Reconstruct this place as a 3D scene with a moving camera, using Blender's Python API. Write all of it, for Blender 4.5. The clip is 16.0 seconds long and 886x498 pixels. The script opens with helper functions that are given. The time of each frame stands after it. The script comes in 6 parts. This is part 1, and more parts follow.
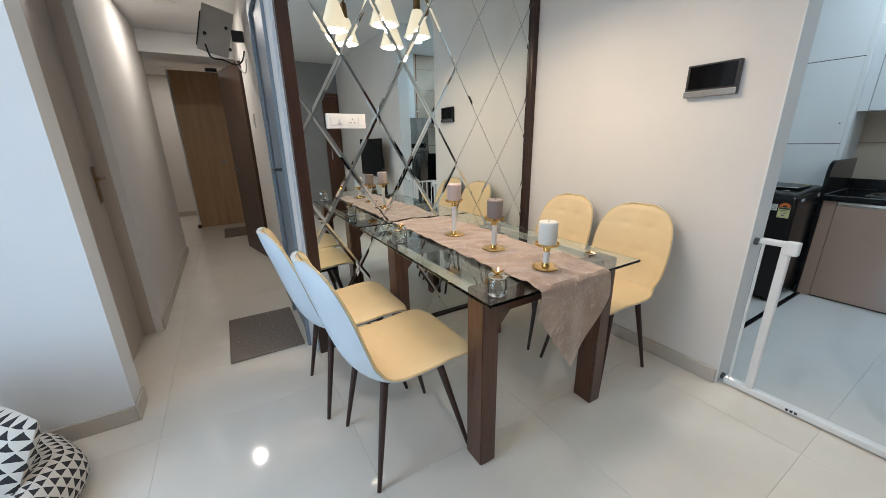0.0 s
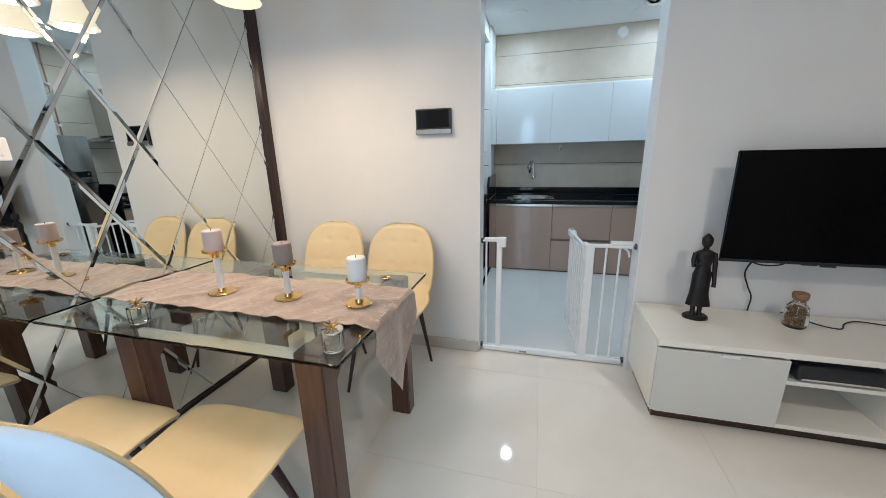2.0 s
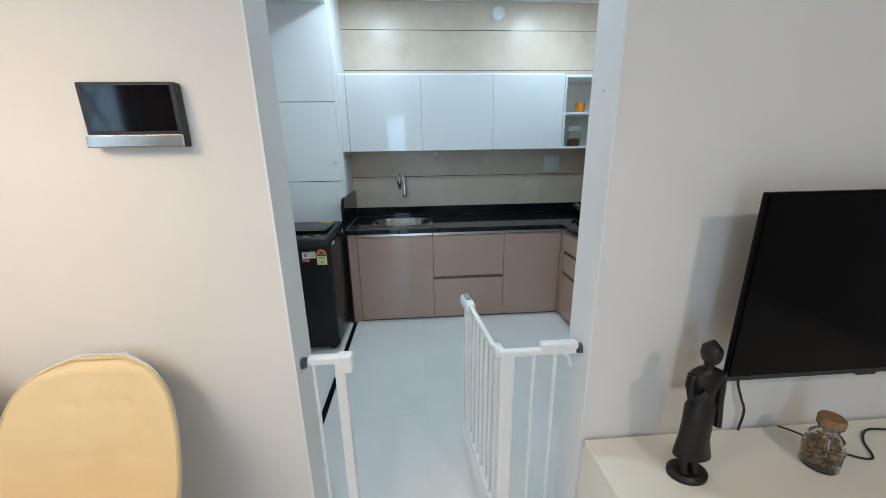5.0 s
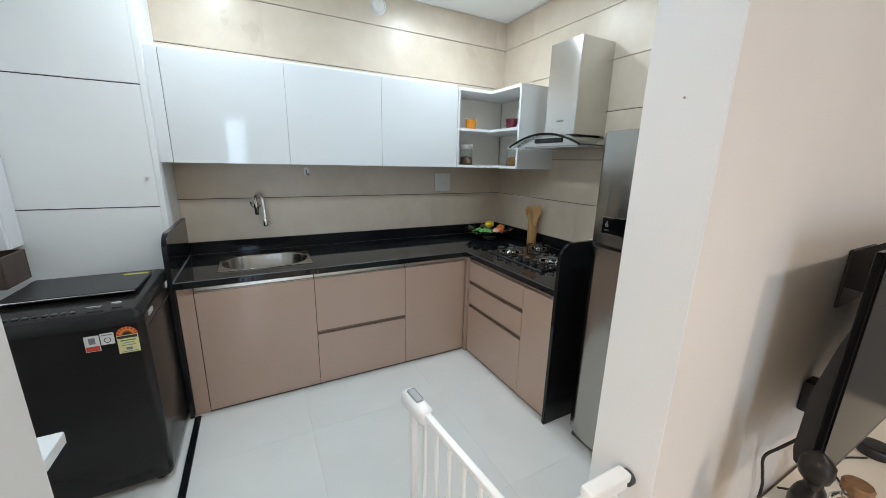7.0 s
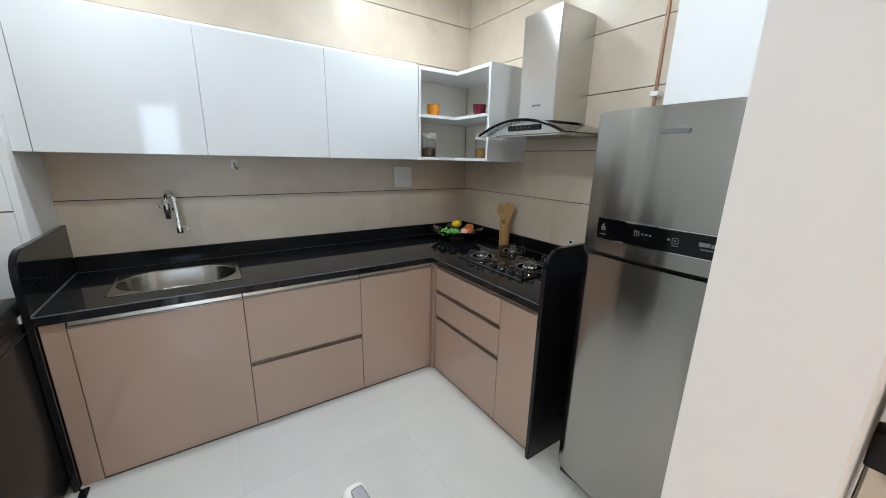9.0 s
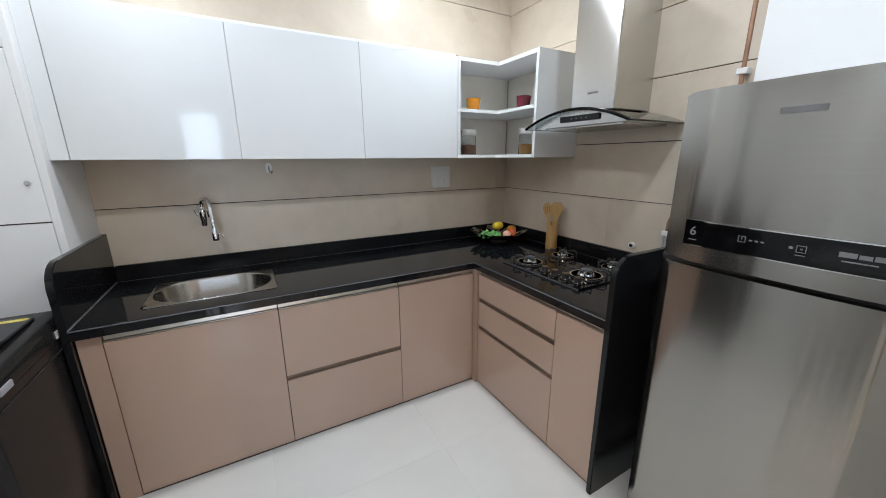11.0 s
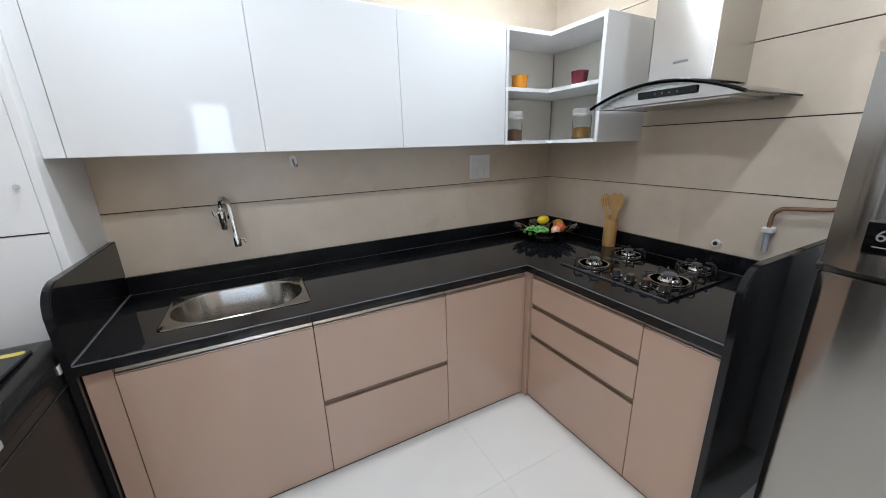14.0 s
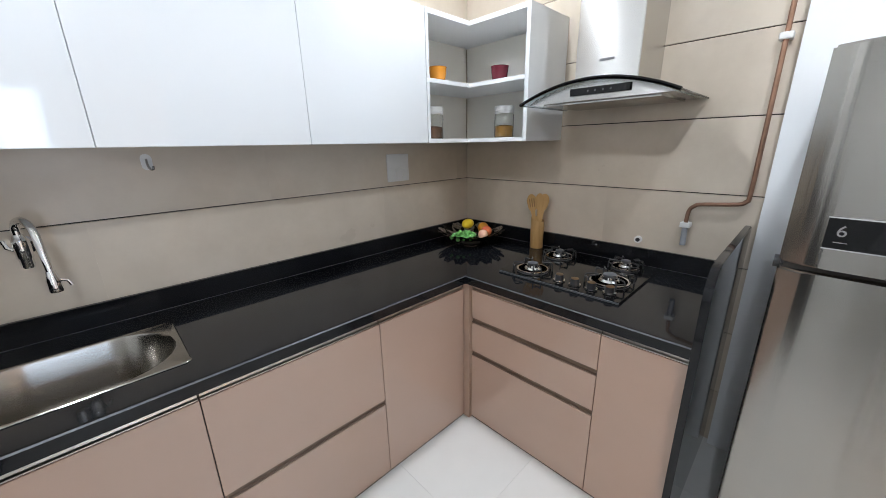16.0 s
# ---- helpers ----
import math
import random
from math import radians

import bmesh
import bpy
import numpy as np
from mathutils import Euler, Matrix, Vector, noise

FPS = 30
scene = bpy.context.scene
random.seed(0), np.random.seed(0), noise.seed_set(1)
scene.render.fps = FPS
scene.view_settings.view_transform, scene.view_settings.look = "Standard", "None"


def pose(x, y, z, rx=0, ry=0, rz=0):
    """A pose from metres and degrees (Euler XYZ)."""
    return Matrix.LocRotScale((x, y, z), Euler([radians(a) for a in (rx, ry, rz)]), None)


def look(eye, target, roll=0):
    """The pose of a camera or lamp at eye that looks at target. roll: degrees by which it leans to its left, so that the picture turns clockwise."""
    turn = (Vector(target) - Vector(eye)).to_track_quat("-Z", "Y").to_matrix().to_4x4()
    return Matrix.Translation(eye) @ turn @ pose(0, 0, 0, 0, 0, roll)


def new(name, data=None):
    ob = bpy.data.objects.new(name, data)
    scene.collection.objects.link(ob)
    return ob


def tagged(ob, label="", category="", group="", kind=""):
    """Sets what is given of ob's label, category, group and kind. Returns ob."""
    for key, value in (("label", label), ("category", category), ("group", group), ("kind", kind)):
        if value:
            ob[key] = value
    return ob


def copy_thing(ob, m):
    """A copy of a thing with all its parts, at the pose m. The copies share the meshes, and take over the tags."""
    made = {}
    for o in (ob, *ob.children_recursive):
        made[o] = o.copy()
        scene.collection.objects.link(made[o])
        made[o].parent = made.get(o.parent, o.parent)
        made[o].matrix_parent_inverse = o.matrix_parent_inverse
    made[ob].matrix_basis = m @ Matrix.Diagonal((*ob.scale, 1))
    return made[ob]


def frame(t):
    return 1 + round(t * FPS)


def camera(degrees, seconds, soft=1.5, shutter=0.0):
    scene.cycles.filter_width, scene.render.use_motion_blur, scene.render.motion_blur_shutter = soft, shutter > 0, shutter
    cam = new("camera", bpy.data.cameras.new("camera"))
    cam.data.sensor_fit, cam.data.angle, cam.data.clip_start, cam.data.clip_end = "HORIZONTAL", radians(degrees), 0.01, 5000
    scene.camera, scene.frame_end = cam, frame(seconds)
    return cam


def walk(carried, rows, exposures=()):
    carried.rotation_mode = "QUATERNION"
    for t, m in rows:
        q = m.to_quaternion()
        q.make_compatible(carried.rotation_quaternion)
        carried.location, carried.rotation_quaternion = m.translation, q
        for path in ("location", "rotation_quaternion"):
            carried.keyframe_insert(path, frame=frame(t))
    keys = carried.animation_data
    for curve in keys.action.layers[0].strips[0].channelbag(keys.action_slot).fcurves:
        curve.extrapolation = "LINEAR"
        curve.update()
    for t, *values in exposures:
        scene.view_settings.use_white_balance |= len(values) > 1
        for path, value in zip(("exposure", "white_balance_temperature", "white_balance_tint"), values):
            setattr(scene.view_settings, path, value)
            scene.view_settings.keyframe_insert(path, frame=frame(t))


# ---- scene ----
cam = camera(102.8, 16.0, 0.65)
PATH = [
    (0, (2.087, -2.079, 1.277), (0.443, -1.1, 0.694), -1.0),
    (0.5, (2.023, -2.078, 1.324), (0.571, -0.848, 0.707), -0.2),
    (1, (1.879, -2.156, 1.334), (0.837, -0.548, 0.762), -0.1),
    (1.5, (1.806, -2.205, 1.339), (1.102, -0.422, 0.77), -0.8),
    (2, (1.806, -2.199, 1.343), (1.295, -0.335, 0.827), -1.3),
    (2.5, (1.816, -2.152, 1.386), (1.479, -0.258, 0.841), -1.5),
    (3, (1.864, -2.007, 1.382), (1.599, -0.102, 0.834), -1.8),
    (3.5, (1.928, -1.768, 1.427), (1.726, 0.161, 0.938), -0.5),
    (4, (1.939, -1.549, 1.434), (1.793, 0.368, 0.884), -0.9),
    (4.2, (1.91, -1.419, 1.443), (1.85, 0.503, 0.892), -1.3),
    (6.3, (1.757, -0.467, 1.445), (2.29, 1.402, 0.972), 1.1),
    (6.5, (1.711, -0.395, 1.445), (2.388, 1.427, 0.973), 0.9),
    (7, (1.682, -0.333, 1.477), (2.592, 1.384, 1.004), 1.3),
    (7.5, (1.711, -0.243, 1.456), (2.755, 1.383, 0.938), 1.7),
    (8, (1.78, -0.14, 1.459), (2.819, 1.493, 0.952), 1.1),
    (8.5, (1.822, -0.091, 1.456), (2.901, 1.501, 0.907), 2.6),
    (9, (1.867, -0.017, 1.453), (2.947, 1.593, 0.96), 1.3),
    (9.5, (1.883, 0.103, 1.447), (2.994, 1.69, 0.95), 0.7),
    (10, (1.874, 0.179, 1.441), (2.968, 1.764, 0.902), -0.2),
    (10.2, (1.896, 0.154, 1.435), (2.879, 1.814, 0.907), -1.5),
    (12.3, (1.879, 0.219, 1.461), (2.795, 1.934, 0.99), -0.3),
    (12.5, (1.871, 0.227, 1.442), (2.803, 1.942, 1.005), -1.4),
    (13, (1.875, 0.301, 1.426), (2.896, 1.949, 0.933), -0.7),
    (13.5, (1.849, 0.44, 1.443), (2.965, 2.006, 0.892), -1.6),
    (14, (1.84, 0.507, 1.45), (2.721, 2.212, 0.889), -1.7),
    (14.5, (1.865, 0.588, 1.437), (2.522, 2.394, 0.881), -1.5),
    (15, (1.927, 0.635, 1.437), (2.554, 2.448, 0.872), -0.8),
    (15.5, (1.914, 0.726, 1.435), (2.895, 2.367, 0.85), -1.2),
    (16, (1.871, 0.816, 1.434), (3.208, 2.192, 0.869), -1.2),
]
walk(cam, [(t, look(eye, target, roll)) for t, eye, target, roll in PATH],
     exposures=[(0.0, -0.67, 6300, 12), (1.2, -0.63, 6250, 13), (2.5, -0.57, 6150, 11), (4.2, -0.56, 6150, 10), (6.5, -0.17, 7000, 17), (8.0, -0.06, 7200, 18), (9.5, -0.09, 7350, 22), (12.5, 0.08, 7350, 24), (14.5, 0.15, 7350, 25), (16.0, 0.27, 7300, 25)])

# ---- light ----
world = bpy.data.worlds.new("world")
scene.world = world
world.use_nodes = True
wn = world.node_tree.nodes
sky = wn.new("ShaderNodeTexSky")
sky.sky_type, sky.sun_disc, sky.sun_elevation, sky.sun_rotation = "NISHITA", False, radians(40), radians(160)
wn["Background"].inputs[1].default_value = 0.12
world.node_tree.links.new(sky.outputs[0], wn["Background"].inputs[0])

CEIL = 2.69


def area_lamp(name, m, sx, sy, watts, colour, shape="RECTANGLE", spread=180):
    d = bpy.data.lights.new(name, "AREA")
    d.shape, d.size, d.energy, d.color, d.spread = shape, sx, watts, colour, radians(spread)
    if shape in ("RECTANGLE", "ELLIPSE"):
        d.size_y = sy
    ob = new(name, d)
    ob.matrix_world = m
    return ob


COOL, WARM, DAY = (0.68, 0.88, 1.0), (1.0, 0.79, 0.56), (0.44, 0.71, 1.0)
NEUTRAL = (1.0, 0.93, 0.84)
# daylight in the opening of the balcony door behind the walker
area_lamp("window_light", pose(1.235, -3.40, 1.15, 90, 0, 0), 0.74, 2.1, 36, DAY)
# recessed downlights; the living room pair is unseen, added to light the room
LIVING_FILL_SPOTS = [(0.88, -2.70), (3.2, -2.3)]
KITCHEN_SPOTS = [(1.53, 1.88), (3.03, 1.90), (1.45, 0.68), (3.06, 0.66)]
HALL_SPOTS = [(-2.08, -2.29)]
for (px, py), watts in zip(LIVING_FILL_SPOTS, (7, 30)):
    area_lamp("downlight_lamp", pose(px, py, CEIL - 0.012, 0, 0, 0), 0.11, 0.11, watts, NEUTRAL, "DISK")
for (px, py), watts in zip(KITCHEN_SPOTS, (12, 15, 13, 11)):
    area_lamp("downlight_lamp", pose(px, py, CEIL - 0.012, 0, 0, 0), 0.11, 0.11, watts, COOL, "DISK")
for px, py in HALL_SPOTS:
    area_lamp("downlight_lamp", pose(px, py, 2.428, 0, 0, 0), 0.10, 0.10, 13, NEUTRAL, "DISK")
# unseen extra lamp, added to brighten the far end of the hall
area_lamp("downlight_lamp", pose(-5.3, -2.6, 2.428, 0, 0, 0), 0.10, 0.10, 10, NEUTRAL, "DISK")

# ---- materials ----


def material(name, base, rough=0.5, metal=0.0, second=None, scale=6.0, detail=6.0, mix_at=0.5, bump=0.0, bump_scale=80.0,
             coat=0.0, stretch=(1, 1, 1), rand=0.0, rough_var=0.0, spec=0.5, transmission=0.0, ior=1.45, emit=None, emit_power=0.0,
             bump_distance=0.002):
    m = bpy.data.materials.new(name)
    m.use_nodes = True
    nt = m.node_tree
    n, l = nt.nodes, nt.links
    b = n["Principled BSDF"]
    b.inputs["Base Color"].default_value = (*base, 1)
    b.inputs["Roughness"].default_value = rough
    b.inputs["Metallic"].default_value = metal
    b.inputs["Coat Weight"].default_value = coat
    b.inputs["Coat Roughness"].default_value = 0.05
    b.inputs["Specular IOR Level"].default_value = spec
    b.inputs["Transmission Weight"].default_value = transmission
    b.inputs["IOR"].default_value = ior
    if emit:
        b.inputs["Emission Color"].default_value = (*emit, 1)
        b.inputs["Emission Strength"].default_value = emit_power
    tc = n.new("ShaderNodeTexCoord")
    mp = n.new("ShaderNodeMapping")
    mp.inputs["Scale"].default_value = stretch
    l.new(tc.outputs["Object"], mp.inputs["Vector"])
    if rand:
        info = n.new("ShaderNodeObjectInfo")
        mul = n.new("ShaderNodeVectorMath")
        mul.operation = "MULTIPLY"
        comb = n.new("ShaderNodeCombineXYZ")
        l.new(info.outputs["Random"], comb.inputs[0])
        l.new(info.outputs["Random"], comb.inputs[1])
        mul.inputs[1].default_value = (37, 19, 0)
        l.new(comb.outputs[0], mul.inputs[0])
        add = n.new("ShaderNodeVectorMath")
        l.new(mp.outputs[0], add.inputs[0])
        l.new(mul.outputs[0], add.inputs[1])
        vec = add.outputs[0]
    else:
        vec = mp.outputs[0]
    if second:
        noise_a = n.new("ShaderNodeTexNoise")
        noise_a.inputs["Scale"].default_value = scale
        noise_a.inputs["Detail"].default_value = detail
        noise_a.inputs["Roughness"].default_value = 0.62
        l.new(vec, noise_a.inputs["Vector"])
        ramp = n.new("ShaderNodeValToRGB")
        ramp.color_ramp.elements[0].position = max(0.0, mix_at - 0.17)
        ramp.color_ramp.elements[1].position = min(1.0, mix_at + 0.17)
        ramp.color_ramp.elements[0].color = (*base, 1)
        ramp.color_ramp.elements[1].color = (*second, 1)
        l.new(noise_a.outputs["Fac"], ramp.inputs[0])
        out = ramp.outputs[0]
        if rand:
            hsv = n.new("ShaderNodeHueSaturation")
            mr = n.new("ShaderNodeMapRange")
            mr.inputs["To Min"].default_value, mr.inputs["To Max"].default_value = 1 - rand, 1 + rand
            l.new(info.outputs["Random"], mr.inputs["Value"])
            l.new(mr.outputs[0], hsv.inputs["Value"])
            l.new(out, hsv.inputs["Color"])
            out = hsv.outputs[0]
        l.new(out, b.inputs["Base Color"])
    if rough_var:
        nr = n.new("ShaderNodeTexNoise")
        nr.inputs["Scale"].default_value = scale * 0.6
        nr.inputs["Detail"].default_value = 8
        l.new(vec, nr.inputs["Vector"])
        mr2 = n.new("ShaderNodeMapRange")
        mr2.inputs["From Min"].default_value, mr2.inputs["From Max"].default_value = 0.3, 0.7
        mr2.inputs["To Min"].default_value = max(0.0, rough - rough_var)
        mr2.inputs["To Max"].default_value = rough + rough_var
        l.new(nr.outputs["Fac"], mr2.inputs["Value"])
        l.new(mr2.outputs[0], b.inputs["Roughness"])
    if bump:
        nb = n.new("ShaderNodeTexNoise")
        nb.inputs["Scale"].default_value = bump_scale
        nb.inputs["Detail"].default_value = 4
        l.new(vec, nb.inputs["Vector"])
        bp = n.new("ShaderNodeBump")
        bp.inputs["Strength"].default_value = bump
        bp.inputs["Distance"].default_value = bump_distance
        l.new(nb.outputs["Fac"], bp.inputs["Height"])
        l.new(bp.outputs[0], b.inputs["Normal"])
    return m


M = {
    "paint": material("cream_wall_paint", (0.76, 0.73, 0.69), 0.75, second=(0.72, 0.69, 0.65), scale=1.6, bump=0.12, bump_scale=120),
    "white_paint": material("white_wall_paint", (0.80, 0.81, 0.81), 0.6, second=(0.76, 0.77, 0.77), scale=1.4, bump=0.1, bump_scale=120),
    "grey_paint": material("grey_wall_paint", (0.30, 0.30, 0.30), 0.7, second=(0.26, 0.26, 0.26), scale=1.5, bump=0.1, bump_scale=120),
    "ceiling": material("ceiling_paint", (0.82, 0.83, 0.83), 0.8, second=(0.79, 0.80, 0.80), scale=1.2),
    "tile_floor": material("polished_vitrified_tile", (0.78, 0.73, 0.65), 0.06, second=(0.73, 0.68, 0.60), scale=2.6, detail=9, rand=0.015, rough_var=0.02, spec=0.55),
    "tile_kitchen": material("polished_white_tile", (0.69, 0.685, 0.66), 0.10, second=(0.65, 0.645, 0.62), scale=2.6, detail=9, rand=0.015, rough_var=0.02, spec=0.55),
    "grout": material("floor_grout", (0.62, 0.60, 0.55), 0.9, second=(0.56, 0.54, 0.49), scale=30),
    "skirting": material("skirting_tile", (0.55, 0.50, 0.44), 0.2, second=(0.50, 0.45, 0.39), scale=5, detail=8),
    "wall_tile": material("beige_wall_tile", (0.64, 0.548, 0.448), 0.33, second=(0.57, 0.478, 0.384), scale=5.0, detail=10, rand=0.03, rough_var=0.06),
    "wall_grout": material("dark_tile_joint", (0.075, 0.060, 0.050), 0.9, second=(0.055, 0.044, 0.037), scale=30),
    "white_gloss": material("white_gloss_laminate", (0.72, 0.74, 0.75), 0.06, second=(0.70, 0.72, 0.73), scale=1.2, bump=0.03, bump_scale=3, coat=0.5, bump_distance=0.004),
    "white_panel": material("white_painted_panel", (0.82, 0.83, 0.83), 0.3, second=(0.79, 0.80, 0.80), scale=1.2, bump=0.03, bump_scale=3, bump_distance=0.004),
    "taupe_gloss": material("taupe_gloss_laminate", (0.48, 0.33, 0.26), 0.10, second=(0.45, 0.308, 0.242), scale=1.2, bump=0.03, bump_scale=3, coat=0.5, bump_distance=0.004),
    # metal of the lower profiles, darkened to carry the drawer grooves' shadow line
    "taupe_edge": material("shaded_bronze_profile", (0.22, 0.155, 0.12), 0.35, 0.6, second=(0.18, 0.125, 0.095), scale=8),
    "dark_gap": material("shadow_gap_board", (0.10, 0.072, 0.056), 0.7, second=(0.08, 0.058, 0.046), scale=20),
    "granite": material("black_granite", (0.007, 0.0075, 0.009), 0.06, second=(0.012, 0.0125, 0.0145), scale=420, detail=3, mix_at=0.66, rough_var=0.03, spec=0.45),
    "alu": material("brushed_aluminium", (0.62, 0.58, 0.52), 0.28, 1.0, second=(0.55, 0.51, 0.46), scale=40, stretch=(1, 1, 20)),
    "steel": material("brushed_steel", (0.56, 0.55, 0.53), 0.22, 1.0, second=(0.50, 0.49, 0.47), scale=14, stretch=(1, 0.05, 1), rough_var=0.05),
    "hood_steel": material("hood_steel", (0.60, 0.59, 0.57), 0.24, 1.0, second=(0.61, 0.60, 0.58), scale=60, stretch=(1, 0.02, 4)),
    "fridge_steel": material("fridge_steel", (0.41, 0.39, 0.363), 0.14, 1.0, second=(0.393, 0.373, 0.347), scale=60, stretch=(1, 0.02, 4)),
    "shelf_back": material("ivory_back_board", (0.90, 0.87, 0.80), 0.35, second=(0.87, 0.84, 0.77), scale=2),
    "fridge_side": material("silver_sheet_metal", (0.52, 0.55, 0.60), 0.24, 0.75, second=(0.49, 0.52, 0.57), scale=5),
    "sink_steel": material("sink_steel", (0.37, 0.35, 0.32), 0.20, 1.0, second=(0.31, 0.29, 0.265), scale=12, stretch=(0.1, 1, 1), rough_var=0.06),
    "chrome": material("chrome", (0.80, 0.80, 0.80), 0.06, 1.0, second=(0.76, 0.76, 0.76), scale=20),
    "gold": material("polished_gold_metal", (0.83, 0.56, 0.22), 0.14, 1.0, second=(0.75, 0.48, 0.17), scale=20),
    "copper": material("copper_pipe", (0.40, 0.225, 0.155), 0.48, 0.8, second=(0.29, 0.16, 0.11), scale=25),
    "black_plastic": material("black_plastic", (0.018, 0.018, 0.020), 0.35, second=(0.024, 0.024, 0.026), scale=30, bump=0.08, bump_scale=300),
    "dark_grey": material("dark_grey_enamel", (0.013, 0.0115, 0.0115), 0.24, second=(0.016, 0.0145, 0.0145), scale=6, spec=0.32),
    "wm_lid": material("smoked_lid_plastic", (0.012, 0.0125, 0.014), 0.34, second=(0.015, 0.0155, 0.017), scale=9),
    "dark_grey_side": material("dark_grey_sheet_metal", (0.06, 0.065, 0.072), 0.4, second=(0.07, 0.075, 0.082), scale=8),
    "screen": material("black_screen_glass", (0.003, 0.003, 0.0035), 0.07, second=(0.004, 0.004, 0.0045), scale=3, spec=0.4),
    "tv_screen": material("matt_black_display", (0.002, 0.002, 0.0023), 0.16, second=(0.0026, 0.0026, 0.003), scale=3, spec=0.14),
    "granite_edge": material("honed_granite_arris", (0.085, 0.088, 0.096), 0.35, second=(0.05, 0.053, 0.06), scale=60, detail=5),
    "sealant": material("grey_joint_sealant", (0.15, 0.15, 0.155), 0.6, second=(0.09, 0.09, 0.095), scale=35),
    "panel_grey": material("pale_grey_enamel", (0.50, 0.49, 0.47), 0.4, second=(0.46, 0.45, 0.43), scale=9),
    "door_brown": material("brown_door_veneer", (0.115, 0.050, 0.030), 0.38, second=(0.085, 0.036, 0.021), scale=5, detail=10, stretch=(3, 3, 0.22)),
    "white_plastic": material("white_plastic", (0.78, 0.77, 0.75), 0.3, second=(0.74, 0.73, 0.71), scale=12),
    "grey_plastic": material("grey_plastic", (0.35, 0.36, 0.38), 0.35, second=(0.31, 0.32, 0.34), scale=12),
    "walnut": material("dark_walnut", (0.115, 0.048, 0.026), 0.32, second=(0.060, 0.024, 0.014), scale=9, detail=10, stretch=(6, 6, 0.5), coat=0.2, bump=0.1, bump_scale=60),
    "walnut_h": material("dark_walnut_rail", (0.095, 0.042, 0.024), 0.32, second=(0.055, 0.024, 0.014), scale=9, detail=10, stretch=(6, 0.5, 6), coat=0.2),
    "mirror_frame": material("wenge_trim", (0.050, 0.024, 0.018), 0.3, second=(0.030, 0.014, 0.011), scale=9, detail=10, stretch=(8, 8, 0.5)),
    "door_wood": material("oak_door_veneer", (0.50, 0.33, 0.185), 0.38, second=(0.40, 0.25, 0.13), scale=5, detail=10, stretch=(3, 3, 0.22)),
    "door_dark": material("dark_door_edge", (0.075, 0.040, 0.024), 0.4, second=(0.05, 0.026, 0.016), scale=6, stretch=(5, 5, 0.4)),
    "door_blue": material("blue_grey_frame_paint", (0.24, 0.29, 0.33), 0.4, second=(0.21, 0.26, 0.30), scale=5),
    "door_beige": material("beige_door_laminate", (0.55, 0.47, 0.40), 0.4, second=(0.50, 0.42, 0.355), scale=4, stretch=(2, 2, 0.4)),
    "leather": material("cream_leather", (0.80, 0.635, 0.385), 0.42, second=(0.76, 0.595, 0.345), scale=7, bump=0.25, bump_scale=220, rough_var=0.08),
    "leather_back": material("white_leather", (0.62, 0.68, 0.72), 0.45, second=(0.57, 0.63, 0.67), scale=6, bump=0.2, bump_scale=220),
    "piping": material("cream_piping", (0.70, 0.54, 0.30), 0.5, second=(0.62, 0.47, 0.25), scale=30),
    "chair_leg": material("dark_wood_leg", (0.045, 0.018, 0.014), 0.3, second=(0.030, 0.012, 0.010), scale=20, stretch=(4, 4, 0.5)),
    "console": material("cream_console_laminate", (0.84, 0.79, 0.69), 0.20, second=(0.81, 0.76, 0.66), scale=3, coat=0.2),
    "console_front": material("grey_console_front", (0.66, 0.635, 0.57), 0.15, second=(0.63, 0.605, 0.54), scale=2, coat=0.3),
    "bronze": material("blackened_bronze", (0.016, 0.014, 0.014), 0.38, 0.5, second=(0.028, 0.024, 0.022), scale=25, bump=0.3, bump_scale=60),
    "cork": material("cork", (0.33, 0.19, 0.10), 0.85, second=(0.22, 0.12, 0.06), scale=60, bump=0.4, bump_scale=90),
    "pebble": material("brown_shells", (0.52, 0.34, 0.14), 0.4, second=(0.20, 0.10, 0.04), scale=55, mix_at=0.5, rand=0.2),
    "candle_pink": material("pale_mauve_wax", (0.56, 0.46, 0.44), 0.55, second=(0.52, 0.42, 0.40), scale=15),
    "candle_grey": material("grey_wax", (0.30, 0.25, 0.235), 0.55, second=(0.27, 0.225, 0.21), scale=15),
    "candle_white": material("white_wax", (0.76, 0.75, 0.71), 0.5, second=(0.72, 0.71, 0.67), scale=15),
    "wick": material("burnt_wick", (0.05, 0.04, 0.03), 0.9, second=(0.03, 0.025, 0.02), scale=50),
    "bamboo": material("bamboo", (0.56, 0.33, 0.13), 0.45, second=(0.46, 0.26, 0.095), scale=12, stretch=(5, 5, 0.5)),
    "grape": material("green_grape", (0.16, 0.46, 0.14), 0.2, second=(0.07, 0.28, 0.07), scale=40),
    "yellow": material("yellow_fruit", (0.80, 0.58, 0.03), 0.3, second=(0.72, 0.46, 0.03), scale=18),
    "red": material("red_fruit", (0.60, 0.055, 0.035), 0.25, second=(0.68, 0.20, 0.06), scale=18),
    "orange": material("orange_fruit", (0.80, 0.34, 0.03), 0.35, second=(0.74, 0.27, 0.03), scale=60, bump=0.2, bump_scale=120),
    "pink": material("peach_fruit", (0.75, 0.33, 0.26), 0.4, second=(0.78, 0.48, 0.30), scale=14),
    "cup_orange": material("orange_glazed_cup", (0.80, 0.30, 0.03), 0.25, second=(0.74, 0.26, 0.03), scale=10),
    "cup_maroon": material("maroon_glazed_cup", (0.17, 0.016, 0.030), 0.25, second=(0.14, 0.013, 0.025), scale=10),
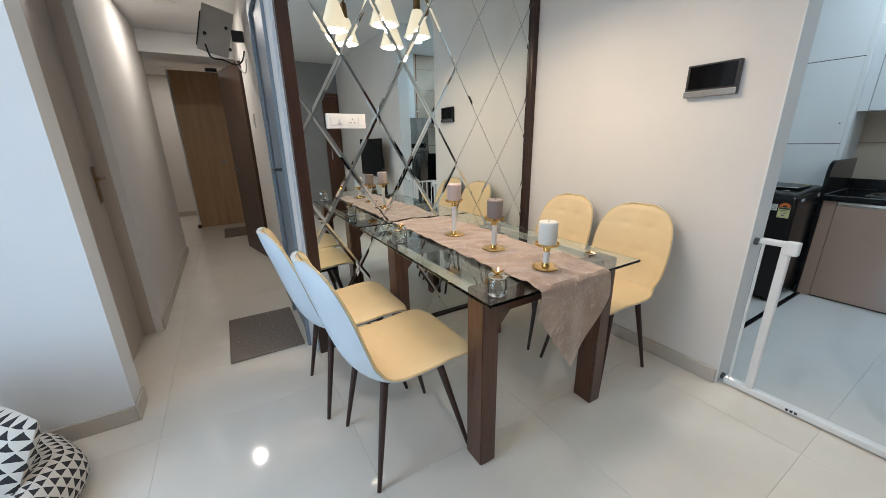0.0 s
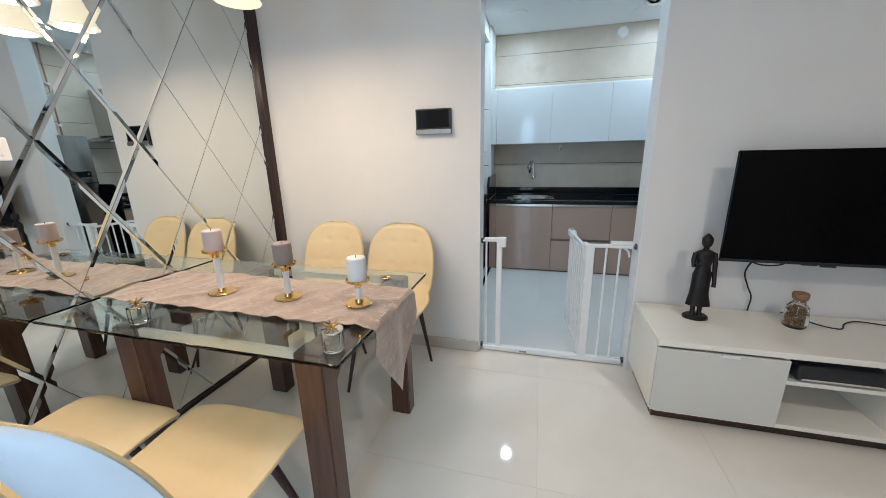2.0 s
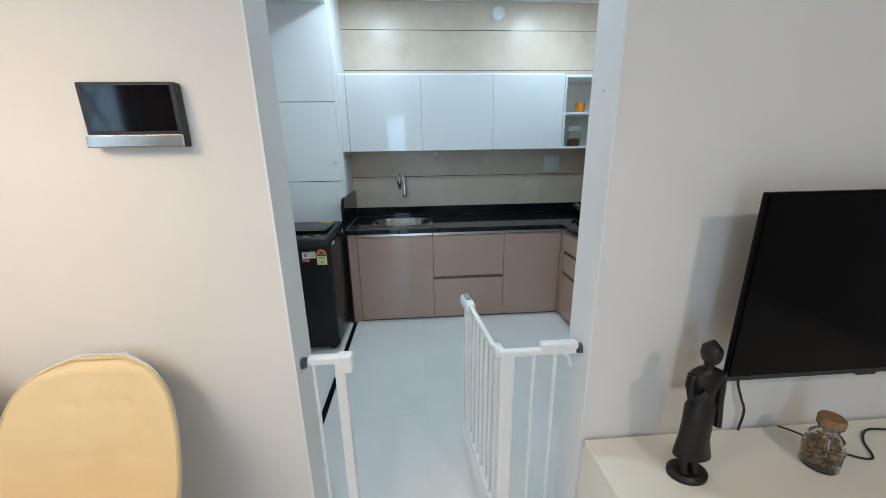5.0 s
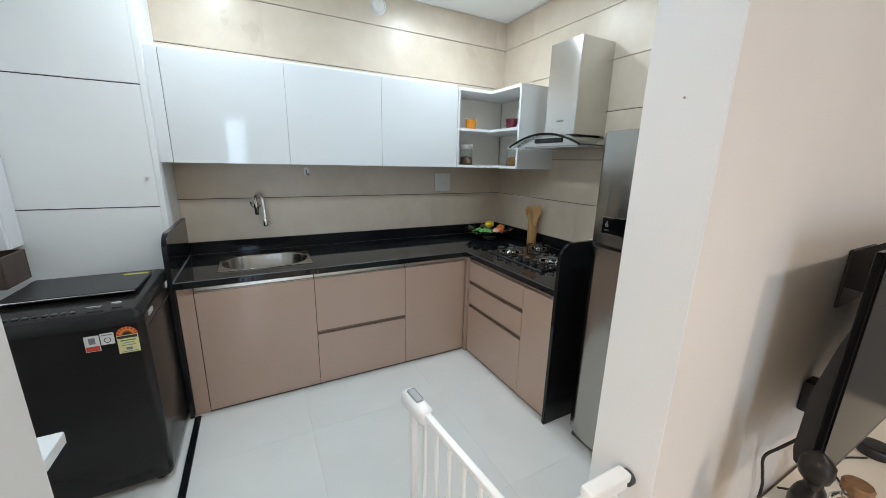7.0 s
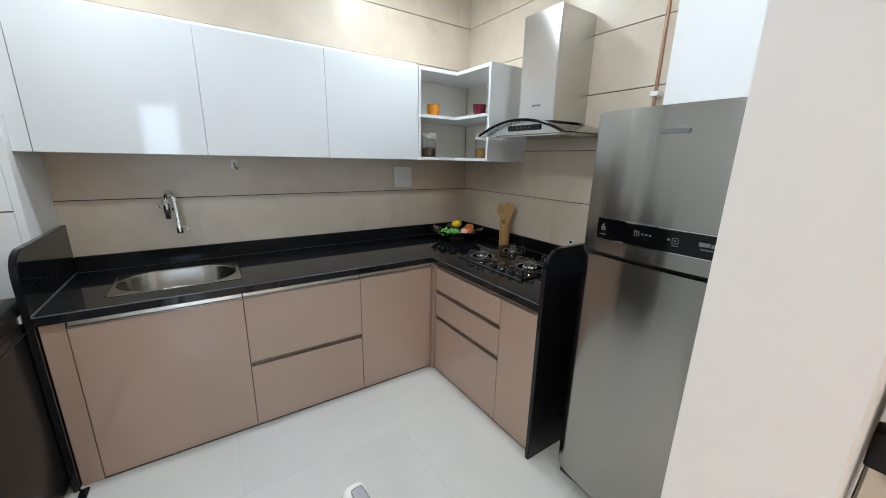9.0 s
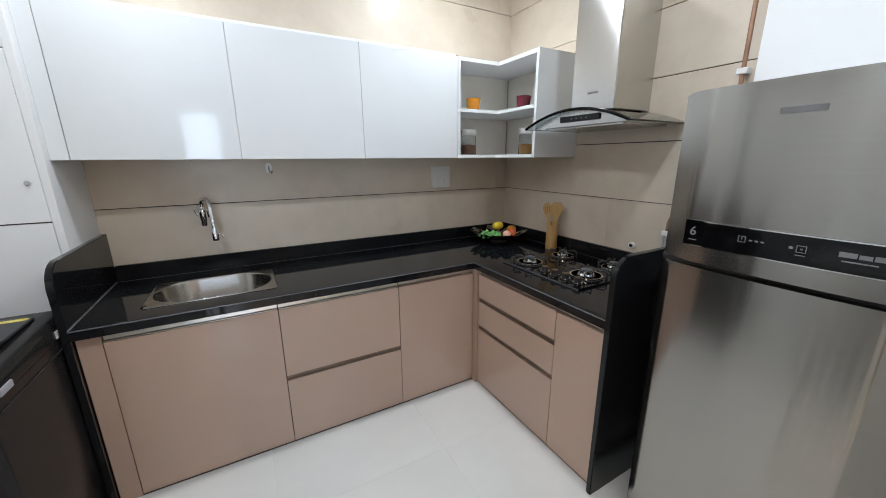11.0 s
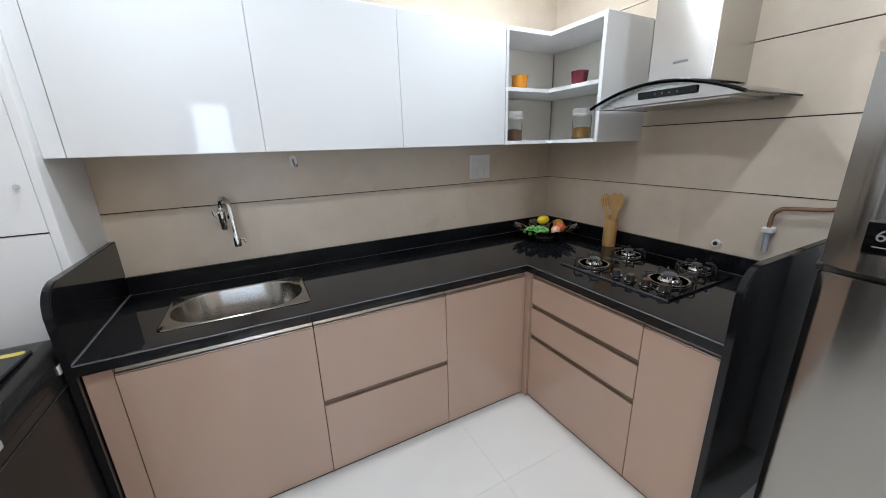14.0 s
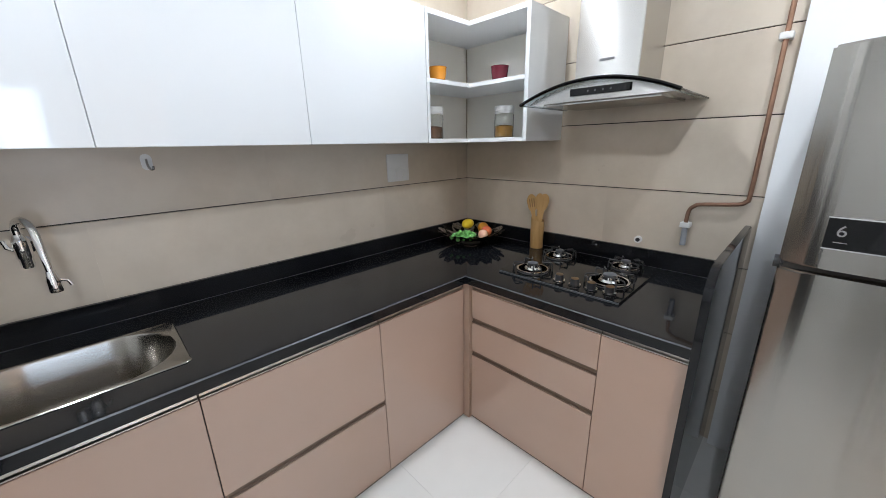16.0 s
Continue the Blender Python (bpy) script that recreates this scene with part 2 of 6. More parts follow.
    "cocoa": material("cocoa_powder", (0.25, 0.115, 0.06), 0.9, second=(0.20, 0.09, 0.045), scale=60),
    "spice": material("ochre_lentils", (0.62, 0.30, 0.06), 0.8, second=(0.52, 0.24, 0.045), scale=90),
    "paper_yellow": material("pale_yellow_label", (0.72, 0.68, 0.36), 0.5, second=(0.68, 0.64, 0.33), scale=10),
    "sticker_yellow": material("yellow_vinyl_sticker", (0.74, 0.58, 0.08), 0.4, second=(0.70, 0.54, 0.07), scale=10),
    "paper_white": material("white_label", (0.72, 0.72, 0.70), 0.5, second=(0.68, 0.68, 0.66), scale=10),
    "paper_red": material("red_label_print", (0.60, 0.07, 0.04), 0.5, second=(0.55, 0.06, 0.035), scale=10),
    "paper_green": material("green_label_print", (0.008, 0.018, 0.015), 0.35, second=(0.010, 0.030, 0.022), scale=10),
    "leaf_print": material("leaf_green_print", (0.08, 0.26, 0.05), 0.5, second=(0.07, 0.22, 0.045), scale=10),
    "print_grey": material("grey_print", (0.22, 0.22, 0.23), 0.4, second=(0.20, 0.20, 0.21), scale=10),
    "print_black": material("black_print", (0.02, 0.02, 0.02), 0.5, second=(0.025, 0.025, 0.025), scale=10),
    "mat_fabric": material("grey_brown_bath_mat", (0.27, 0.225, 0.185), 0.95, second=(0.18, 0.148, 0.12), scale=70, detail=3, bump=0.9, bump_scale=160, bump_distance=0.006),
    "gate": material("white_powder_coat", (0.80, 0.80, 0.79), 0.3, second=(0.77, 0.77, 0.76), scale=12),
    "rubber": material("black_rubber", (0.02, 0.02, 0.02), 0.7, second=(0.03, 0.03, 0.03), scale=30),
    "navy": material("navy_fleece", (0.035, 0.035, 0.055), 0.95, second=(0.05, 0.05, 0.075), scale=40, bump=0.5, bump_scale=150),
    "lens": material("lit_diffuser", (0.9, 0.9, 0.9), 0.4, emit=(0.95, 0.98, 1.0), emit_power=9.0),
    "lens_warm": material("lit_warm_diffuser", (0.9, 0.9, 0.9), 0.4, emit=(1.0, 0.93, 0.80), emit_power=9.0),
    "shade": material("lit_opal_glass", (0.9, 0.86, 0.76), 0.3, emit=(1.0, 0.82, 0.55), emit_power=1.25),
    "brass_old": material("antique_brass", (0.36, 0.22, 0.11), 0.3, 1.0, second=(0.28, 0.17, 0.08), scale=20),
    "crate": material("brown_crate_board", (0.085, 0.055, 0.040), 0.5, second=(0.06, 0.038, 0.028), scale=12, stretch=(1, 1, 5)),
    "facade": material("distant_facade", (0.5, 0.5, 0.52), 0.9, second=(0.42, 0.42, 0.44), scale=0.4),
}


def glass(name, tint, rough=0.0):
    m = bpy.data.materials.new(name)
    m.use_nodes = True
    b = m.node_tree.nodes["Principled BSDF"]
    b.inputs["Base Color"].default_value = (*tint, 1)
    b.inputs["Roughness"].default_value = rough
    b.inputs["Transmission Weight"].default_value = 1
    b.inputs["IOR"].default_value = 1.45
    return m


def mirror_material():
    m = material("silvered_mirror", (0.80, 0.83, 0.81), 0.012, 1.0)
    return m


def runner_material():
    """Taupe crushed velvet with pale broken streaks."""
    m = material("taupe_crushed_velvet", (0.42, 0.305, 0.23), 0.55, second=(0.29, 0.205, 0.155), scale=9, bump=0.6, bump_scale=45, bump_distance=0.004)
    n, l = m.node_tree.nodes, m.node_tree.links
    b = n["Principled BSDF"]
    b.inputs["Sheen Weight"].default_value = 0.5
    old = b.inputs["Base Color"].links[0].from_socket
    tc = n.new("ShaderNodeTexCoord")
    warp = n.new("ShaderNodeTexNoise")
    warp.inputs["Scale"].default_value = 9.0
    warp.inputs["Detail"].default_value = 3
    l.new(tc.outputs["Object"], warp.inputs["Vector"])
    add = n.new("ShaderNodeVectorMath")
    add.operation = "MULTIPLY_ADD"
    add.inputs[1].default_value = (0.09, 0.09, 0.09)
    l.new(warp.outputs["Color"], add.inputs[0])
    l.new(tc.outputs["Object"], add.inputs[2])
    mp = n.new("ShaderNodeMapping")
    mp.inputs["Scale"].default_value = (20, 46, 28)
    l.new(add.outputs[0], mp.inputs["Vector"])
    nz = n.new("ShaderNodeTexVoronoi")
    nz.feature = "DISTANCE_TO_EDGE"
    nz.inputs["Scale"].default_value = 1.0
    l.new(mp.outputs[0], nz.inputs["Vector"])
    broken = n.new("ShaderNodeTexNoise")
    broken.inputs["Scale"].default_value = 24.0
    l.new(tc.outputs["Object"], broken.inputs["Vector"])
    edge_w = n.new("ShaderNodeMapRange")
    edge_w.inputs["From Min"].default_value, edge_w.inputs["From Max"].default_value = 0.42, 0.62
    edge_w.inputs["To Min"].default_value, edge_w.inputs["To Max"].default_value = 0.0, 0.085
    l.new(broken.outputs["Fac"], edge_w.inputs["Value"])
    rp = n.new("ShaderNodeMath")
    rp.operation = "LESS_THAN"
    l.new(nz.outputs["Distance"], rp.inputs[0])
    l.new(edge_w.outputs[0], rp.inputs[1])
    mx = n.new("ShaderNodeMix")
    mx.data_type = "RGBA"
    l.new(rp.outputs[0], mx.inputs[0])
    l.new(old, mx.inputs[6])
    mx.inputs[7].default_value = (0.452, 0.343, 0.267, 1)
    l.new(mx.outputs[2], b.inputs["Base Color"])
    return m


def triangle_fabric():
    """Off-white fabric printed with rows of black triangles."""
    m = material("triangle_print_fabric", (0.66, 0.62, 0.56), 0.9, bump=0.4, bump_scale=300)
    n, l = m.node_tree.nodes, m.node_tree.links
    b = n["Principled BSDF"]
    uv = n.new("ShaderNodeTexCoord")
    sep = n.new("ShaderNodeSeparateXYZ")
    l.new(uv.outputs["UV"], sep.inputs[0])

    def op(kind, a, c):
        x = n.new("ShaderNodeMath")
        x.operation = kind
        for i, s in enumerate((a, c)):
            if isinstance(s, (int, float)):
                x.inputs[i].default_value = s
            else:
                l.new(s, x.inputs[i])
        return x.outputs[0]

    v = op("MULTIPLY", sep.outputs[1], 1.0)
    row = op("FLOOR", v, 0)
    fv = op("SUBTRACT", v, row)
    u = op("ADD", sep.outputs[0], op("MULTIPLY", op("MODULO", row, 2.0), 0.5))
    fu = op("ABSOLUTE", op("SUBTRACT", op("SUBTRACT", u, op("FLOOR", u, 0)), 0.5), 0)
    inside = op("LESS_THAN", fu, op("MULTIPLY", op("SUBTRACT", 0.95, fv), 0.52))
    cut = op("GREATER_THAN", fv, 0.12)
    keep = op("MULTIPLY", inside, cut)
    mx = n.new("ShaderNodeMix")
    mx.data_type = "RGBA"
    l.new(keep, mx.inputs[0])
    mx.inputs[6].default_value = (0.66, 0.62, 0.56, 1)
    mx.inputs[7].default_value = (0.03, 0.028, 0.03, 1)
    l.new(mx.outputs[2], b.inputs["Base Color"])
    return m


for brushed in ("fridge_steel", "hood_steel"):
    fb = M[brushed].node_tree.nodes["Principled BSDF"]
    fb.inputs["Anisotropic"].default_value = 0.95
    fb.inputs["Anisotropic Rotation"].default_value = 0.25
M["glass"] = glass("clear_glass", (0.96, 0.98, 0.97))
M["table_glass"] = glass("greenish_table_glass", (0.86, 0.95, 0.92))
M["hood_glass"] = glass("smoked_hood_glass", (0.55, 0.62, 0.62))
M["mirror"] = mirror_material()
M["runner"] = runner_material()
M["triangles"] = triangle_fabric()


# ---- mesh helpers ----


def box(bm, x0, x1, y0, y1, z0, z1, bevel=0.0, segs=2):
    vs = [bm.verts.new(p) for p in ((x0, y0, z0), (x1, y0, z0), (x1, y1, z0), (x0, y1, z0), (x0, y0, z1), (x1, y0, z1), (x1, y1, z1), (x0, y1, z1))]
    fs = [bm.faces.new([vs[i] for i in q]) for q in ((0, 3, 2, 1), (4, 5, 6, 7), (0, 1, 5, 4), (1, 2, 6, 5), (2, 3, 7, 6), (3, 0, 4, 7))]
    if bevel:
        es = list({e for f in fs for e in f.edges})
        bmesh.ops.bevel(bm, geom=es, offset=bevel, segments=segs, affect="EDGES", profile=0.5)


def boxed(x0, x1, y0, y1, z0, z1, bevel=0.0, segs=2):
    bm = bmesh.new()
    box(bm, x0, x1, y0, y1, z0, z1, bevel, segs)
    return bm


def part(name, bm, mat, parent=None, label="", smooth=False):
    me = bpy.data.meshes.new(name)
    bmesh.ops.recalc_face_normals(bm, faces=bm.faces)
    bm.to_mesh(me)
    bm.free()
    me.materials.append(mat)
    if smooth:
        me.shade_smooth()
        me.set_sharp_from_angle(angle=radians(35))
    ob = new(name, me)
    if parent:
        ob.parent = parent
    if label:
        tagged(ob, label)
    return ob


def empty(name, x=0, y=0, z=0, rz=0, label="", category="", group="", kind=""):
    ob = new(name)
    ob.empty_display_size = 0.1
    ob.location = (x, y, z)
    ob.rotation_euler = (0, 0, radians(rz))
    return tagged(ob, label, category, group, kind)


def lathe(profile, steps=32, cx=0, cy=0):
    """A turned solid from (radius, height) pairs, from bottom to top."""
    bm = bmesh.new()
    rings = []
    for r, z in profile:
        if r < 1e-6:
            rings.append([bm.verts.new((cx, cy, z))])
        else:
            rings.append([bm.verts.new((cx + r * math.cos(2 * math.pi * i / steps), cy + r * math.sin(2 * math.pi * i / steps), z)) for i in range(steps)])
    for a, b in zip(rings, rings[1:]):
        for i in range(steps):
            j = (i + 1) % steps
            if len(a) == 1 and len(b) == 1:
                continue
            if len(a) == 1:
                bm.faces.new((a[0], b[i], b[j]))
            elif len(b) == 1:
                bm.faces.new((a[i], a[j], b[0]))
            else:
                bm.faces.new((a[i], a[j], b[j], b[i]))
    for r in (rings[0], rings[-1]):
        if len(r) > 1:
            bm.faces.new(r)
    return bm


def tube(points, radius, steps=10, bm=None, closed=False, taper=None):
    """A round bar along points."""
    bm = bm or bmesh.new()
    pts = [Vector(p) for p in points]
    rings = []
    last = None
    n = len(pts)
    for i, p in enumerate(pts):
        if closed:
            d = (pts[(i + 1) % n] - pts[i - 1]).normalized()
        else:
            d = (pts[min(i + 1, n - 1)] - pts[max(i - 1, 0)]).normalized()
        if last is None:
            side = d.orthogonal().normalized()
        else:
            side = (last - d * last.dot(d)).normalized()
        last = side
        up = d.cross(side)
        r = radius if taper is None else radius + (taper - radius) * i / max(1, n - 1)
        rings.append([bm.verts.new(p + r * (side * math.cos(2 * math.pi * k / steps) + up * math.sin(2 * math.pi * k / steps))) for k in range(steps)])
    pairs = list(zip(rings, rings[1:])) + ([(rings[-1], rings[0])] if closed else [])
    for a, b in pairs:
        for k in range(steps):
            j = (k + 1) % steps
            bm.faces.new((a[k], a[j], b[j], b[k]))
    if not closed:
        bm.faces.new(rings[0][::-1])
        bm.faces.new(rings[-1])
    return bm


def curve_points(ctrl, steps=8):
    """A smooth line through control points (Catmull-Rom)."""
    p = [Vector(c) for c in ctrl]
    p = [2 * p[0] - p[1]] + p + [2 * p[-1] - p[-2]]
    out = []
    for i in range(1, len(p) - 2):
        for s in range(steps):
            t = s / steps
            a, b, c, d = p[i - 1], p[i], p[i + 1], p[i + 2]
            out.append(0.5 * ((2 * b) + (c - a) * t + (2 * a - 5 * b + 4 * c - d) * t * t + (3 * b - a - 3 * c + d) * t ** 3))
    out.append(p[-2])
    return out


def prism(outline, axis, lo, hi, bevel=0.0):
    """An outline in two coordinates, drawn out along an axis from lo to hi."""
    bm = bmesh.new()

    def at(p, v):
        return (v, p[0], p[1]) if axis == "x" else (p[0], v, p[1]) if axis == "y" else (p[0], p[1], v)
    a = [bm.verts.new(at(p, lo)) for p in outline]
    b = [bm.verts.new(at(p, hi)) for p in outline]
    bm.faces.new(a[::-1])
    bm.faces.new(b)
    for i in range(len(a)):
        j = (i + 1) % len(a)
        bm.faces.new((a[i], a[j], b[j], b[i]))
    if bevel:
        bmesh.ops.bevel(bm, geom=list(bm.edges), offset=bevel, segments=2, affect="EDGES")
    return bm


def sphere(bm, x, y, z, rx, ry=None, rz=None, u=14, v=9):
    m = Matrix.LocRotScale((x, y, z), None, (rx, ry or rx, rz or rx))
    bmesh.ops.create_uvsphere(bm, u_segments=u, v_segments=v, radius=1, matrix=m)


def text_part(name, words, size, m, mat, parent, label=""):
    cu = bpy.data.curves.new(name, "FONT")
    cu.body, cu.size, cu.extrude, cu.align_x, cu.align_y = words, size, 0.0004, "CENTER", "CENTER"
    tmp = bpy.data.objects.new(name, cu)
    me = bpy.data.meshes.new_from_object(tmp)
    bpy.data.objects.remove(tmp)
    me.transform(m)
    me.materials.clear()
    me.materials.append(mat)
    ob = new(name, me)
    ob.parent = parent
    if label:
        tagged(ob, label)
    return ob


def structure(name, bm, mat, label, category="wall"):
    return tagged(part(name, bm, mat), label, category, kind="structure")


# ---- structure ----
WX0, WX1 = 1.445, 2.385      # doorway between living room and kitchen
WT = 0.145                   # thickness of that wall
KX, KY = 3.79, 2.53          # right and back wall of the kitchen
MX = -0.04                   # mirror face
HALL_Y = -1.78               # hall side wall beyond the mirror

floor_slab = bmesh.new()
box(floor_slab, -6.6, 5.6, -4.3, 2.9, -0.2, -0.0025)
structure("floor", floor_slab, M["grout"], "concrete floor bed with grey tile joints", "floor")
floor_ob = bpy.data.objects["floor"]

door_wall = bmesh.new()
box(door_wall, MX - 0.16, WX0, 0, WT, 0, CEIL)
box(door_wall, WX1, 5.4, 0, WT, 0, CEIL)
structure("wall_door", door_wall, M["paint"], "cream painted wall with a full-height kitchen opening")
jamb = bmesh.new()
box(jamb, WX0, WX0 + 0.006, -0.001, WT + 0.003, 0, CEIL)
box(jamb, WX1 - 0.006, WX1, -0.001, WT + 0.003, 0, CEIL)
structure("trim", jamb, M["white_paint"], "white painted reveal of the kitchen opening", "trim")

structure("wall_mirror", boxed(MX - 0.16, MX - 0.012, HALL_Y + 0.02, 0, 0, CEIL), M["white_paint"], "plain wall behind the mirror panel")
left_wall = boxed(-0.06, 0.10, -3.45, -2.64, 0, CEIL)
structure("wall_left", left_wall, M["white_paint"], "plain white painted living room wall")
structure("wall_right", boxed(5.2, 5.4, -3.45, 0, 0, CEIL), M["grey_paint"], "grey painted living room wall")
RY = -3.45
rear = bmesh.new()
box(rear, -0.06, 0.86, RY - 0.15, RY, 0, CEIL)
box(rear, 1.61, 5.4, RY - 0.15, RY, 0, CEIL)
box(rear, 0.86, 1.61, RY - 0.15, RY, 2.22, CEIL)
structure("wall_rear", rear, M["paint"], "cream wall around the balcony door")

structure("ceiling", boxed(-0.2, 5.4, -3.6, 0.0, CEIL, CEIL + 0.1), M["ceiling"], "white plaster living room ceiling", "ceiling")
structure("ceiling_kitchen", boxed(0.2, KX + 0.15, 0.0, KY + 0.15, CEIL, CEIL + 0.1), M["ceiling"], "white plaster kitchen ceiling", "ceiling")
structure("ceiling_hall", boxed(-6.6, -0.2, -4.2, -1.0, 2.44, 2.69), M["ceiling"], "white plaster hall ceiling", "ceiling")
lintel = bmesh.new()
box(lintel, -0.199, -0.06, -2.80, HALL_Y, 2.438, CEIL)
structure("beam", lintel, M["white_paint"], "white beam over the hall opening", "beam")
box_b = boxed(-3.30, -3.05, -2.86, HALL_Y, 2.225, 2.439)
structure("beam_hall", box_b, M["white_paint"], "white ceiling beam across the hall", "beam")

# kitchen shell
structure("wall_kitchen_back", boxed(1.20, KX + 0.15, KY + 0.012, KY + 0.15, 0, CEIL), M["wall_grout"], "kitchen back wall with dark tile joints")
structure("wall_kitchen_right", boxed(KX + 0.012, KX + 0.15, WT, KY + 0.012, 0, CEIL), M["wall_grout"], "kitchen side wall with dark tile joints")
structure("wall_kitchen_left", boxed(0.25, 0.40, WT, 2.30, 0, CEIL), M["white_paint"], "white utility corner wall")
structure("wall_utility", boxed(0.40, 1.20, 2.165, KY + 0.15, 0, CEIL), M["wall_grout"], "utility niche wall with panel joints")
structure("wall_kitchen_pier", boxed(KX - 0.03, KX + 0.011, WT, 0.925, 0, CEIL), M["white_paint"], "white painted wall behind the fridge")

structure("soffit", boxed(0.402, 1.20, 0.50, 2.152, 2.53, CEIL - 0.001), M["white_panel"], "white boxed soffit over the utility corner", "soffit")

# hall shell
structure("wall_hall_side", boxed(-6.25, -3.05, -4.15, -4.0, 0, 2.55), M["paint"], "cream wall beyond the hall corner")
structure("wall_hall_corner", boxed(-3.20, -3.05, -4.0, -2.80, 0, 2.55), M["paint"], "cream wall at the hall corner")
structure("wall_hall_left", boxed(-3.20, -0.93, -2.80, -2.655, 0, 2.55), M["paint"], "cream painted hall wall")
structure("wall_hall_recess", boxed(-0.93, -0.06, -2.95, -2.80, 0, 2.55), M["paint"], "cream wall recess in the hall")
hr = bmesh.new()
box(hr, -0.20, -0.13, HALL_Y, HALL_Y + 0.12, 0, 2.55)
box(hr, -0.78, -0.20, HALL_Y, HALL_Y + 0.12, 2.1, 2.55)
box(hr, -2.30, -0.78, HALL_Y, HALL_Y + 0.12, 0, 2.55)
box(hr, -3.10, -2.30, HALL_Y, HALL_Y + 0.12, 2.1, 2.55)
box(hr, -6.6, -3.10, HALL_Y, HALL_Y + 0.12, 0, 2.55)
structure("wall_hall_right", hr, M["paint"], "cream painted hall wall with door openings")
structure("wall_hall_room", boxed(-3.3, -2.2, -1.1, -1.0, 0, 2.55), M["paint"], "wall of a dim side room")
structure("wall_hall_end", boxed(-6.25, -6.10, -4.0, HALL_Y, 0, 2.55), M["paint"], "cream wall at the end of the hall")


def skirting(name, x0, x1, y0, y1, label):
    structure(name, boxed(x0, x1, y0, y1, 0, 0.085, 0.003, 1), M["skirting"], label, "skirting")


skirting("baseboard", 0.02, WX0 - 0.002, -0.012, 0.0, "beige tile skirting under the cream wall")
skirting("baseboard_left", 0.10, 0.112, -3.449, -2.64, "beige tile skirting along the white wall")
skirting("baseboard_corner", -0.06, 0.112, -2.64, -2.628, "beige tile skirting round the wall corner")
skirting("baseboard_hall", -3.20, -0.93, -2.655, -2.643, "beige tile skirting along the hall")
skirting("baseboard_hall_end", -6.10, -6.088, -4.0, HALL_Y, "beige tile skirting at the hall end")
skirting("baseboard_hall_right", -2.28, -0.80, HALL_Y - 0.012, HALL_Y, "beige tile skirting along the hall")

# balcony door behind the walker
bal = empty("window_1", 1.235, RY - 0.07, 0, 0, "narrow white-framed balcony door with two panes", "window", kind="structure")
fr = bmesh.new()
for x0, x1, z0, z1 in ((-0.375, -0.335, 0, 2.22), (0.335, 0.375, 0, 2.22), (-0.335, 0.335, 2.17, 2.22), (-0.335, 0.335, 0, 0.06), (-0.07, -0.02, 0.06, 2.17)):
    box(fr, x0, x1, -0.03, 0.03, z0, z1)
part("window_frame", fr, M["white_plastic"], bal)
for x0, x1 in ((-0.335, -0.07), (-0.02, 0.335)):
    pn = part("pane", boxed(x0, x1, -0.004, 0.004, 0.06, 2.17), M["glass"], bal)
    pn.visible_shadow = False
structure("ground", boxed(-40, 40, -60, -3.8, -9.2, -9.0), M["facade"], "open ground far below the balcony", "ground")

# ---- kitchen base units ----
CF, CX = 1.907, 3.085        # door faces of the two runs
CT = 0.83                    # worktop height


def cabinet(name, label, category="cabinet", group=""):
    return empty(name, 0, 0, 0, 0, label, category, group)


def unit_back(name, x0, x1, label, fronts, high=0.786):
    """A base unit of the back run: fronts are (z0, z1) panels with a handle groove above each."""
    c = cabinet(name, label, "base cabinet", "kitchen base units")
    part("body", boxed(x0 + 0.001, x1 - 0.001, CF + 0.02, KY - 0.012, 0.0, high), M["dark_gap"], c)
    for z0, z1 in fronts:
        d = part("door", boxed(x0 + 0.0014, x1 - 0.0014, CF, CF + 0.019, z0, z1, 0.0015, 1), M["taupe_gloss"], c)
        part("handle", prism([(CF + 0.003, z1 + 0.001), (CF + 0.018, z1 + 0.001), (CF + 0.018, z1 + 0.026), (CF + 0.012, z1 + 0.026), (CF + 0.010, z1 + 0.008), (CF + 0.003, z1 + 0.005)], "x", x0 + 0.003, x1 - 0.003), M["alu"] if z1 > 0.7 else M["taupe_edge"], d, "metal profile handle")
    return c


unit_back("sink_cabinet", 1.330, 1.958, "taupe gloss sink base cabinet with profile handle", [(0.012, 0.752)], 0.60)
unit_back("drawer_cabinet", 1.958, 2.570, "taupe gloss two-drawer cabinet", [(0.012, 0.366), (0.393, 0.752)])
unit_back("corner_cabinet", 2.570, 3.068, "taupe gloss corner base cabinet", [(0.012, 0.752)])
fil = cabinet("filler_panel", "narrow taupe gloss filler panel beside the sink cabinet", "panel")
part("panel", boxed(1.254, 1.328, CF + 0.004, CF + 0.024, 0.0, 0.782, 0.0015, 1), M["taupe_gloss"], fil)
plinth = cabinet("plinth", "dark plinth line under the kitchen units", "plinth")
part("board", boxed(1.256, 3.07, CF + 0.006, CF + 0.016, 0.0, 0.011), M["dark_gap"], plinth)
part("board", boxed(CX + 0.006, CX + 0.016, 0.968, CF, 0.0, 0.011), M["dark_gap"], plinth)


def unit_side(name, y0, y1, label, fronts):
    c = cabinet(name, label, "base cabinet", "kitchen base units")
    part("body", boxed(CX + 0.02, KX - 0.012, y0 + 0.001, y1 - 0.001, 0.0, 0.786), M["dark_gap"], c)
    for z0, z1 in fronts:
        d = part("door", boxed(CX, CX + 0.019, y0 + 0.0014, y1 - 0.0014, z0, z1, 0.0015, 1), M["taupe_gloss"], c)
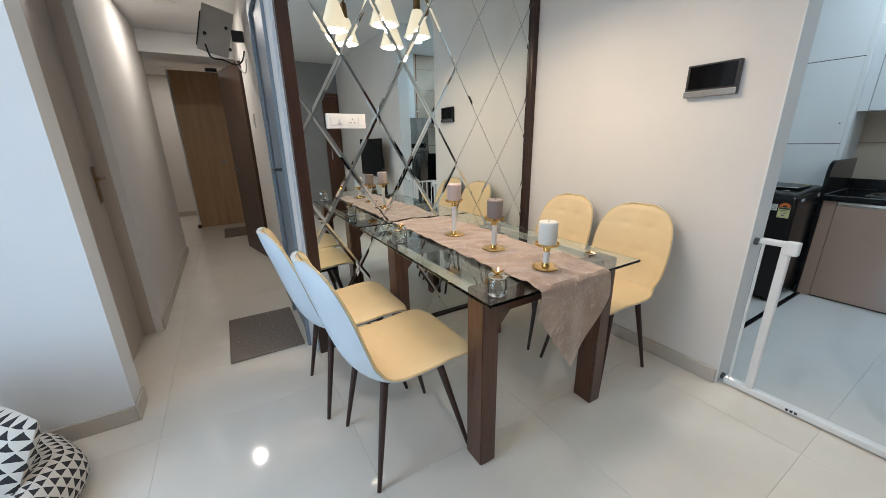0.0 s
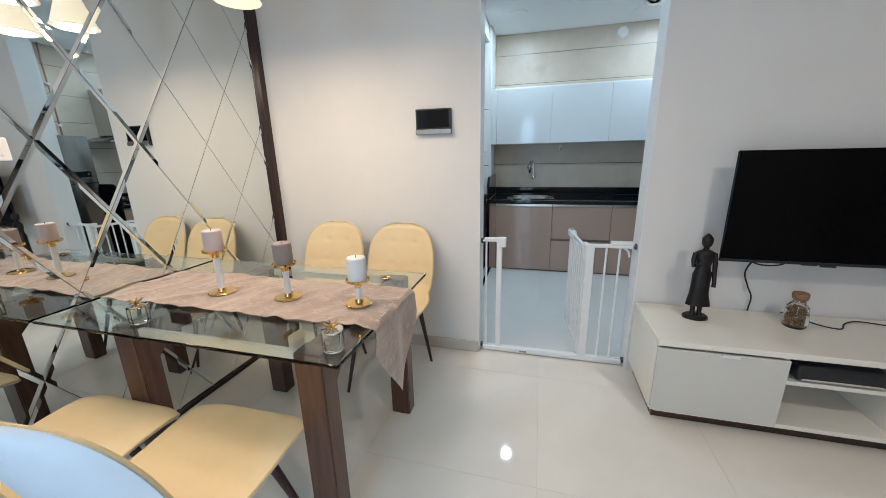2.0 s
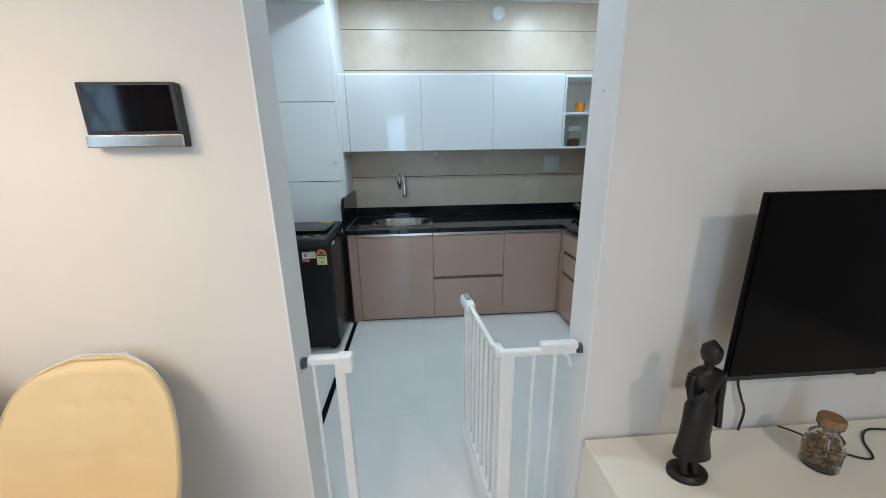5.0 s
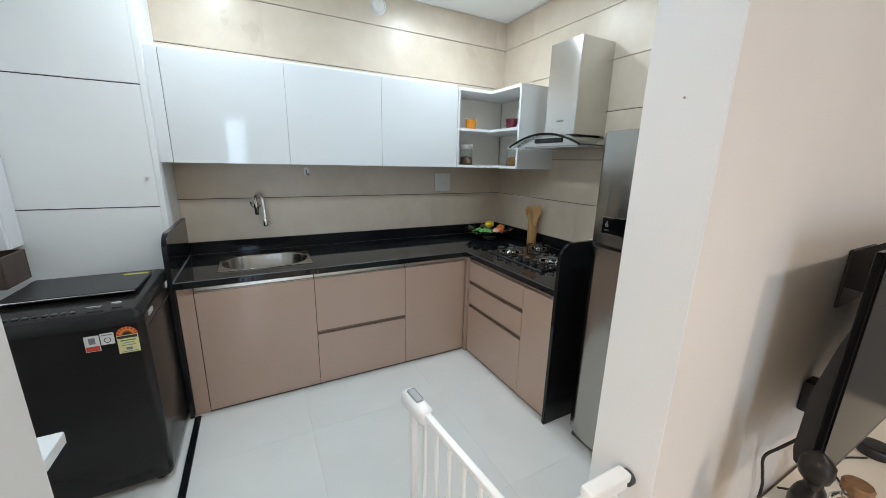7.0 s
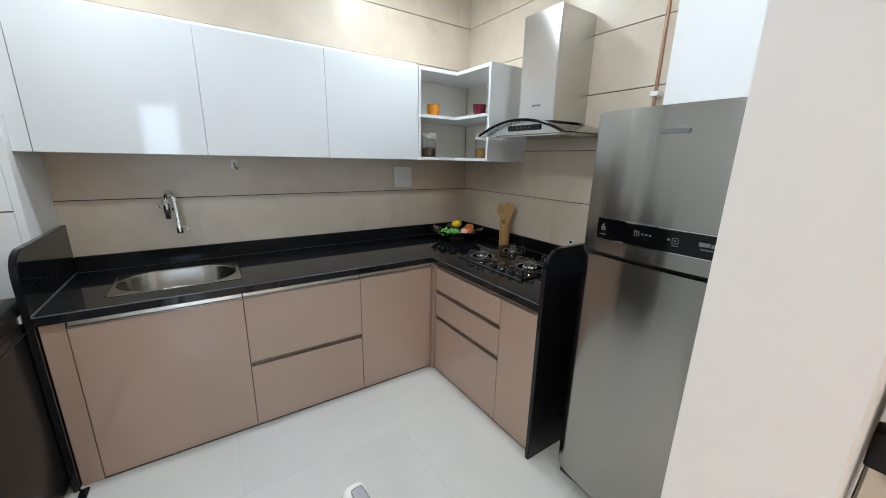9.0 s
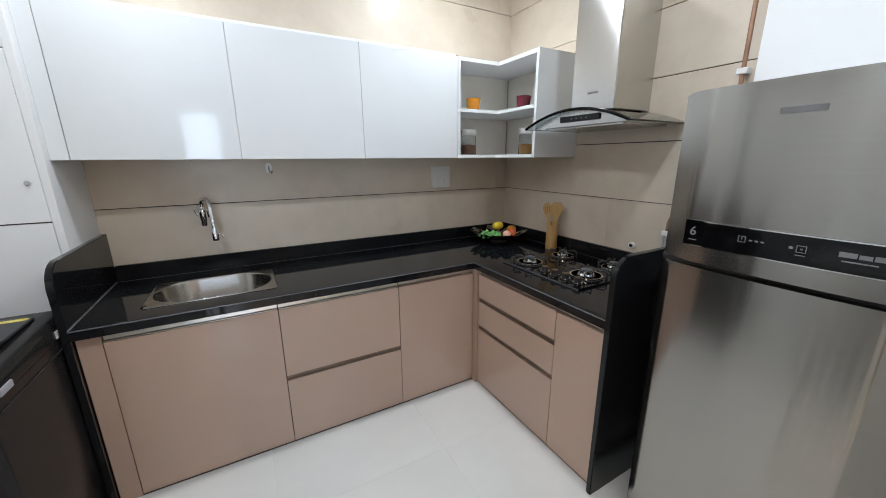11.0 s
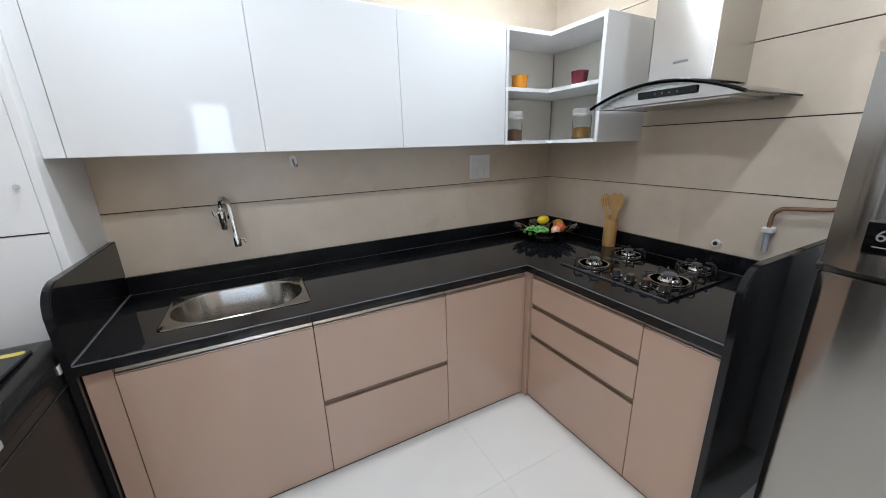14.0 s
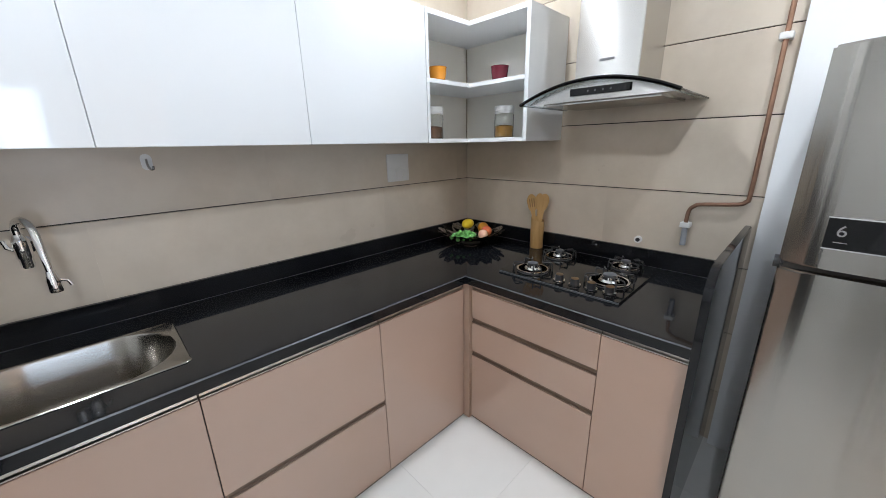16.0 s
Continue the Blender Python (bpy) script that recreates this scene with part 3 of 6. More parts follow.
        part("handle", prism([(CX + 0.003, z1 + 0.001), (CX + 0.018, z1 + 0.001), (CX + 0.018, z1 + 0.026), (CX + 0.012, z1 + 0.026), (CX + 0.010, z1 + 0.008), (CX + 0.003, z1 + 0.005)], "y", y0 + 0.003, y1 - 0.003), M["alu"] if z1 > 0.7 else M["taupe_edge"], d, "metal profile handle")
    return c


unit_side("drawer_cabinet", 1.243, 1.872, "taupe gloss three-drawer cabinet under the hob", [(0.012, 0.388), (0.416, 0.574), (0.602, 0.752)])
unit_side("end_cabinet", 0.968, 1.243, "narrow taupe gloss end cabinet", [(0.012, 0.752)])
post = cabinet("corner_post", "taupe corner filler where the units meet", "panel")
part("panel", boxed(3.070, CX + 0.022, 1.874, CF + 0.022, 0.0, 0.782), M["taupe_gloss"], post)

# worktop with a cut-out for the sink
SX0, SX1, SY0, SY1 = 1.438, 1.975, 2.003, 2.356
top = empty("worktop", 0, 0, 0, 0, "polished black granite worktop with rounded front edge", "worktop")
TB = CT - 0.04
b = bmesh.new()
box(b, 1.252, SX0 + 0.02, CF - 0.014, KY - 0.001, TB, CT)
box(b, SX1 - 0.02, KX - 0.001, CF - 0.014, KY - 0.001, TB, CT)
box(b, SX0 + 0.02, SX1 - 0.02, CF - 0.014, SY0 + 0.010, TB, CT)
box(b, SX0 + 0.02, SX1 - 0.02, SY1 - 0.010, KY - 0.001, TB, CT)
box(b, CX - 0.020, KX - 0.001, 0.968, CF - 0.014, TB, CT)
bmesh.ops.remove_doubles(b, verts=b.verts, dist=0.0004)
part("slab", b, M["granite"], top)
ex0, ey0 = CX - 0.020, CF - 0.014
part("edge", prism([(ey0 - 0.012, TB), (ey0 - 0.012, CT - 0.004), (ey0 - 0.0085, CT - 0.0008), (ey0, CT), (ey0, TB)], "x", 1.252, ex0 - 0.012), M["granite"], top, "polished front edge")
part("edge", prism([(ex0 - 0.012, TB), (ex0 - 0.012, CT - 0.004), (ex0 - 0.0085, CT - 0.0008), (ex0, CT), (ex0, TB)], "y", 0.968, ey0), M["granite"], top, "polished front edge")
part("arris", prism([(ey0 - 0.0128, CT - 0.0042), (ey0 - 0.0088, CT - 0.0002), (ey0 - 0.0082, CT - 0.0011), (ey0 - 0.0118, CT - 0.0046)], "x", 1.252, ex0 - 0.012), M["granite_edge"], top, "honed pale arris of the front edge")
part("arris", prism([(ex0 - 0.0128, CT - 0.0042), (ex0 - 0.0088, CT - 0.0002), (ex0 - 0.0082, CT - 0.0011), (ex0 - 0.0118, CT - 0.0046)], "y", 0.968, ey0), M["granite_edge"], top, "honed pale arris of the front edge")
part("joint_bead", boxed(1.2512, 1.2555, CF - 0.024, KY - 0.0225, CT + 0.0002, CT + 0.003), M["sealant"], top, "grey sealant line against the screen")
part("joint_bead", boxed(1.256, KX - 0.023, KY - 0.0248, KY - 0.0222, CT + 0.0002, CT + 0.0018), M["granite_edge"], top, "fine joint under the upstand")
part("joint_bead", boxed(KX - 0.0248, KX - 0.0222, 0.97, KY - 0.025, CT + 0.0002, CT + 0.0018), M["granite_edge"], top, "fine joint under the upstand")
part("upstand", boxed(1.254, KX - 0.022, KY - 0.022, KY - 0.001, CT + 0.0005, CT + 0.085, 0.003, 1), M["granite"], top)
part("upstand", boxed(KX - 0.022, KX - 0.001, 0.968, KY - 0.001, CT + 0.0005, CT + 0.085, 0.003, 1), M["granite"], top)


def side_panel(name, axis, lo, hi, front, back, ztop, label):
    """A granite end panel with its top front corner rounded."""
    r = 0.09
    sgn = 1 if back > front else -1
    pts = [(front, 0.0), (back, 0.0), (back, ztop)]
    for k in range(9):
        a = math.pi / 2 * k / 8
        pts.append((front + sgn * (r - r * math.sin(a)), ztop - r + r * math.cos(a)))
    ob = tagged(new(name), label, "screen panel")
    part("slab", prism(pts, axis, lo, hi, 0.003), M["granite"], ob)
    return ob


side_panel("granite_screen", "x", 1.228, 1.251, CF - 0.02, KY - 0.001, 1.085, "black granite slab screen rising above the worktop beside the sink")
side_panel("granite_screen", "y", 0.944, 0.967, CX - 0.035, KX - 0.001, 1.085, "black granite slab screen rising above the worktop beside the fridge")

# sink
sink = empty("kitchen_sink", 0, 0, 0, 0, "stainless steel single-bowl sink set in the worktop", "sink")


def rounded_rect(x0, x1, y0, y1, r, k=6):
    pts = []
    for cx, cy, a0 in ((x1 - r, y1 - r, 0), (x0 + r, y1 - r, 90), (x0 + r, y0 + r, 180), (x1 - r, y0 + r, 270)):
        for i in range(k + 1):
            a = radians(a0 + 90 * i / k)
            pts.append((cx + r * math.cos(a), cy + r * math.sin(a)))
    return pts


b = bmesh.new()
loops = []
for ins, r, z in ((0.0, 0.020, CT + 0.001), (0.004, 0.020, CT + 0.004), (0.018, 0.160, CT + 0.003), (0.024, 0.158, CT - 0.006), (0.034, 0.150, CT - 0.14), (0.060, 0.10, CT - 0.172), (0.20, 0.03, CT - 0.18)):
    ins_y = min(ins * 0.55 if ins < 0.03 else ins - 0.008, 0.165)
    loops.append([b.verts.new((x, y, z)) for x, y in rounded_rect(SX0 + ins, SX1 - ins, SY0 + ins_y, SY1 - ins_y, min(r, (SY1 - SY0 - 2 * ins_y) / 2 - 0.001))])
for p, q in zip(loops, loops[1:]):
    for i in range(len(p)):
        j = (i + 1) % len(p)
        b.faces.new((p[i], p[j], q[j], q[i]))
b.faces.new(loops[-1])
part("basin", b, M["sink_steel"], sink, smooth=True)
part("drain", lathe([(0.0, CT - 0.179), (0.045, CT - 0.179), (0.045, CT - 0.176), (0.035, CT - 0.175), (0.0, CT - 0.177)], 24, (SX0 + SX1) / 2, (SY0 + SY1) / 2), M["chrome"], sink)

# wall tap
tap = empty("wall_tap", 1.70, KY, 1.20, 0, "chrome wall-mounted swan-neck kitchen tap", "tap")
part("flange", lathe([(0.0, 0.0), (0.028, 0.0), (0.029, 0.004), (0.020, 0.012), (0.0, 0.013)], 22), M["chrome"], tap, smooth=True).matrix_local = pose(-0.022, -0.001, -0.045, 90, 0, 0)
part("body", tube([(-0.022, -0.012, -0.045), (-0.022, -0.062, -0.045)], 0.014, 14), M["chrome"], tap, smooth=True)
part("valve_barrel", lathe([(0.0, -0.105), (0.013, -0.105), (0.016, -0.100), (0.016, -0.075), (0.0195, -0.070), (0.0195, -0.018), (0.015, -0.012), (0.012, 0.0), (0.0, 0.001)], 20, -0.022, -0.074), M["chrome"], tap, smooth=True)
part("spout", tube(curve_points([(-0.022, -0.074, -0.004), (-0.021, -0.080, 0.024), (-0.012, -0.098, 0.043), (0.004, -0.122, 0.043), (0.017, -0.146, 0.018), (0.023, -0.162, -0.05), (0.026, -0.170, -0.11)], 6), 0.0105, 12), M["chrome"], tap, smooth=True)
part("nozzle", lathe([(0.0, -0.172), (0.015, -0.172), (0.017, -0.166), (0.017, -0.135), (0.013, -0.118), (0.011, -0.105), (0.0, -0.104)], 18, 0.026, -0.170), M["chrome"], tap, "ribbed swivel nozzle", smooth=True)
part("nozzle_lever", tube([(0.040, -0.172, -0.135), (0.056, -0.174, -0.142), (0.062, -0.175, -0.158)], 0.005, 8), M["chrome"], tap, smooth=True)
part("lever", tube([(-0.040, -0.074, -0.045), (-0.052, -0.078, -0.035), (-0.056, -0.080, -0.012)], 0.006, 10), M["chrome"], tap, smooth=True)

# wall units
WF, WB0, WB1 = 2.197, 1.445, 2.045


def wall_unit(x0, x1, label):
    c = cabinet("wall_cabinet", label, "wall cabinet", "white wall cabinets")
    part("body", boxed(x0 + 0.001, x1 - 0.001, WF + 0.020, KY - 0.001, WB0 + 0.004, WB1), M["white_paint"], c)
    part("door", boxed(x0 + 0.0006, x1 - 0.0006, WF, WF + 0.019, WB0, WB1 - 0.002, 0.002, 2), M["white_gloss"], c)
    return c


wall_unit(1.288, 1.900, "white high-gloss wall cabinet with one lift door")
wall_unit(1.900, 2.513, "white high-gloss wall cabinet with one lift door")
wall_unit(2.513, 3.126, "white high-gloss wall cabinet beside the open corner shelf")
f2 = cabinet("filler_panel", "narrow white gloss filler panel beside the wall cabinets", "panel")
part("panel", boxed(1.228, 1.286, WF + 0.003, KY - 0.001, WB0, WB1, 0.0015, 1), M["white_gloss"], f2)
cor = cabinet("cornice_strip", "dark joint strip on top of the wall cabinets", "trim")
part("strip", boxed(1.228, 3.126, WF + 0.03, KY - 0.001, WB1 + 0.001, WB1 + 0.016), M["white_paint"], cor)

# open corner shelf, L-shaped
SXR = 3.437
shelf = cabinet("corner_shelf", "white open L-shaped corner shelf with two levels", "shelf")


def ell(z0, z1, f=0.0):
    return prism([(3.129, WF + f), (SXR + f, WF + f), (SXR + f, 1.850), (KX - 0.001, 1.850), (KX - 0.001, KY - 0.001), (3.129, KY - 0.001)], "z", z0, z1)


part("bottom_board", ell(WB0, WB0 + 0.020), M["white_panel"], shelf)
part("middle_board", ell(1.728, 1.748), M["white_panel"], shelf)
part("top_board", ell(WB1 - 0.022, WB1), M["white_panel"], shelf)
part("end_board", boxed(SXR, KX - 0.001, 1.828, 1.849, WB0, WB1), M["white_gloss"], shelf)
part("side_board", boxed(3.129, 3.147, WF + 0.001, KY - 0.02, WB0 + 0.0205, 1.7275), M["white_gloss"], shelf)
part("side_board", boxed(3.129, 3.147, WF + 0.001, KY - 0.02, 1.7485, WB1 - 0.0225), M["white_gloss"], shelf)

part("back_board", boxed(3.148, KX - 0.02, KY - 0.012, KY - 0.002, WB0 + 0.0205, WB1 - 0.0225), M["shelf_back"], shelf)
part("back_board", boxed(KX - 0.012, KX - 0.002, 1.851, KY - 0.0125, WB0 + 0.0205, WB1 - 0.0225), M["shelf_back"], shelf)


def cup(x, y, z, mat, label):
    c = lathe([(0.0, 0), (0.030, 0), (0.033, 0.004), (0.040, 0.066), (0.042, 0.070), (0.040, 0.071), (0.036, 0.066), (0.030, 0.010), (0.0, 0.008)], 28)
    ob = tagged(part("ceramic_cup", c, mat, smooth=True), label, "cup", "cups on the corner shelf")
    ob.location = (x, y, z)
    ob.scale = (1.18, 1.18, 1.22)


cup(3.33, 2.33, 1.748, M["cup_orange"], "small orange glazed cup on the corner shelf")
cup(3.575, 2.10, 1.748, M["cup_maroon"], "small maroon glazed cup on the corner shelf")


def canister(x, y, z, fill, label):
    j = empty("storage_jar", x, y, z, 0, label, "jar", "jars on the corner shelf")
    j.scale = (1.12, 1.12, 1.15)
    part("glass", lathe([(0.0, 0.0), (0.046, 0.0), (0.048, 0.004), (0.048, 0.105), (0.044, 0.112), (0.0415, 0.112), (0.0445, 0.104), (0.0445, 0.005), (0.0, 0.005)], 28), M["glass"], j, smooth=True)
    part("contents", lathe([(0.0, 0.0055), (0.0438, 0.0055), (0.0438, 0.055), (0.02, 0.061), (0.0, 0.058)], 28), fill, j, smooth=True)
    part("lid", lathe([(0.0, 0.112), (0.046, 0.112), (0.048, 0.118), (0.046, 0.124), (0.049, 0.127), (0.049, 0.142), (0.044, 0.148), (0.0, 0.148)], 28), M["white_plastic"], j, "white screw lid", smooth=True)


canister(3.30, 2.34, WB0 + 0.020, M["cocoa"], "clear storage jar half full of brown powder with white lid")
canister(3.60, 2.08, WB0 + 0.020, M["spice"], "clear storage jar half full of ochre lentils with white lid")

# hob
HX0, HX1, HY0, HY1 = 3.212, 3.712, 1.235, 1.800
hob = empty("gas_hob", 0, 0, CT, 0, "black glass four-burner gas hob set in the worktop", "hob")
part("glass_plate", boxed(HX0, HX1, HY0, HY1, 0.001, 0.010, 0.003, 2), M["screen"], hob)
part("front_trim", boxed(HX0 - 0.004, HX0 - 0.0005, HY0, HY1, 0.001, 0.009, 0.001, 1), M["dark_grey_side"], hob)
for bx, by, br in ((3.310, 1.675, 0.074), (3.585, 1.680, 0.066), (3.395, 1.345, 0.082), (3.632, 1.360, 0.062)):
    bn = part("burner_dish", lathe([(0.0, 0.0105), (br, 0.0105), (br, 0.016), (br * 0.93, 0.019), (br * 0.86, 0.0165), (br * 0.5, 0.0165), (0.0, 0.0165)], 36, bx, by), M["dark_grey_side"], hob, "dark enamelled burner dish", smooth=True)
    part("rim", lathe([(br * 0.90, 0.0192), (br * 0.90, 0.0225), (br * 0.96, 0.0238), (br * 1.02, 0.0225), (br * 1.02, 0.0165), (br * 1.002, 0.0165), (br * 1.002, 0.0192)], 36, bx, by), M["chrome"], bn, "chrome ring", smooth=True)
    part("burner_ring", lathe([(0.0, 0.0168), (br * 0.52, 0.0168), (br * 0.55, 0.022), (br * 0.48, 0.030), (br * 0.40, 0.031), (br * 0.38, 0.041), (br * 0.30, 0.043), (0.0, 0.043)], 28, bx, by), M["chrome"], bn, "polished steel burner", smooth=True)
    part("burner_cap", lathe([(0.0, 0.0432), (br * 0.33, 0.0432), (br * 0.34, 0.050), (br * 0.18, 0.054), (0.0, 0.054)], 20, bx, by), M["dark_grey_side"], bn, smooth=True)
    for k in range(4):
        a = math.pi / 4 + k * math.pi / 2
        c, sn = math.cos(a), math.sin(a)
        arm = bmesh.new()
        prong = [(1.22, 0.0115), (1.22, 0.040), (1.14, 0.050), (0.62, 0.052)]
        for side in (-0.018, 0.018):
            tube([(bx + c * br * q - sn * side * (1 if q > 1 else 0.35), by + sn * br * q + c * side * (1 if q > 1 else 0.35), z) for q, z in prong], 0.0034, 6, arm)
        tube([(bx + c * br * 1.22 + sn * 0.018, by + sn * br * 1.22 - c * 0.018, 0.040), (bx + c * br * 1.22 - sn * 0.018, by + sn * br * 1.22 + c * 0.018, 0.040)], 0.0030, 6, arm)
        part("pan_support", arm, M["black_plastic"], hob, "black cast pan support arm", smooth=True)
for kx, ky in ((3.272, 1.515), (3.268, 1.441), (3.272, 1.371), (3.278, 1.298)):
    kn = part("knob", lathe([(0.0, 0.0105), (0.024, 0.0105), (0.0245, 0.013), (0.019, 0.015), (0.0185, 0.038), (0.017, 0.040), (0.0, 0.040)], 24, kx, ky), M["black_plastic"], hob, "black knob", smooth=True)
    part("knob_cap", lathe([(0.0, 0.0402), (0.0165, 0.0402), (0.0165, 0.042), (0.0, 0.0425)], 20, kx, ky), M["brass_old"], kn, "brass knob face")
    part("knob_collar", lathe([(0.0205, 0.0136), (0.0255, 0.0132), (0.0255, 0.0165), (0.0205, 0.0170)], 24, kx, ky), M["chrome"], kn, "chrome collar", smooth=True)

# chimney hood
hood = empty("cooker_hood", 0, 0, 0, 0, "stainless steel chimney hood with curved glass canopy", "cooker hood")
HC, HW = 1.490, 0.318
part("chimney", boxed(3.50, KX - 0.001, 1.366, 1.630, 1.672, 2.245, 0.004, 2), M["hood_steel"], hood)
arc = []
for k in range(25):
    u = -1 + 2 * k / 24
    arc.append((HC + HW * u, 1.676 - 0.074 * u * u))
under = [(y, z - 0.0085) for y, z in arc if abs(y - HC) < 0.285]
part("base", prism([(HC - 0.29, 1.598)] + under + [(HC + 0.29, 1.598)], "x", 3.385, KX - 0.001), M["hood_steel"], hood)
arc2 = [(y, z - 0.007) for y, z in arc[::-1]]
part("glass_canopy", prism(arc + arc2, "x", 3.350, KX - 0.002), M["hood_glass"], hood, "smoked curved glass canopy", smooth=True)
part("canopy_rim", tube([(3.348, y, z - 0.0035) for y, z in arc], 0.0072, 8), M["screen"], hood, "black glass edge", smooth=True)
part("control_panel", boxed(3.376, 3.3845, 1.345, 1.585, 1.617, 1.645, 0.002, 1), M["screen"], hood, "black touch control panel")
for k in range(4):
    part("control_mark", boxed(3.3753, 3.3759, 1.415 + k * 0.03, 1.421 + k * 0.03, 1.629, 1.633), M["print_grey"], hood)
part("filter", boxed(3.42, KX - 0.03, HC - 0.24, HC + 0.24, 1.590, 1.5975), M["steel"], hood, "grey grease filter")
part("badge", boxed(3.4985, 3.4998, 1.465, 1.525, 1.757, 1.766), M["print_grey"], hood, "small grey maker's mark")

# fridge
fridge = empty("refrigerator", 0, 0, 0, 0, "brushed steel two-door refrigerator with dark display strip", "refrigerator")
FX, FY0, FY1, FH = 3.115, 0.245, 0.832, 1.632


def bowed(y0, y1, z0, z1, depth=0.06, bow=0.022):
    """A door with a gently bowed front and rounded edges."""
    n = 14
    front = []
    for k in range(n + 1):
        u = -1 + 2 * k / n
        e = 0.018 * max(0.0, abs(u) - 0.93) / 0.07
        front.append((FX - bow + bow * u * u + e, (y0 + y1) / 2 + (y1 - y0) / 2 * u))
    pts = front + [(FX + depth, y1), (FX + depth, y0)]
    bm = prism(pts, "z", z0, z1)
    top_edges = [e for e in bm.edges if abs(e.verts[0].co.z - e.verts[1].co.z) < 1e-6]
    bmesh.ops.bevel(bm, geom=top_edges, offset=0.006, segments=2, affect="EDGES")
    return bm


part("body", boxed(FX + 0.066, KX - 0.06, FY0 + 0.004, FY1 - 0.004, 0.03, FH - 0.012, 0.006, 2), M["fridge_side"], fridge, "silver grey cabinet body")
part("hinge", tube([(FX + 0.045, FY1 - 0.004, 1.1135), (FX + 0.045, FY1 + 0.010, 1.1135)], 0.017, 18), M["black_plastic"], fridge, "black hinge cap", smooth=True)
d1 = part("freezer_door", bowed(FY0, FY1, 1.122, FH), M["fridge_steel"], fridge, smooth=True)
d2 = part("fridge_door", bowed(FY0, FY1, 0.055, 1.106), M["fridge_steel"], fridge, smooth=True)
part("gasket", boxed(FX + 0.012, FX + 0.066, FY0 + 0.01, FY1 - 0.01, 1.107, 1.121), M["rubber"], fridge)
part("plinth", boxed(FX + 0.03, FX + 0.07, FY0 + 0.01, FY1 - 0.01, 0.0, 0.052), M["black_plastic"], fridge)
for fy in (FY0 + 0.05, FY1 - 0.05):
    part("foot", boxed(KX - 0.13, KX - 0.09, fy - 0.02, fy + 0.02, 0.0, 0.0295), M["black_plastic"], fridge)


def fx(y):
    u = (y - (FY0 + FY1) / 2) / ((FY1 - FY0) / 2)
    return FX - 0.022 + 0.022 * u * u


def on_door(y0, y1, z0, z1, mat, name, parent, lift=0.003, label=""):
    n = 8
    bm = bmesh.new()
    rows = []
    for k in range(n + 1):
        y = y0 + (y1 - y0) * k / n
        rows.append([bm.verts.new((fx(y) - lift, y, z0)), bm.verts.new((fx(y) - lift, y, z1)), bm.verts.new((fx(y) + 0.001, y, z1)), bm.verts.new((fx(y) + 0.001, y, z0))])
    for a, c in zip(rows, rows[1:]):
        for i in range(4):
            j = (i + 1) % 4
            bm.faces.new((a[i], a[j], c[j], c[i]))
    bm.faces.new(rows[0])
    bm.faces.new(rows[-1][::-1])
    return part(name, bm, mat, parent, label)


strip = on_door(0.316, 0.764, 1.178, 1.250, M["screen"], "display_strip", d1, 0.004, "glossy black display strip")
on_door(0.315, 0.765, 1.2505, 1.2535, M["chrome"], "strip_trim", d1, 0.005)
on_door(0.315, 0.765, 1.1745, 1.1775, M["chrome"], "strip_trim", d1, 0.005)
ftxt = pose(0, 0, 0, 90, 0, -90)
text_part("numeral", "6", 0.038, Matrix.Translation((fx(0.74) - 0.0052, 0.738, 1.219)) @ ftxt, M["print_grey"], d1, "grey numeral six")
for y0, y1, z0, z1 in ((0.725, 0.748, 1.192, 1.194), (0.60, 0.618, 1.211, 1.2125), (0.60, 0.618, 1.2265, 1.228), (0.60, 0.6015, 1.2125, 1.2265), (0.6165, 0.618, 1.2125, 1.2265), (0.608, 0.610, 1.218, 1.2265), (0.585, 0.592, 1.217, 1.221), (0.572, 0.579, 1.217, 1.221), (0.559, 0.566, 1.217, 1.221), (0.50, 0.508, 1.215, 1.221), (0.475, 0.494, 1.208, 1.2095), (0.475, 0.494, 1.2245, 1.226), (0.475, 0.4765, 1.2095, 1.2245), (0.4925, 0.494, 1.2095, 1.2245), (0.482, 0.487, 1.215, 1.219), (0.475, 0.494, 1.200, 1.202), (0.345, 0.365, 1.214, 1.226), (0.368, 0.388, 1.214, 1.224), (0.391, 0.420, 1.214, 1.226), (0.357, 0.413, 1.203, 1.206)):
    on_door(y0, y1, z0, z1, M["print_grey"], "display_mark", d1, 0.0052)
on_door(0.50, 0.585, 1.545, 1.560, M["print_grey"], "badge", d1, 0.004, "grey metal maker's mark")
lab = on_door(0.290, 0.344, 1.435, 1.530, M["paper_yellow"], "energy_label", d1, 0.0018, "pale yellow energy label with red dial")
yc, zc = 0.317, 1.530


def fan(a0, a1, ry, rz, lift):
    bm = bmesh.new()
    vs = [bm.verts.new((fx(yc) - lift, yc, zc))]
    vs += [bm.verts.new((fx(yc) - lift, yc + ry * math.cos(radians(a0 + (a1 - a0) * k / 12)), zc + rz * math.sin(radians(a0 + (a1 - a0) * k / 12)))) for k in range(13)]
    bm.faces.new(vs)
    return bm


part("label_arch", fan(0, 180, 0.027, 0.036, 0.0019), M["paper_white"], lab, "white arched top of the label")
part("label_dial", fan(70, 175, 0.025, 0.033, 0.0023), M["paper_red"], lab, "red dial of the energy label")
part("label_dial_core", fan(10, 170, 0.015, 0.017, 0.0026), M["paper_yellow"], lab)
on_door(0.292, 0.342, 1.521, 1.531, M["print_black"], "label_band", lab, 0.0026)
on_door(0.303, 0.331, 1.512, 1.521, M["print_black"], "label_band", lab, 0.0026)
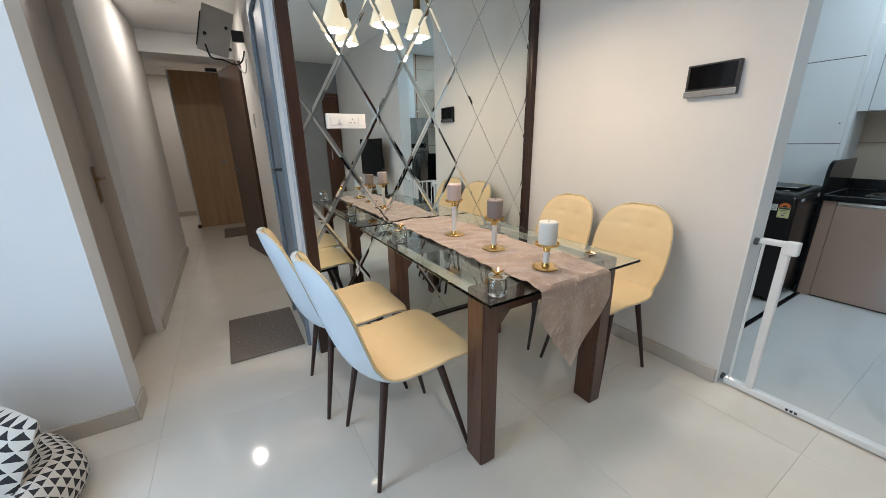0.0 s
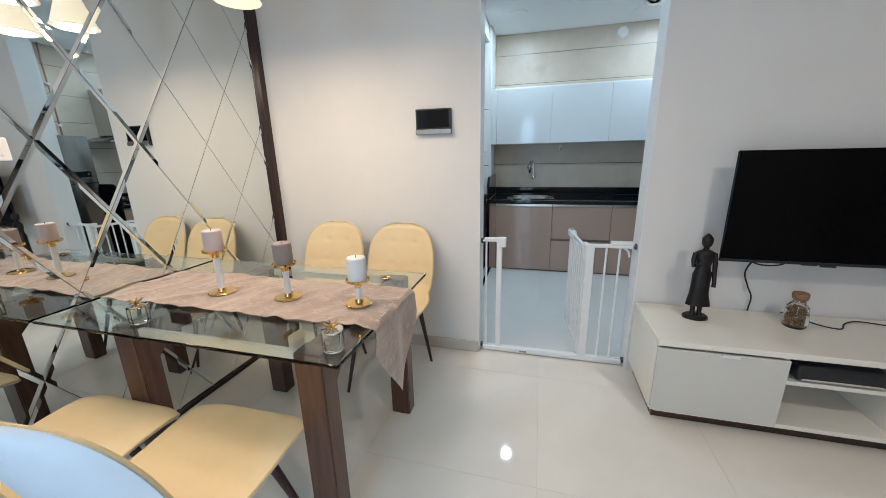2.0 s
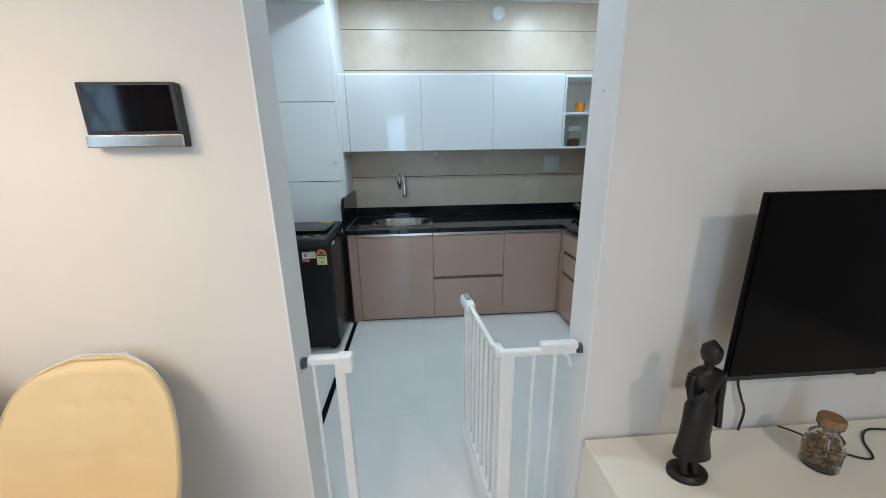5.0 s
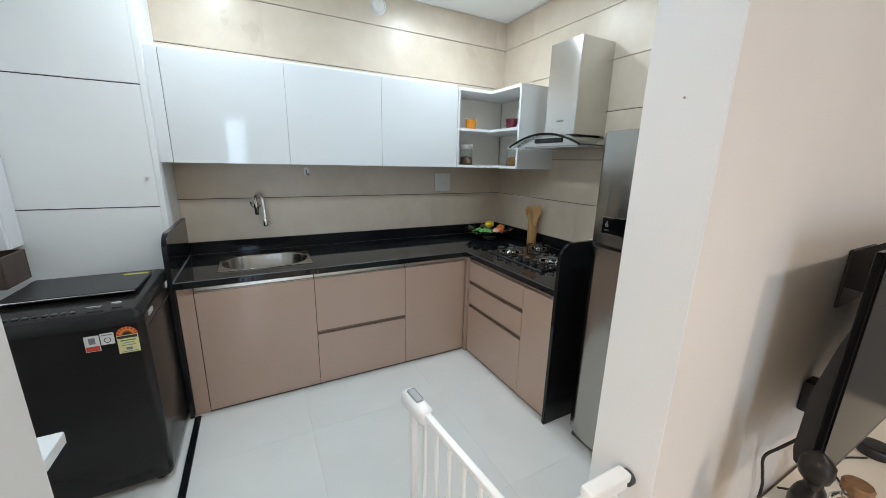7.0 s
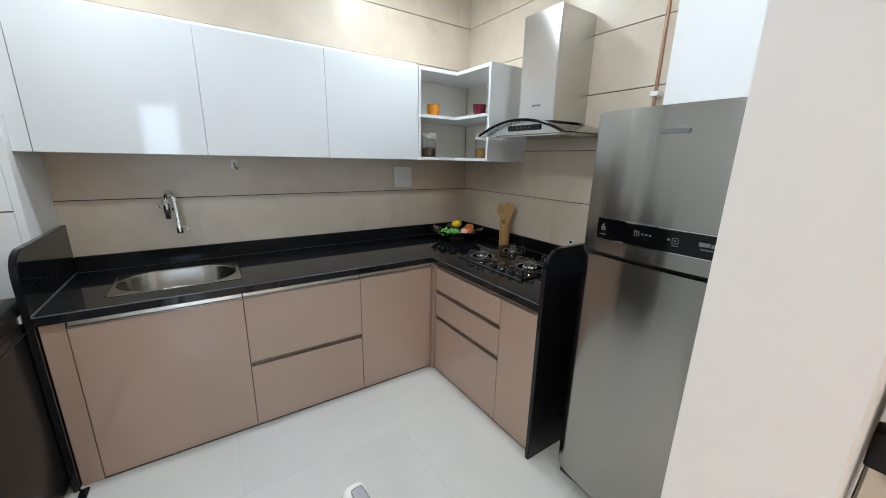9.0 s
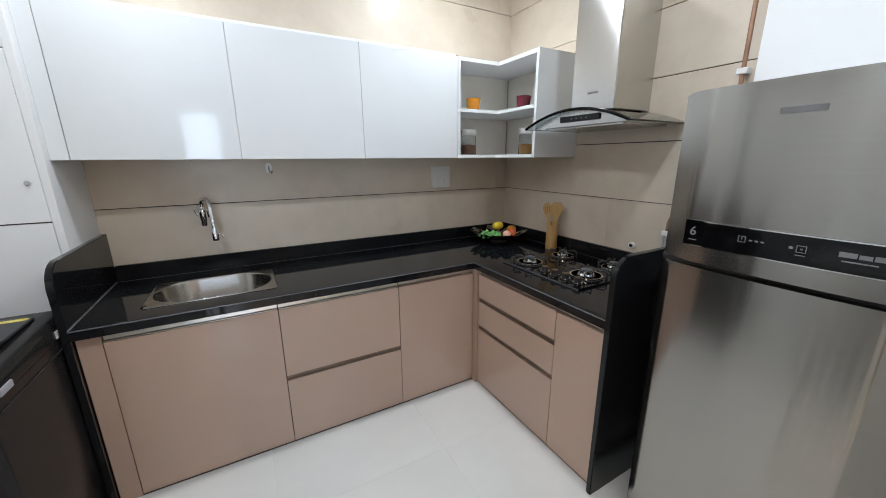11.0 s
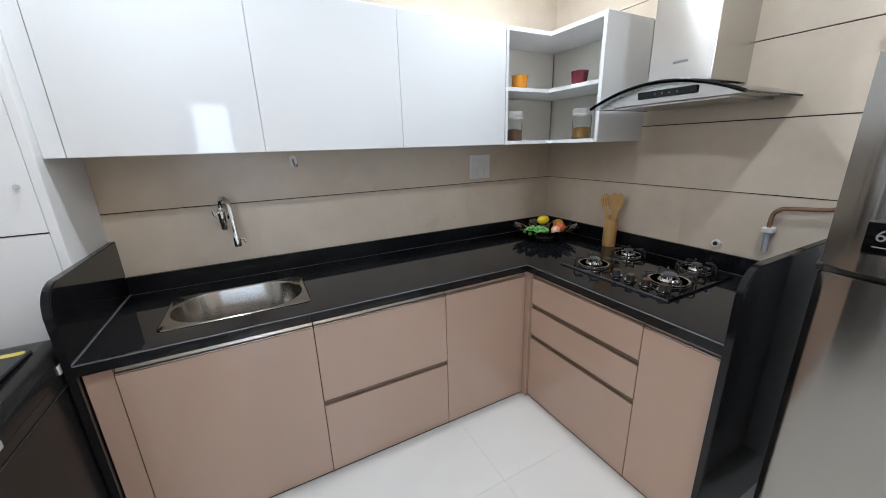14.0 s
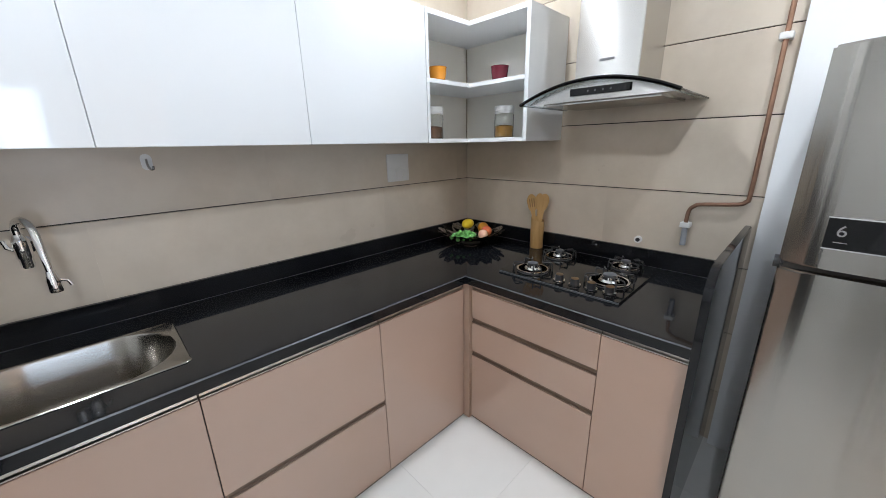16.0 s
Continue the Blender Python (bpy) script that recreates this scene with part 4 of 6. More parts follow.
for zz, y0, y1, hh, mm in ((1.496, 0.298, 0.336, 0.005, "leaf_print"), (1.487, 0.303, 0.331, 0.002, "print_grey"), (1.481, 0.303, 0.331, 0.002, "print_grey"), (1.475, 0.303, 0.331, 0.002, "print_grey"), (1.469, 0.303, 0.331, 0.002, "print_grey"), (1.450, 0.313, 0.322, 0.010, "print_grey"), (1.440, 0.296, 0.338, 0.002, "print_grey")):
    on_door(y0, y1, zz, zz + hh, M[mm], "label_line", lab, 0.0024)
on_door(0.2845, 0.3675, 1.3765, 1.4265, M["paper_white"], "sticker_border", d1, 0.0014, "white border of the sticker")
on_door(0.286, 0.366, 1.378, 1.425, M["paper_green"], "sticker", d1, 0.0018, "near-black green warranty sticker")
on_door(0.328, 0.364, 1.403, 1.423, M["leaf_print"], "sticker_patch", d1, 0.0020, "green corner patch")
text_part("sticker_number", "10", 0.024, Matrix.Translation((fx(0.350) - 0.0024, 0.350, 1.389)) @ ftxt, M["paper_yellow"], d1, "yellow number ten")
for zz in (1.407, 1.414, 1.392, 1.384):
    on_door(0.291, 0.328 if zz < 1.4 else 0.360, zz, zz + 0.003, M["paper_white"], "sticker_line", d1, 0.0022)

# washing machine
wm = empty("washing_machine", 0.946, 1.742, 0, 0, "dark grey top-loading washing machine with energy labels", "washing machine")


def rounded_column(x0, x1, y0, y1, r, levels, k=5):
    """A solid with rounded upright corners; levels are (height, inset, tilt of the front)."""
    bm = bmesh.new()
    rings = []
    for z, ins, drop in levels:
        ring = []
        for x, y in rounded_rect(x0 + ins, x1 - ins, y0 + ins, y1 - ins, max(0.006, r - ins), k):
            f = max(0.0, min(1.0, (y0 + 0.20 - y) / 0.20))
            ring.append(bm.verts.new((x, y, z - drop * f)))
        rings.append(ring)
    for p, q in zip(rings, rings[1:]):
        for i in range(len(p)):
            j = (i + 1) % len(p)
            bm.faces.new((p[i], p[j], q[j], q[i]))
    bm.faces.new(rings[0][::-1])
    bm.faces.new(rings[-1])
    return bm


part("body", rounded_column(-0.278, 0.278, -0.30, 0.30, 0.030, [(0.03, 0.012, 0), (0.05, 0.0, 0), (0.40, 0.0, 0), (0.800, 0.003, 0)]), M["dark_grey"], wm, smooth=True)
part("top_panel", rounded_column(-0.278, 0.278, -0.303, 0.30, 0.034, [(0.8015, 0.003, 0), (0.838, 0.004, 0.012), (0.862, 0.010, 0.028), (0.876, 0.020, 0.034), (0.884, 0.036, 0.036), (0.887, 0.055, 0.036)]), M["dark_grey"], wm, smooth=True)
lid = part("lid", rounded_column(-0.225, 0.220, -0.105, 0.205, 0.03, [(0.8872, 0.0, 0), (0.892, 0.0, 0), (0.895, 0.004, 0)]), M["wm_lid"], wm, "dark smoked lid", smooth=True)
part("lid_edge", boxed(-0.222, 0.217, -0.1115, -0.1055, 0.8865, 0.8935, 0.002, 1), M["chrome"], lid, "bright strip along the lid's front")
stk = [(0.160 + 0.038 * sx + 0.013 * math.cos(radians(a)), 0.168 + 0.013 * math.sin(radians(a))) for sx, a0 in ((1, -90), (-1, 90)) for a in range(a0, a0 + 181, 20)]
part("lid_sticker", prism(stk, "z", 0.8952, 0.8958), M["sticker_yellow"], lid, "rounded yellow sticker")
part("lid_sticker_mark", boxed(0.128, 0.190, 0.165, 0.171, 0.8959, 0.8961), M["paper_yellow"], lid)
for k in range(10):
    yy = -0.232
    zz = 0.887 - 0.036 * (0.20 - (yy + 0.303)) / 0.20
    part("button", boxed(-0.205 + k * 0.027, -0.190 + k * 0.027, yy - 0.008, yy + 0.006, zz - 0.001, zz + 0.0035, 0.001, 1), M["dark_grey_side"], wm, "grey touch button")
part("control_mark", boxed(0.085, 0.135, -0.240, -0.228, 0.873, 0.8775), M["chrome"], wm, "bright control mark")
part("control_mark", boxed(0.160, 0.195, -0.222, -0.208, 0.875, 0.8795), M["chrome"], wm, "bright control mark")
wl = part("energy_label", boxed(0.181, 0.249, -0.3035, -0.3008, 0.684, 0.762), M["paper_yellow"], wm, "pale yellow energy label")
EX, EZ = 0.215, 0.7625


def dial(a0, a1, r0, r1, lift, mat, name, label=""):
    """A flat sector of the label's dial, lift in front of the sheet."""
    angles = [radians(a0 + (a1 - a0) * k / 14) for k in range(15)]
    pts = [(EX + r1 * math.cos(a), EZ + r1 * math.sin(a)) for a in angles] + [(EX + r0 * math.cos(a), EZ + r0 * math.sin(a)) for a in angles[::-1]]
    part(name, prism(pts, "y", lift - 0.0005, lift), mat, wl, label)


dial(0, 180, 0.002, 0.0355, -0.3008, M["paper_red"], "label_dial", "red dial of the energy label")
dial(6, 174, 0.019, 0.0245, -0.3016, M["orange"], "label_arc")
for k in range(7):
    dial(14 + k * 23, 23 + k * 23, 0.027, 0.0335, -0.3016, M["orange"], "label_ray")
dial(2, 178, 0.001, 0.014, -0.3016, M["print_black"], "label_dial_core")
part("label_band", boxed(0.183, 0.247, -0.3044, -0.3038, 0.749, 0.760), M["print_black"], wl)
for zz, x0, x1, hh, mm in ((0.737, 0.191, 0.240, 0.005, "leaf_print"), (0.727, 0.197, 0.234, 0.003, "print_grey"), (0.717, 0.193, 0.238, 0.003, "print_grey"), (0.697, 0.205, 0.225, 0.011, "print_grey"), (0.689, 0.189, 0.242, 0.002, "print_grey")):
    part("label_line", boxed(x0, x1, -0.3044, -0.3038, zz, zz + hh), M[mm], wl)
sk = part("sticker", boxed(0.083, 0.128, -0.3035, -0.3008, 0.712, 0.778), M["paper_white"], wm, "white sticker with red band")
part("sticker_band", boxed(0.085, 0.126, -0.3044, -0.3038, 0.714, 0.734), M["paper_red"], sk)
part("sticker_mark", boxed(0.096, 0.116, -0.3044, -0.3038, 0.744, 0.770), M["print_grey"], sk)
sk = part("sticker", boxed(0.132, 0.174, -0.3035, -0.3008, 0.734, 0.782), M["paper_white"], wm, "white sticker with a dark ring mark")
part("sticker_mark", tube([(0.153 + 0.010 * math.cos(k * math.pi / 8), -0.3042, 0.753 + 0.010 * math.sin(k * math.pi / 8)) for k in range(16)], 0.0015, 5, closed=True), M["print_black"], sk)
part("sticker_mark", boxed(0.136, 0.170, -0.3044, -0.3038, 0.773, 0.777), M["print_grey"], sk)
part("side_badge", boxed(0.2735, 0.2795, -0.224, -0.160, 0.803, 0.824, 0.001, 1), M["grey_plastic"], wm, "grey badge on the front corner")
part("rear_badge", boxed(0.2735, 0.2788, 0.140, 0.190, 0.812, 0.838), M["paper_white"], wm, "small printed side sticker")
part("side_groove", boxed(0.2765, 0.2784, -0.24, 0.25, 0.764, 0.767), M["print_black"], wm)
for sx in (-0.22, 0.22):
    for sy in (-0.24, 0.24):
        part("foot", lathe([(0.0, 0), (0.022, 0), (0.022, 0.029), (0.0, 0.0295)], 12, sx, sy), M["rubber"], wm)

# utility corner
uc = cabinet("utility_cabinet", "white wall cabinet with a chrome handle over the washing machine", "cabinet")
part("body", boxed(0.402, 0.640, 2.035, 2.148, 1.035, 1.98, 0.003, 1), M["white_gloss"], uc)
part("door", boxed(0.404, 0.638, 2.017, 2.034, 1.037, 1.978, 0.002, 1), M["white_gloss"], uc)
part("handle", tube([(0.60, 2.016, 1.09), (0.60, 1.996, 1.095), (0.60, 1.996, 1.165), (0.60, 2.016, 1.17)], 0.006, 8), M["chrome"], uc, smooth=True)
cr = empty("storage_crate", 0.575, 1.97, 0.8865, 0, "dark brown open crate on the washing machine", "crate")
part("side", boxed(-0.10, 0.095, -0.10, -0.09, 0.0, 0.143, 0.002, 1), M["crate"], cr)
part("side", boxed(-0.10, 0.095, 0.09, 0.10, 0.0, 0.143, 0.002, 1), M["crate"], cr)
part("side", boxed(0.085, 0.095, -0.0895, 0.0895, 0.0, 0.143, 0.002, 1), M["crate"], cr)
part("side", boxed(-0.10, -0.09, -0.0895, 0.0895, 0.0, 0.143, 0.002, 1), M["crate"], cr)
part("base", boxed(-0.0895, 0.0845, -0.0895, 0.0895, 0.0, 0.008), M["crate"], cr)
fs = empty("folding_shelf", 0, 0, 0, 0, "white laminate shelf board on the utility wall", "shelf")
part("board", boxed(0.401, 1.20, 0.20, 0.775, 0.765, 0.80, 0.003, 1), M["white_gloss"], fs)
part("bracket", boxed(0.401, 0.43, 0.22, 0.75, 0.60, 0.764), M["white_gloss"], fs)
tagged(part("floor_strip", boxed(1.252, 1.284, 0.20, CF - 0.022, 0.0, 0.012, 0.003, 1), M["granite"]), "narrow black granite strip edging the utility floor", "floor strip")
bolt = tagged(part("wall_bolt", tube([(0, 0, 0), (0, -0.010, 0)], 0.008, 14), M["chrome"], smooth=True), "small chrome cap on the white panel", "cap")
bolt.location = (1.165, 2.1525, 1.362)

sc = tagged(part("wall_screw", tube([(0, 0, 0), (-0.002, 0, 0)], 0.0024, 10), M["grey_plastic"], smooth=True), "small grey screw head in the white reveal", "screw")
sc.location = (WX1 - 0.006, 0.07, 1.60)

# fruit bowl
bowl = empty("fruit_bowl", 3.535, 2.268, CT, 20, "black and silver petal-shaped wire fruit bowl", "bowl")
part("foot", lathe([(0.0, 0.001), (0.060, 0.001), (0.058, 0.010), (0.03, 0.020), (0.0, 0.021)], 24), M["black_plastic"], bowl, smooth=True)
for k in range(14):
    a = 2 * math.pi * k / 14
    bm = bmesh.new()
    rows = []
    for i in range(7):
        t = i / 6
        r = 0.05 + 0.165 * t
        z = 0.016 + 0.066 * t ** 1.5
        w = 0.060 * math.sin(math.pi * (0.12 + 0.80 * t)) + 0.004
        row = []
        for s in (-1, 0, 1):
            aa = a + s * w / r
            row.append(bm.verts.new((r * math.cos(aa), r * math.sin(aa), z + 0.006 * abs(s))))
        rows.append(row)
    for p, q in zip(rows, rows[1:]):
        for s in (0, 1):
            bm.faces.new((p[s], p[s + 1], q[s + 1], q[s]))
    bmesh.ops.solidify(bm, geom=list(bm.faces), thickness=0.003)
    part("petal", bm, M["screen"] if k % 2 else M["chrome"], bowl, smooth=True)


def fruit(name, x, y, z, r, mat, label, sx=1.0, sz=1.0):
    bm = bmesh.new()
    sphere(bm, 0, 0, 0, r * sx, r, r * sz, 20, 14)
    ob = tagged(part(name, bm, mat, smooth=True), label, "fruit", "fruit in the bowl")
    ob.location = (3.535 + x * 1.15, 2.268 + y * 1.15, CT + z - 0.012)
    return ob


gr = bmesh.new()
rng = random.Random(4)
for k in range(52):
    a, r = rng.uniform(0, 6.28), 0.066 * math.sqrt(rng.random())
    sphere(gr, r * math.cos(a) * 1.25, r * math.sin(a), 0.012 + 0.05 * rng.random() * (1 - r / 0.08), 0.0125, u=10, v=7)
g = tagged(part("grapes", gr, M["grape"], smooth=True), "bunch of green grapes in the fruit bowl", "fruit", "fruit in the bowl")
g.location = (3.535 - 0.095, 2.268 - 0.02, CT + 0.042)
fruit("mango", 0.03, 0.05, 0.118, 0.032, M["yellow"], "yellow mango in the fruit bowl", 1.5)
fruit("apple", 0.055, -0.065, 0.085, 0.034, M["red"], "red apple in the fruit bowl", 1.0, 0.92)
fruit("orange", 0.105, 0.0, 0.085, 0.036, M["orange"], "orange in the fruit bowl")
fruit("peach", 0.0, -0.085, 0.078, 0.030, M["pink"], "pale pink peach in the fruit bowl")

# utensils
UX, UY = 3.70, 1.892
ut = empty("utensil_holder", UX, UY, CT, 0, "bamboo holder with slanted rim for kitchen utensils", "utensil holder")
cupm = lathe([(0.0, 0.001), (0.036, 0.001), (0.038, 0.006), (0.038, 0.172), (0.0365, 0.175), (0.033, 0.173), (0.033, 0.012), (0.0, 0.010)], 32)
for v in cupm.verts:
    if v.co.z > 0.1:
        v.co.z += v.co.y * 0.35
part("cup", cupm, M["bamboo"], ut, smooth=True)


def utensil(dx, dy, lean, kind, label, w=0.027):
    """A flat bamboo utensil: a tapering stem and an egg-shaped head, slotted or plain."""
    n = 20
    bm = bmesh.new()
    outline = []
    for k in range(n + 1):
        a = -math.pi * 0.86 + 2 * math.pi * 0.86 * k / n
        outline.append((w * math.sin(a) * (1.0 if math.cos(a) > 0 else 0.9), 0.258 + 0.052 * math.cos(a)))
    pts = [(-0.0065, 0.0)] + outline + [(0.0065, 0.0)]
    back = [bm.verts.new((0.003, y, z)) for y, z in pts]
    face = [bm.verts.new((-0.003 if z < 0.2 else 0.0, y, z)) for y, z in pts]
    bm.faces.new(back)
    bm.faces.new(face[::-1])
    for k in range(len(pts)):
        j = (k + 1) % len(pts)
        bm.faces.new((back[k], face[k], face[j], back[j]))
    ob = tagged(part("wooden_spoon" if kind == "plain" else "slotted_spoon", bm, M["bamboo"]), label, "utensil", "bamboo utensils")
    if kind == "slotted":
        for y in (-0.012, 0.0, 0.012):
            part("slot", boxed(-0.0012, -0.0002, y - 0.003, y + 0.003, 0.235, 0.285), M["brass_old"], ob, "dark slot")
    ob.matrix_world = pose(UX + dx, UY + dy, CT + 0.014, lean, 0, 35)


utensil(-0.006, -0.008, -9, "slotted", "slotted bamboo spoon standing in the holder", 0.030)
utensil(0.004, 0.010, 8, "plain", "plain bamboo spoon standing in the holder", 0.030)
utensil(0.010, 0.0, 0, "plain", "plain bamboo spoon standing in the holder", 0.026)

# wall sockets, hook, valve, pipe, detector
so = empty("wall_socket", 3.175, KY - 0.0005, 1.310, 0, "white double switch plate on the tiled wall", "wall socket")
part("plate", boxed(-0.078, 0.078, -0.010, 0, -0.078, 0.078, 0.004, 2), M["white_plastic"], so)
part("module", boxed(-0.060, 0.060, -0.0125, -0.0102, 0.004, 0.060, 0.001, 1), M["white_plastic"], so)
for hx in (-0.028, 0.022):
    part("switch", boxed(hx, hx + 0.026, -0.016, -0.0102, -0.055, -0.006, 0.002, 1), M["white_plastic"], so)
hk = empty("wall_hook", 2.03, KY - 0.0005, 1.395, 0, "small grey wall hook under the cabinets", "hook")
part("plate", prism([(0.017 * math.cos(radians(a)), 0.012 * (1 if a <= 180 else -1) + 0.017 * math.sin(radians(a))) for a in range(0, 360, 20)], "y", -0.006, 0.0, 0.001), M["white_plastic"], hk)
part("prong", tube(curve_points([(0.0, -0.006, 0.010), (0.0, -0.012, -0.006), (0.004, -0.018, -0.024), (0.012, -0.026, -0.026), (0.014, -0.028, -0.014)], 4), 0.0038, 8), M["steel"], hk, smooth=True)
gv = empty("gas_outlet", KX - 0.0005, 1.365, 0.955, 0, "round white gas outlet on the tiled wall", "gas outlet")
part("ring", tube([(0, 0, 0), (-0.012, 0, 0)], 0.018, 20), M["white_plastic"], gv, smooth=True)
part("bore", tube([(-0.0122, 0, 0), (-0.016, 0, 0)], 0.010, 16), M["black_plastic"], gv, smooth=True)
cp = empty("gas_pipe", 0, 0, 0, 0, "bare copper gas pipe running down the wall", "pipe")
PX = KX - 0.030
part("pipe", tube(curve_points([(PX, 0.968, CEIL - 0.005), (PX, 0.968, 2.0), (PX, 0.968, 1.45), (PX, 0.970, 1.215), (PX, 0.978, 1.186), (PX, 1.005, 1.172), (PX, 1.125, 1.160), (PX, 1.150, 1.150), (PX, 1.168, 1.125), (PX, 1.172, 1.05)], 5), 0.0085, 10), M["copper"], cp, smooth=True)
part("valve", tube([(PX, 1.172, 1.055), (PX, 1.170, 0.968)], 0.0115, 12), M["grey_plastic"], cp, "grey pipe end cap", smooth=True)
for zz, yy in ((1.785, 0.968), (1.062, 1.172), (2.25, 0.968)):
    part("clip", boxed(PX - 0.014, KX - 0.001, yy - 0.020, yy + 0.020, zz - 0.012, zz + 0.012, 0.003, 1), M["white_plastic"], cp, "white pipe clip")
ex = empty("vent_cover", 2.61, KY - 0.0005, 2.595, 0, "round white vent cover high on the tiled wall", "vent cover")
part("disc", tube([(0, 0, 0), (0, -0.012, 0), (0, -0.022, 0)], 0.062, 28, taper=0.050), M["white_plastic"], ex, smooth=True)
part("rim", tube([(0.045 * math.cos(k * math.pi / 12), -0.023, 0.045 * math.sin(k * math.pi / 12)) for k in range(24)], 0.003, 6, closed=True), M["white_plastic"], ex, smooth=True)


def downlight(x, y, z, mat):
    d = empty("downlight", x, y, z, 0, "round recessed downlight, switched on", "downlight", "ceiling downlights")
    part("ring", lathe([(0.062, -0.010), (0.082, -0.006), (0.084, -0.001), (0.062, -0.001)], 28), M["white_plastic"], d, smooth=True)
    part("diffuser", lathe([(0.0, -0.004), (0.061, -0.004), (0.061, -0.001), (0.0, -0.001)], 28), mat, d, "glowing diffuser")


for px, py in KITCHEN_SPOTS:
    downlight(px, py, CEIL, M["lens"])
# fittings for the unseen fill lamps added in the living room
for px, py in LIVING_FILL_SPOTS:
    downlight(px, py, CEIL, M["lens_warm"])
downlight(HALL_SPOTS[0][0], HALL_SPOTS[0][1], 2.44, M["lens_warm"])
# fitting for the unseen lamp added at the hall end
downlight(-5.3, -2.6, 2.44, M["lens_warm"])

fan = empty("ceiling_fan", 2.615, 1.33, 0, 0, "small chrome ceiling fan with pale blades, at rest", "ceiling fan")
part("rod", tube([(0, 0, CEIL - 0.002), (0, 0, 2.56)], 0.010, 10), M["chrome"], fan, smooth=True)
part("canopy", lathe([(0.0, CEIL - 0.05), (0.03, CEIL - 0.05), (0.05, CEIL - 0.002), (0.0, CEIL - 0.002)], 20), M["chrome"], fan, smooth=True)
part("motor", lathe([(0.0, 2.45), (0.04, 2.452), (0.07, 2.475), (0.075, 2.50), (0.065, 2.535), (0.03, 2.56), (0.0, 2.562)], 24), M["chrome"], fan, smooth=True)
for k in range(3):
    a = radians(100 + 120 * k)
    bm = boxed(0.07, 0.36, -0.045, 0.045, -0.003, 0.003, 0.002, 1)
    bmesh.ops.rotate(bm, verts=bm.verts, cent=(0, 0, 0), matrix=Matrix.Rotation(radians(12), 3, "X"))
    bmesh.ops.rotate(bm, verts=bm.verts, cent=(0, 0, 0), matrix=Matrix.Rotation(a, 3, "Z"))
    bmesh.ops.translate(bm, verts=bm.verts, vec=(0, 0, 2.495))
    part("blade", bm, M["white_plastic"], fan)

# ---- baby gate ----
gate = empty("baby_gate", 0, 0.05, 0, 0, "white metal baby gate standing open in the kitchen opening", "safety gate")
GL, GR, GT = WX0 + 0.008, WX1 - 0.008, 0.80
part("threshold_bar", boxed(GL + 0.015, GR - 0.015, -0.02, 0.02, 0.006, 0.040, 0.006, 2), M["gate"], gate)
part("post", boxed(1.555, 1.590, -0.015, 0.015, 0.038, GT - 0.005, 0.005, 2), M["gate"], gate)
part("post", boxed(2.098, 2.148, -0.015, 0.015, 0.038, GT - 0.005, 0.005, 2), M["gate"], gate)
part("rail", boxed(GL + 0.02, 1.600, -0.016, 0.016, GT - 0.012, GT + 0.014, 0.006, 2), M["gate"], gate)
part("rail", boxed(2.095, GR - 0.02, -0.014, 0.014, GT - 0.022, GT - 0.002, 0.005, 2), M["gate"], gate)
part("rail_cap", boxed(2.235, GR - 0.015, -0.017, 0.017, GT - 0.003, GT + 0.020, 0.006, 2), M["gate"], gate)
part("catch", boxed(1.565, 1.615, -0.02, 0.02, GT - 0.045, GT + 0.018, 0.006, 2), M["gate"], gate)
for bx in (1.487, 2.216, 2.290):
    part("bar", tube([(bx, 0, 0.036), (bx, 0, GT - 0.008)], 0.0065, 10), M["gate"], gate, smooth=True)
for bx, s in ((GL, 1), (GR, -1)):
    for zz in (0.035, GT - 0.008):
        w = part("wall_cup", tube([(bx, 0, zz), (bx + s * 0.012, 0, zz)], 0.018, 18), M["dark_grey_side"], gate, "dark rubber wall cup", smooth=True)
        part("spindle", tube([(bx + s * 0.010, 0, zz), (bx + s * 0.05, 0, zz)], 0.007, 10), M["chrome"], w, smooth=True)
for k in range(3):
    part("warning_mark", boxed(1.725 + k * 0.016, 1.735 + k * 0.016, -0.0212, -0.0203, 0.016, 0.028), M["print_black"], gate)
# leaf swung into the kitchen
part("corner_brace", tube(curve_points([(2.310, 0, GT - 0.020), (2.335, 0, GT - 0.040), (2.345, 0, GT - 0.075)], 5), 0.006, 8), M["gate"], gate, smooth=True)
lf = Matrix.Translation((2.100, 0.016, 0)) @ Matrix.Rotation(radians(95.4), 4, "Z")


def leaf(name, bm, mat, parent=gate, label="", smooth=False):
    bmesh.ops.transform(bm, matrix=lf, verts=bm.verts)
    return part(name, bm, mat, parent, label, smooth)


leaf("leaf_rail", boxed(0.0, 0.45, -0.010, 0.010, 0.755, 0.775, 0.004, 2), M["gate"])
leaf("leaf_rail", boxed(0.0, 0.49, -0.010, 0.010, 0.060, 0.080, 0.004, 2), M["gate"])
leaf("leaf_stile", boxed(0.0, 0.022, -0.010, 0.010, 0.081, 0.754, 0.004, 2), M["gate"])
leaf("leaf_stile", boxed(0.468, 0.490, -0.010, 0.010, 0.081, 0.745, 0.004, 2), M["gate"])
for k in range(6):
    leaf("bar", tube([(0.085 + k * 0.064, 0, 0.079), (0.085 + k * 0.064, 0, 0.757)], 0.0062, 10), M["gate"], smooth=True)
hd = leaf("latch_handle", boxed(0.39, 0.525, -0.024, 0.024, 0.732, 0.786, 0.018, 4), M["gate"], label="rounded white latch handle", smooth=True)
leaf("latch_button", boxed(0.435, 0.50, -0.013, 0.013, 0.7855, 0.793, 0.006, 3), M["grey_plastic"], hd, "grey sliding button", True)
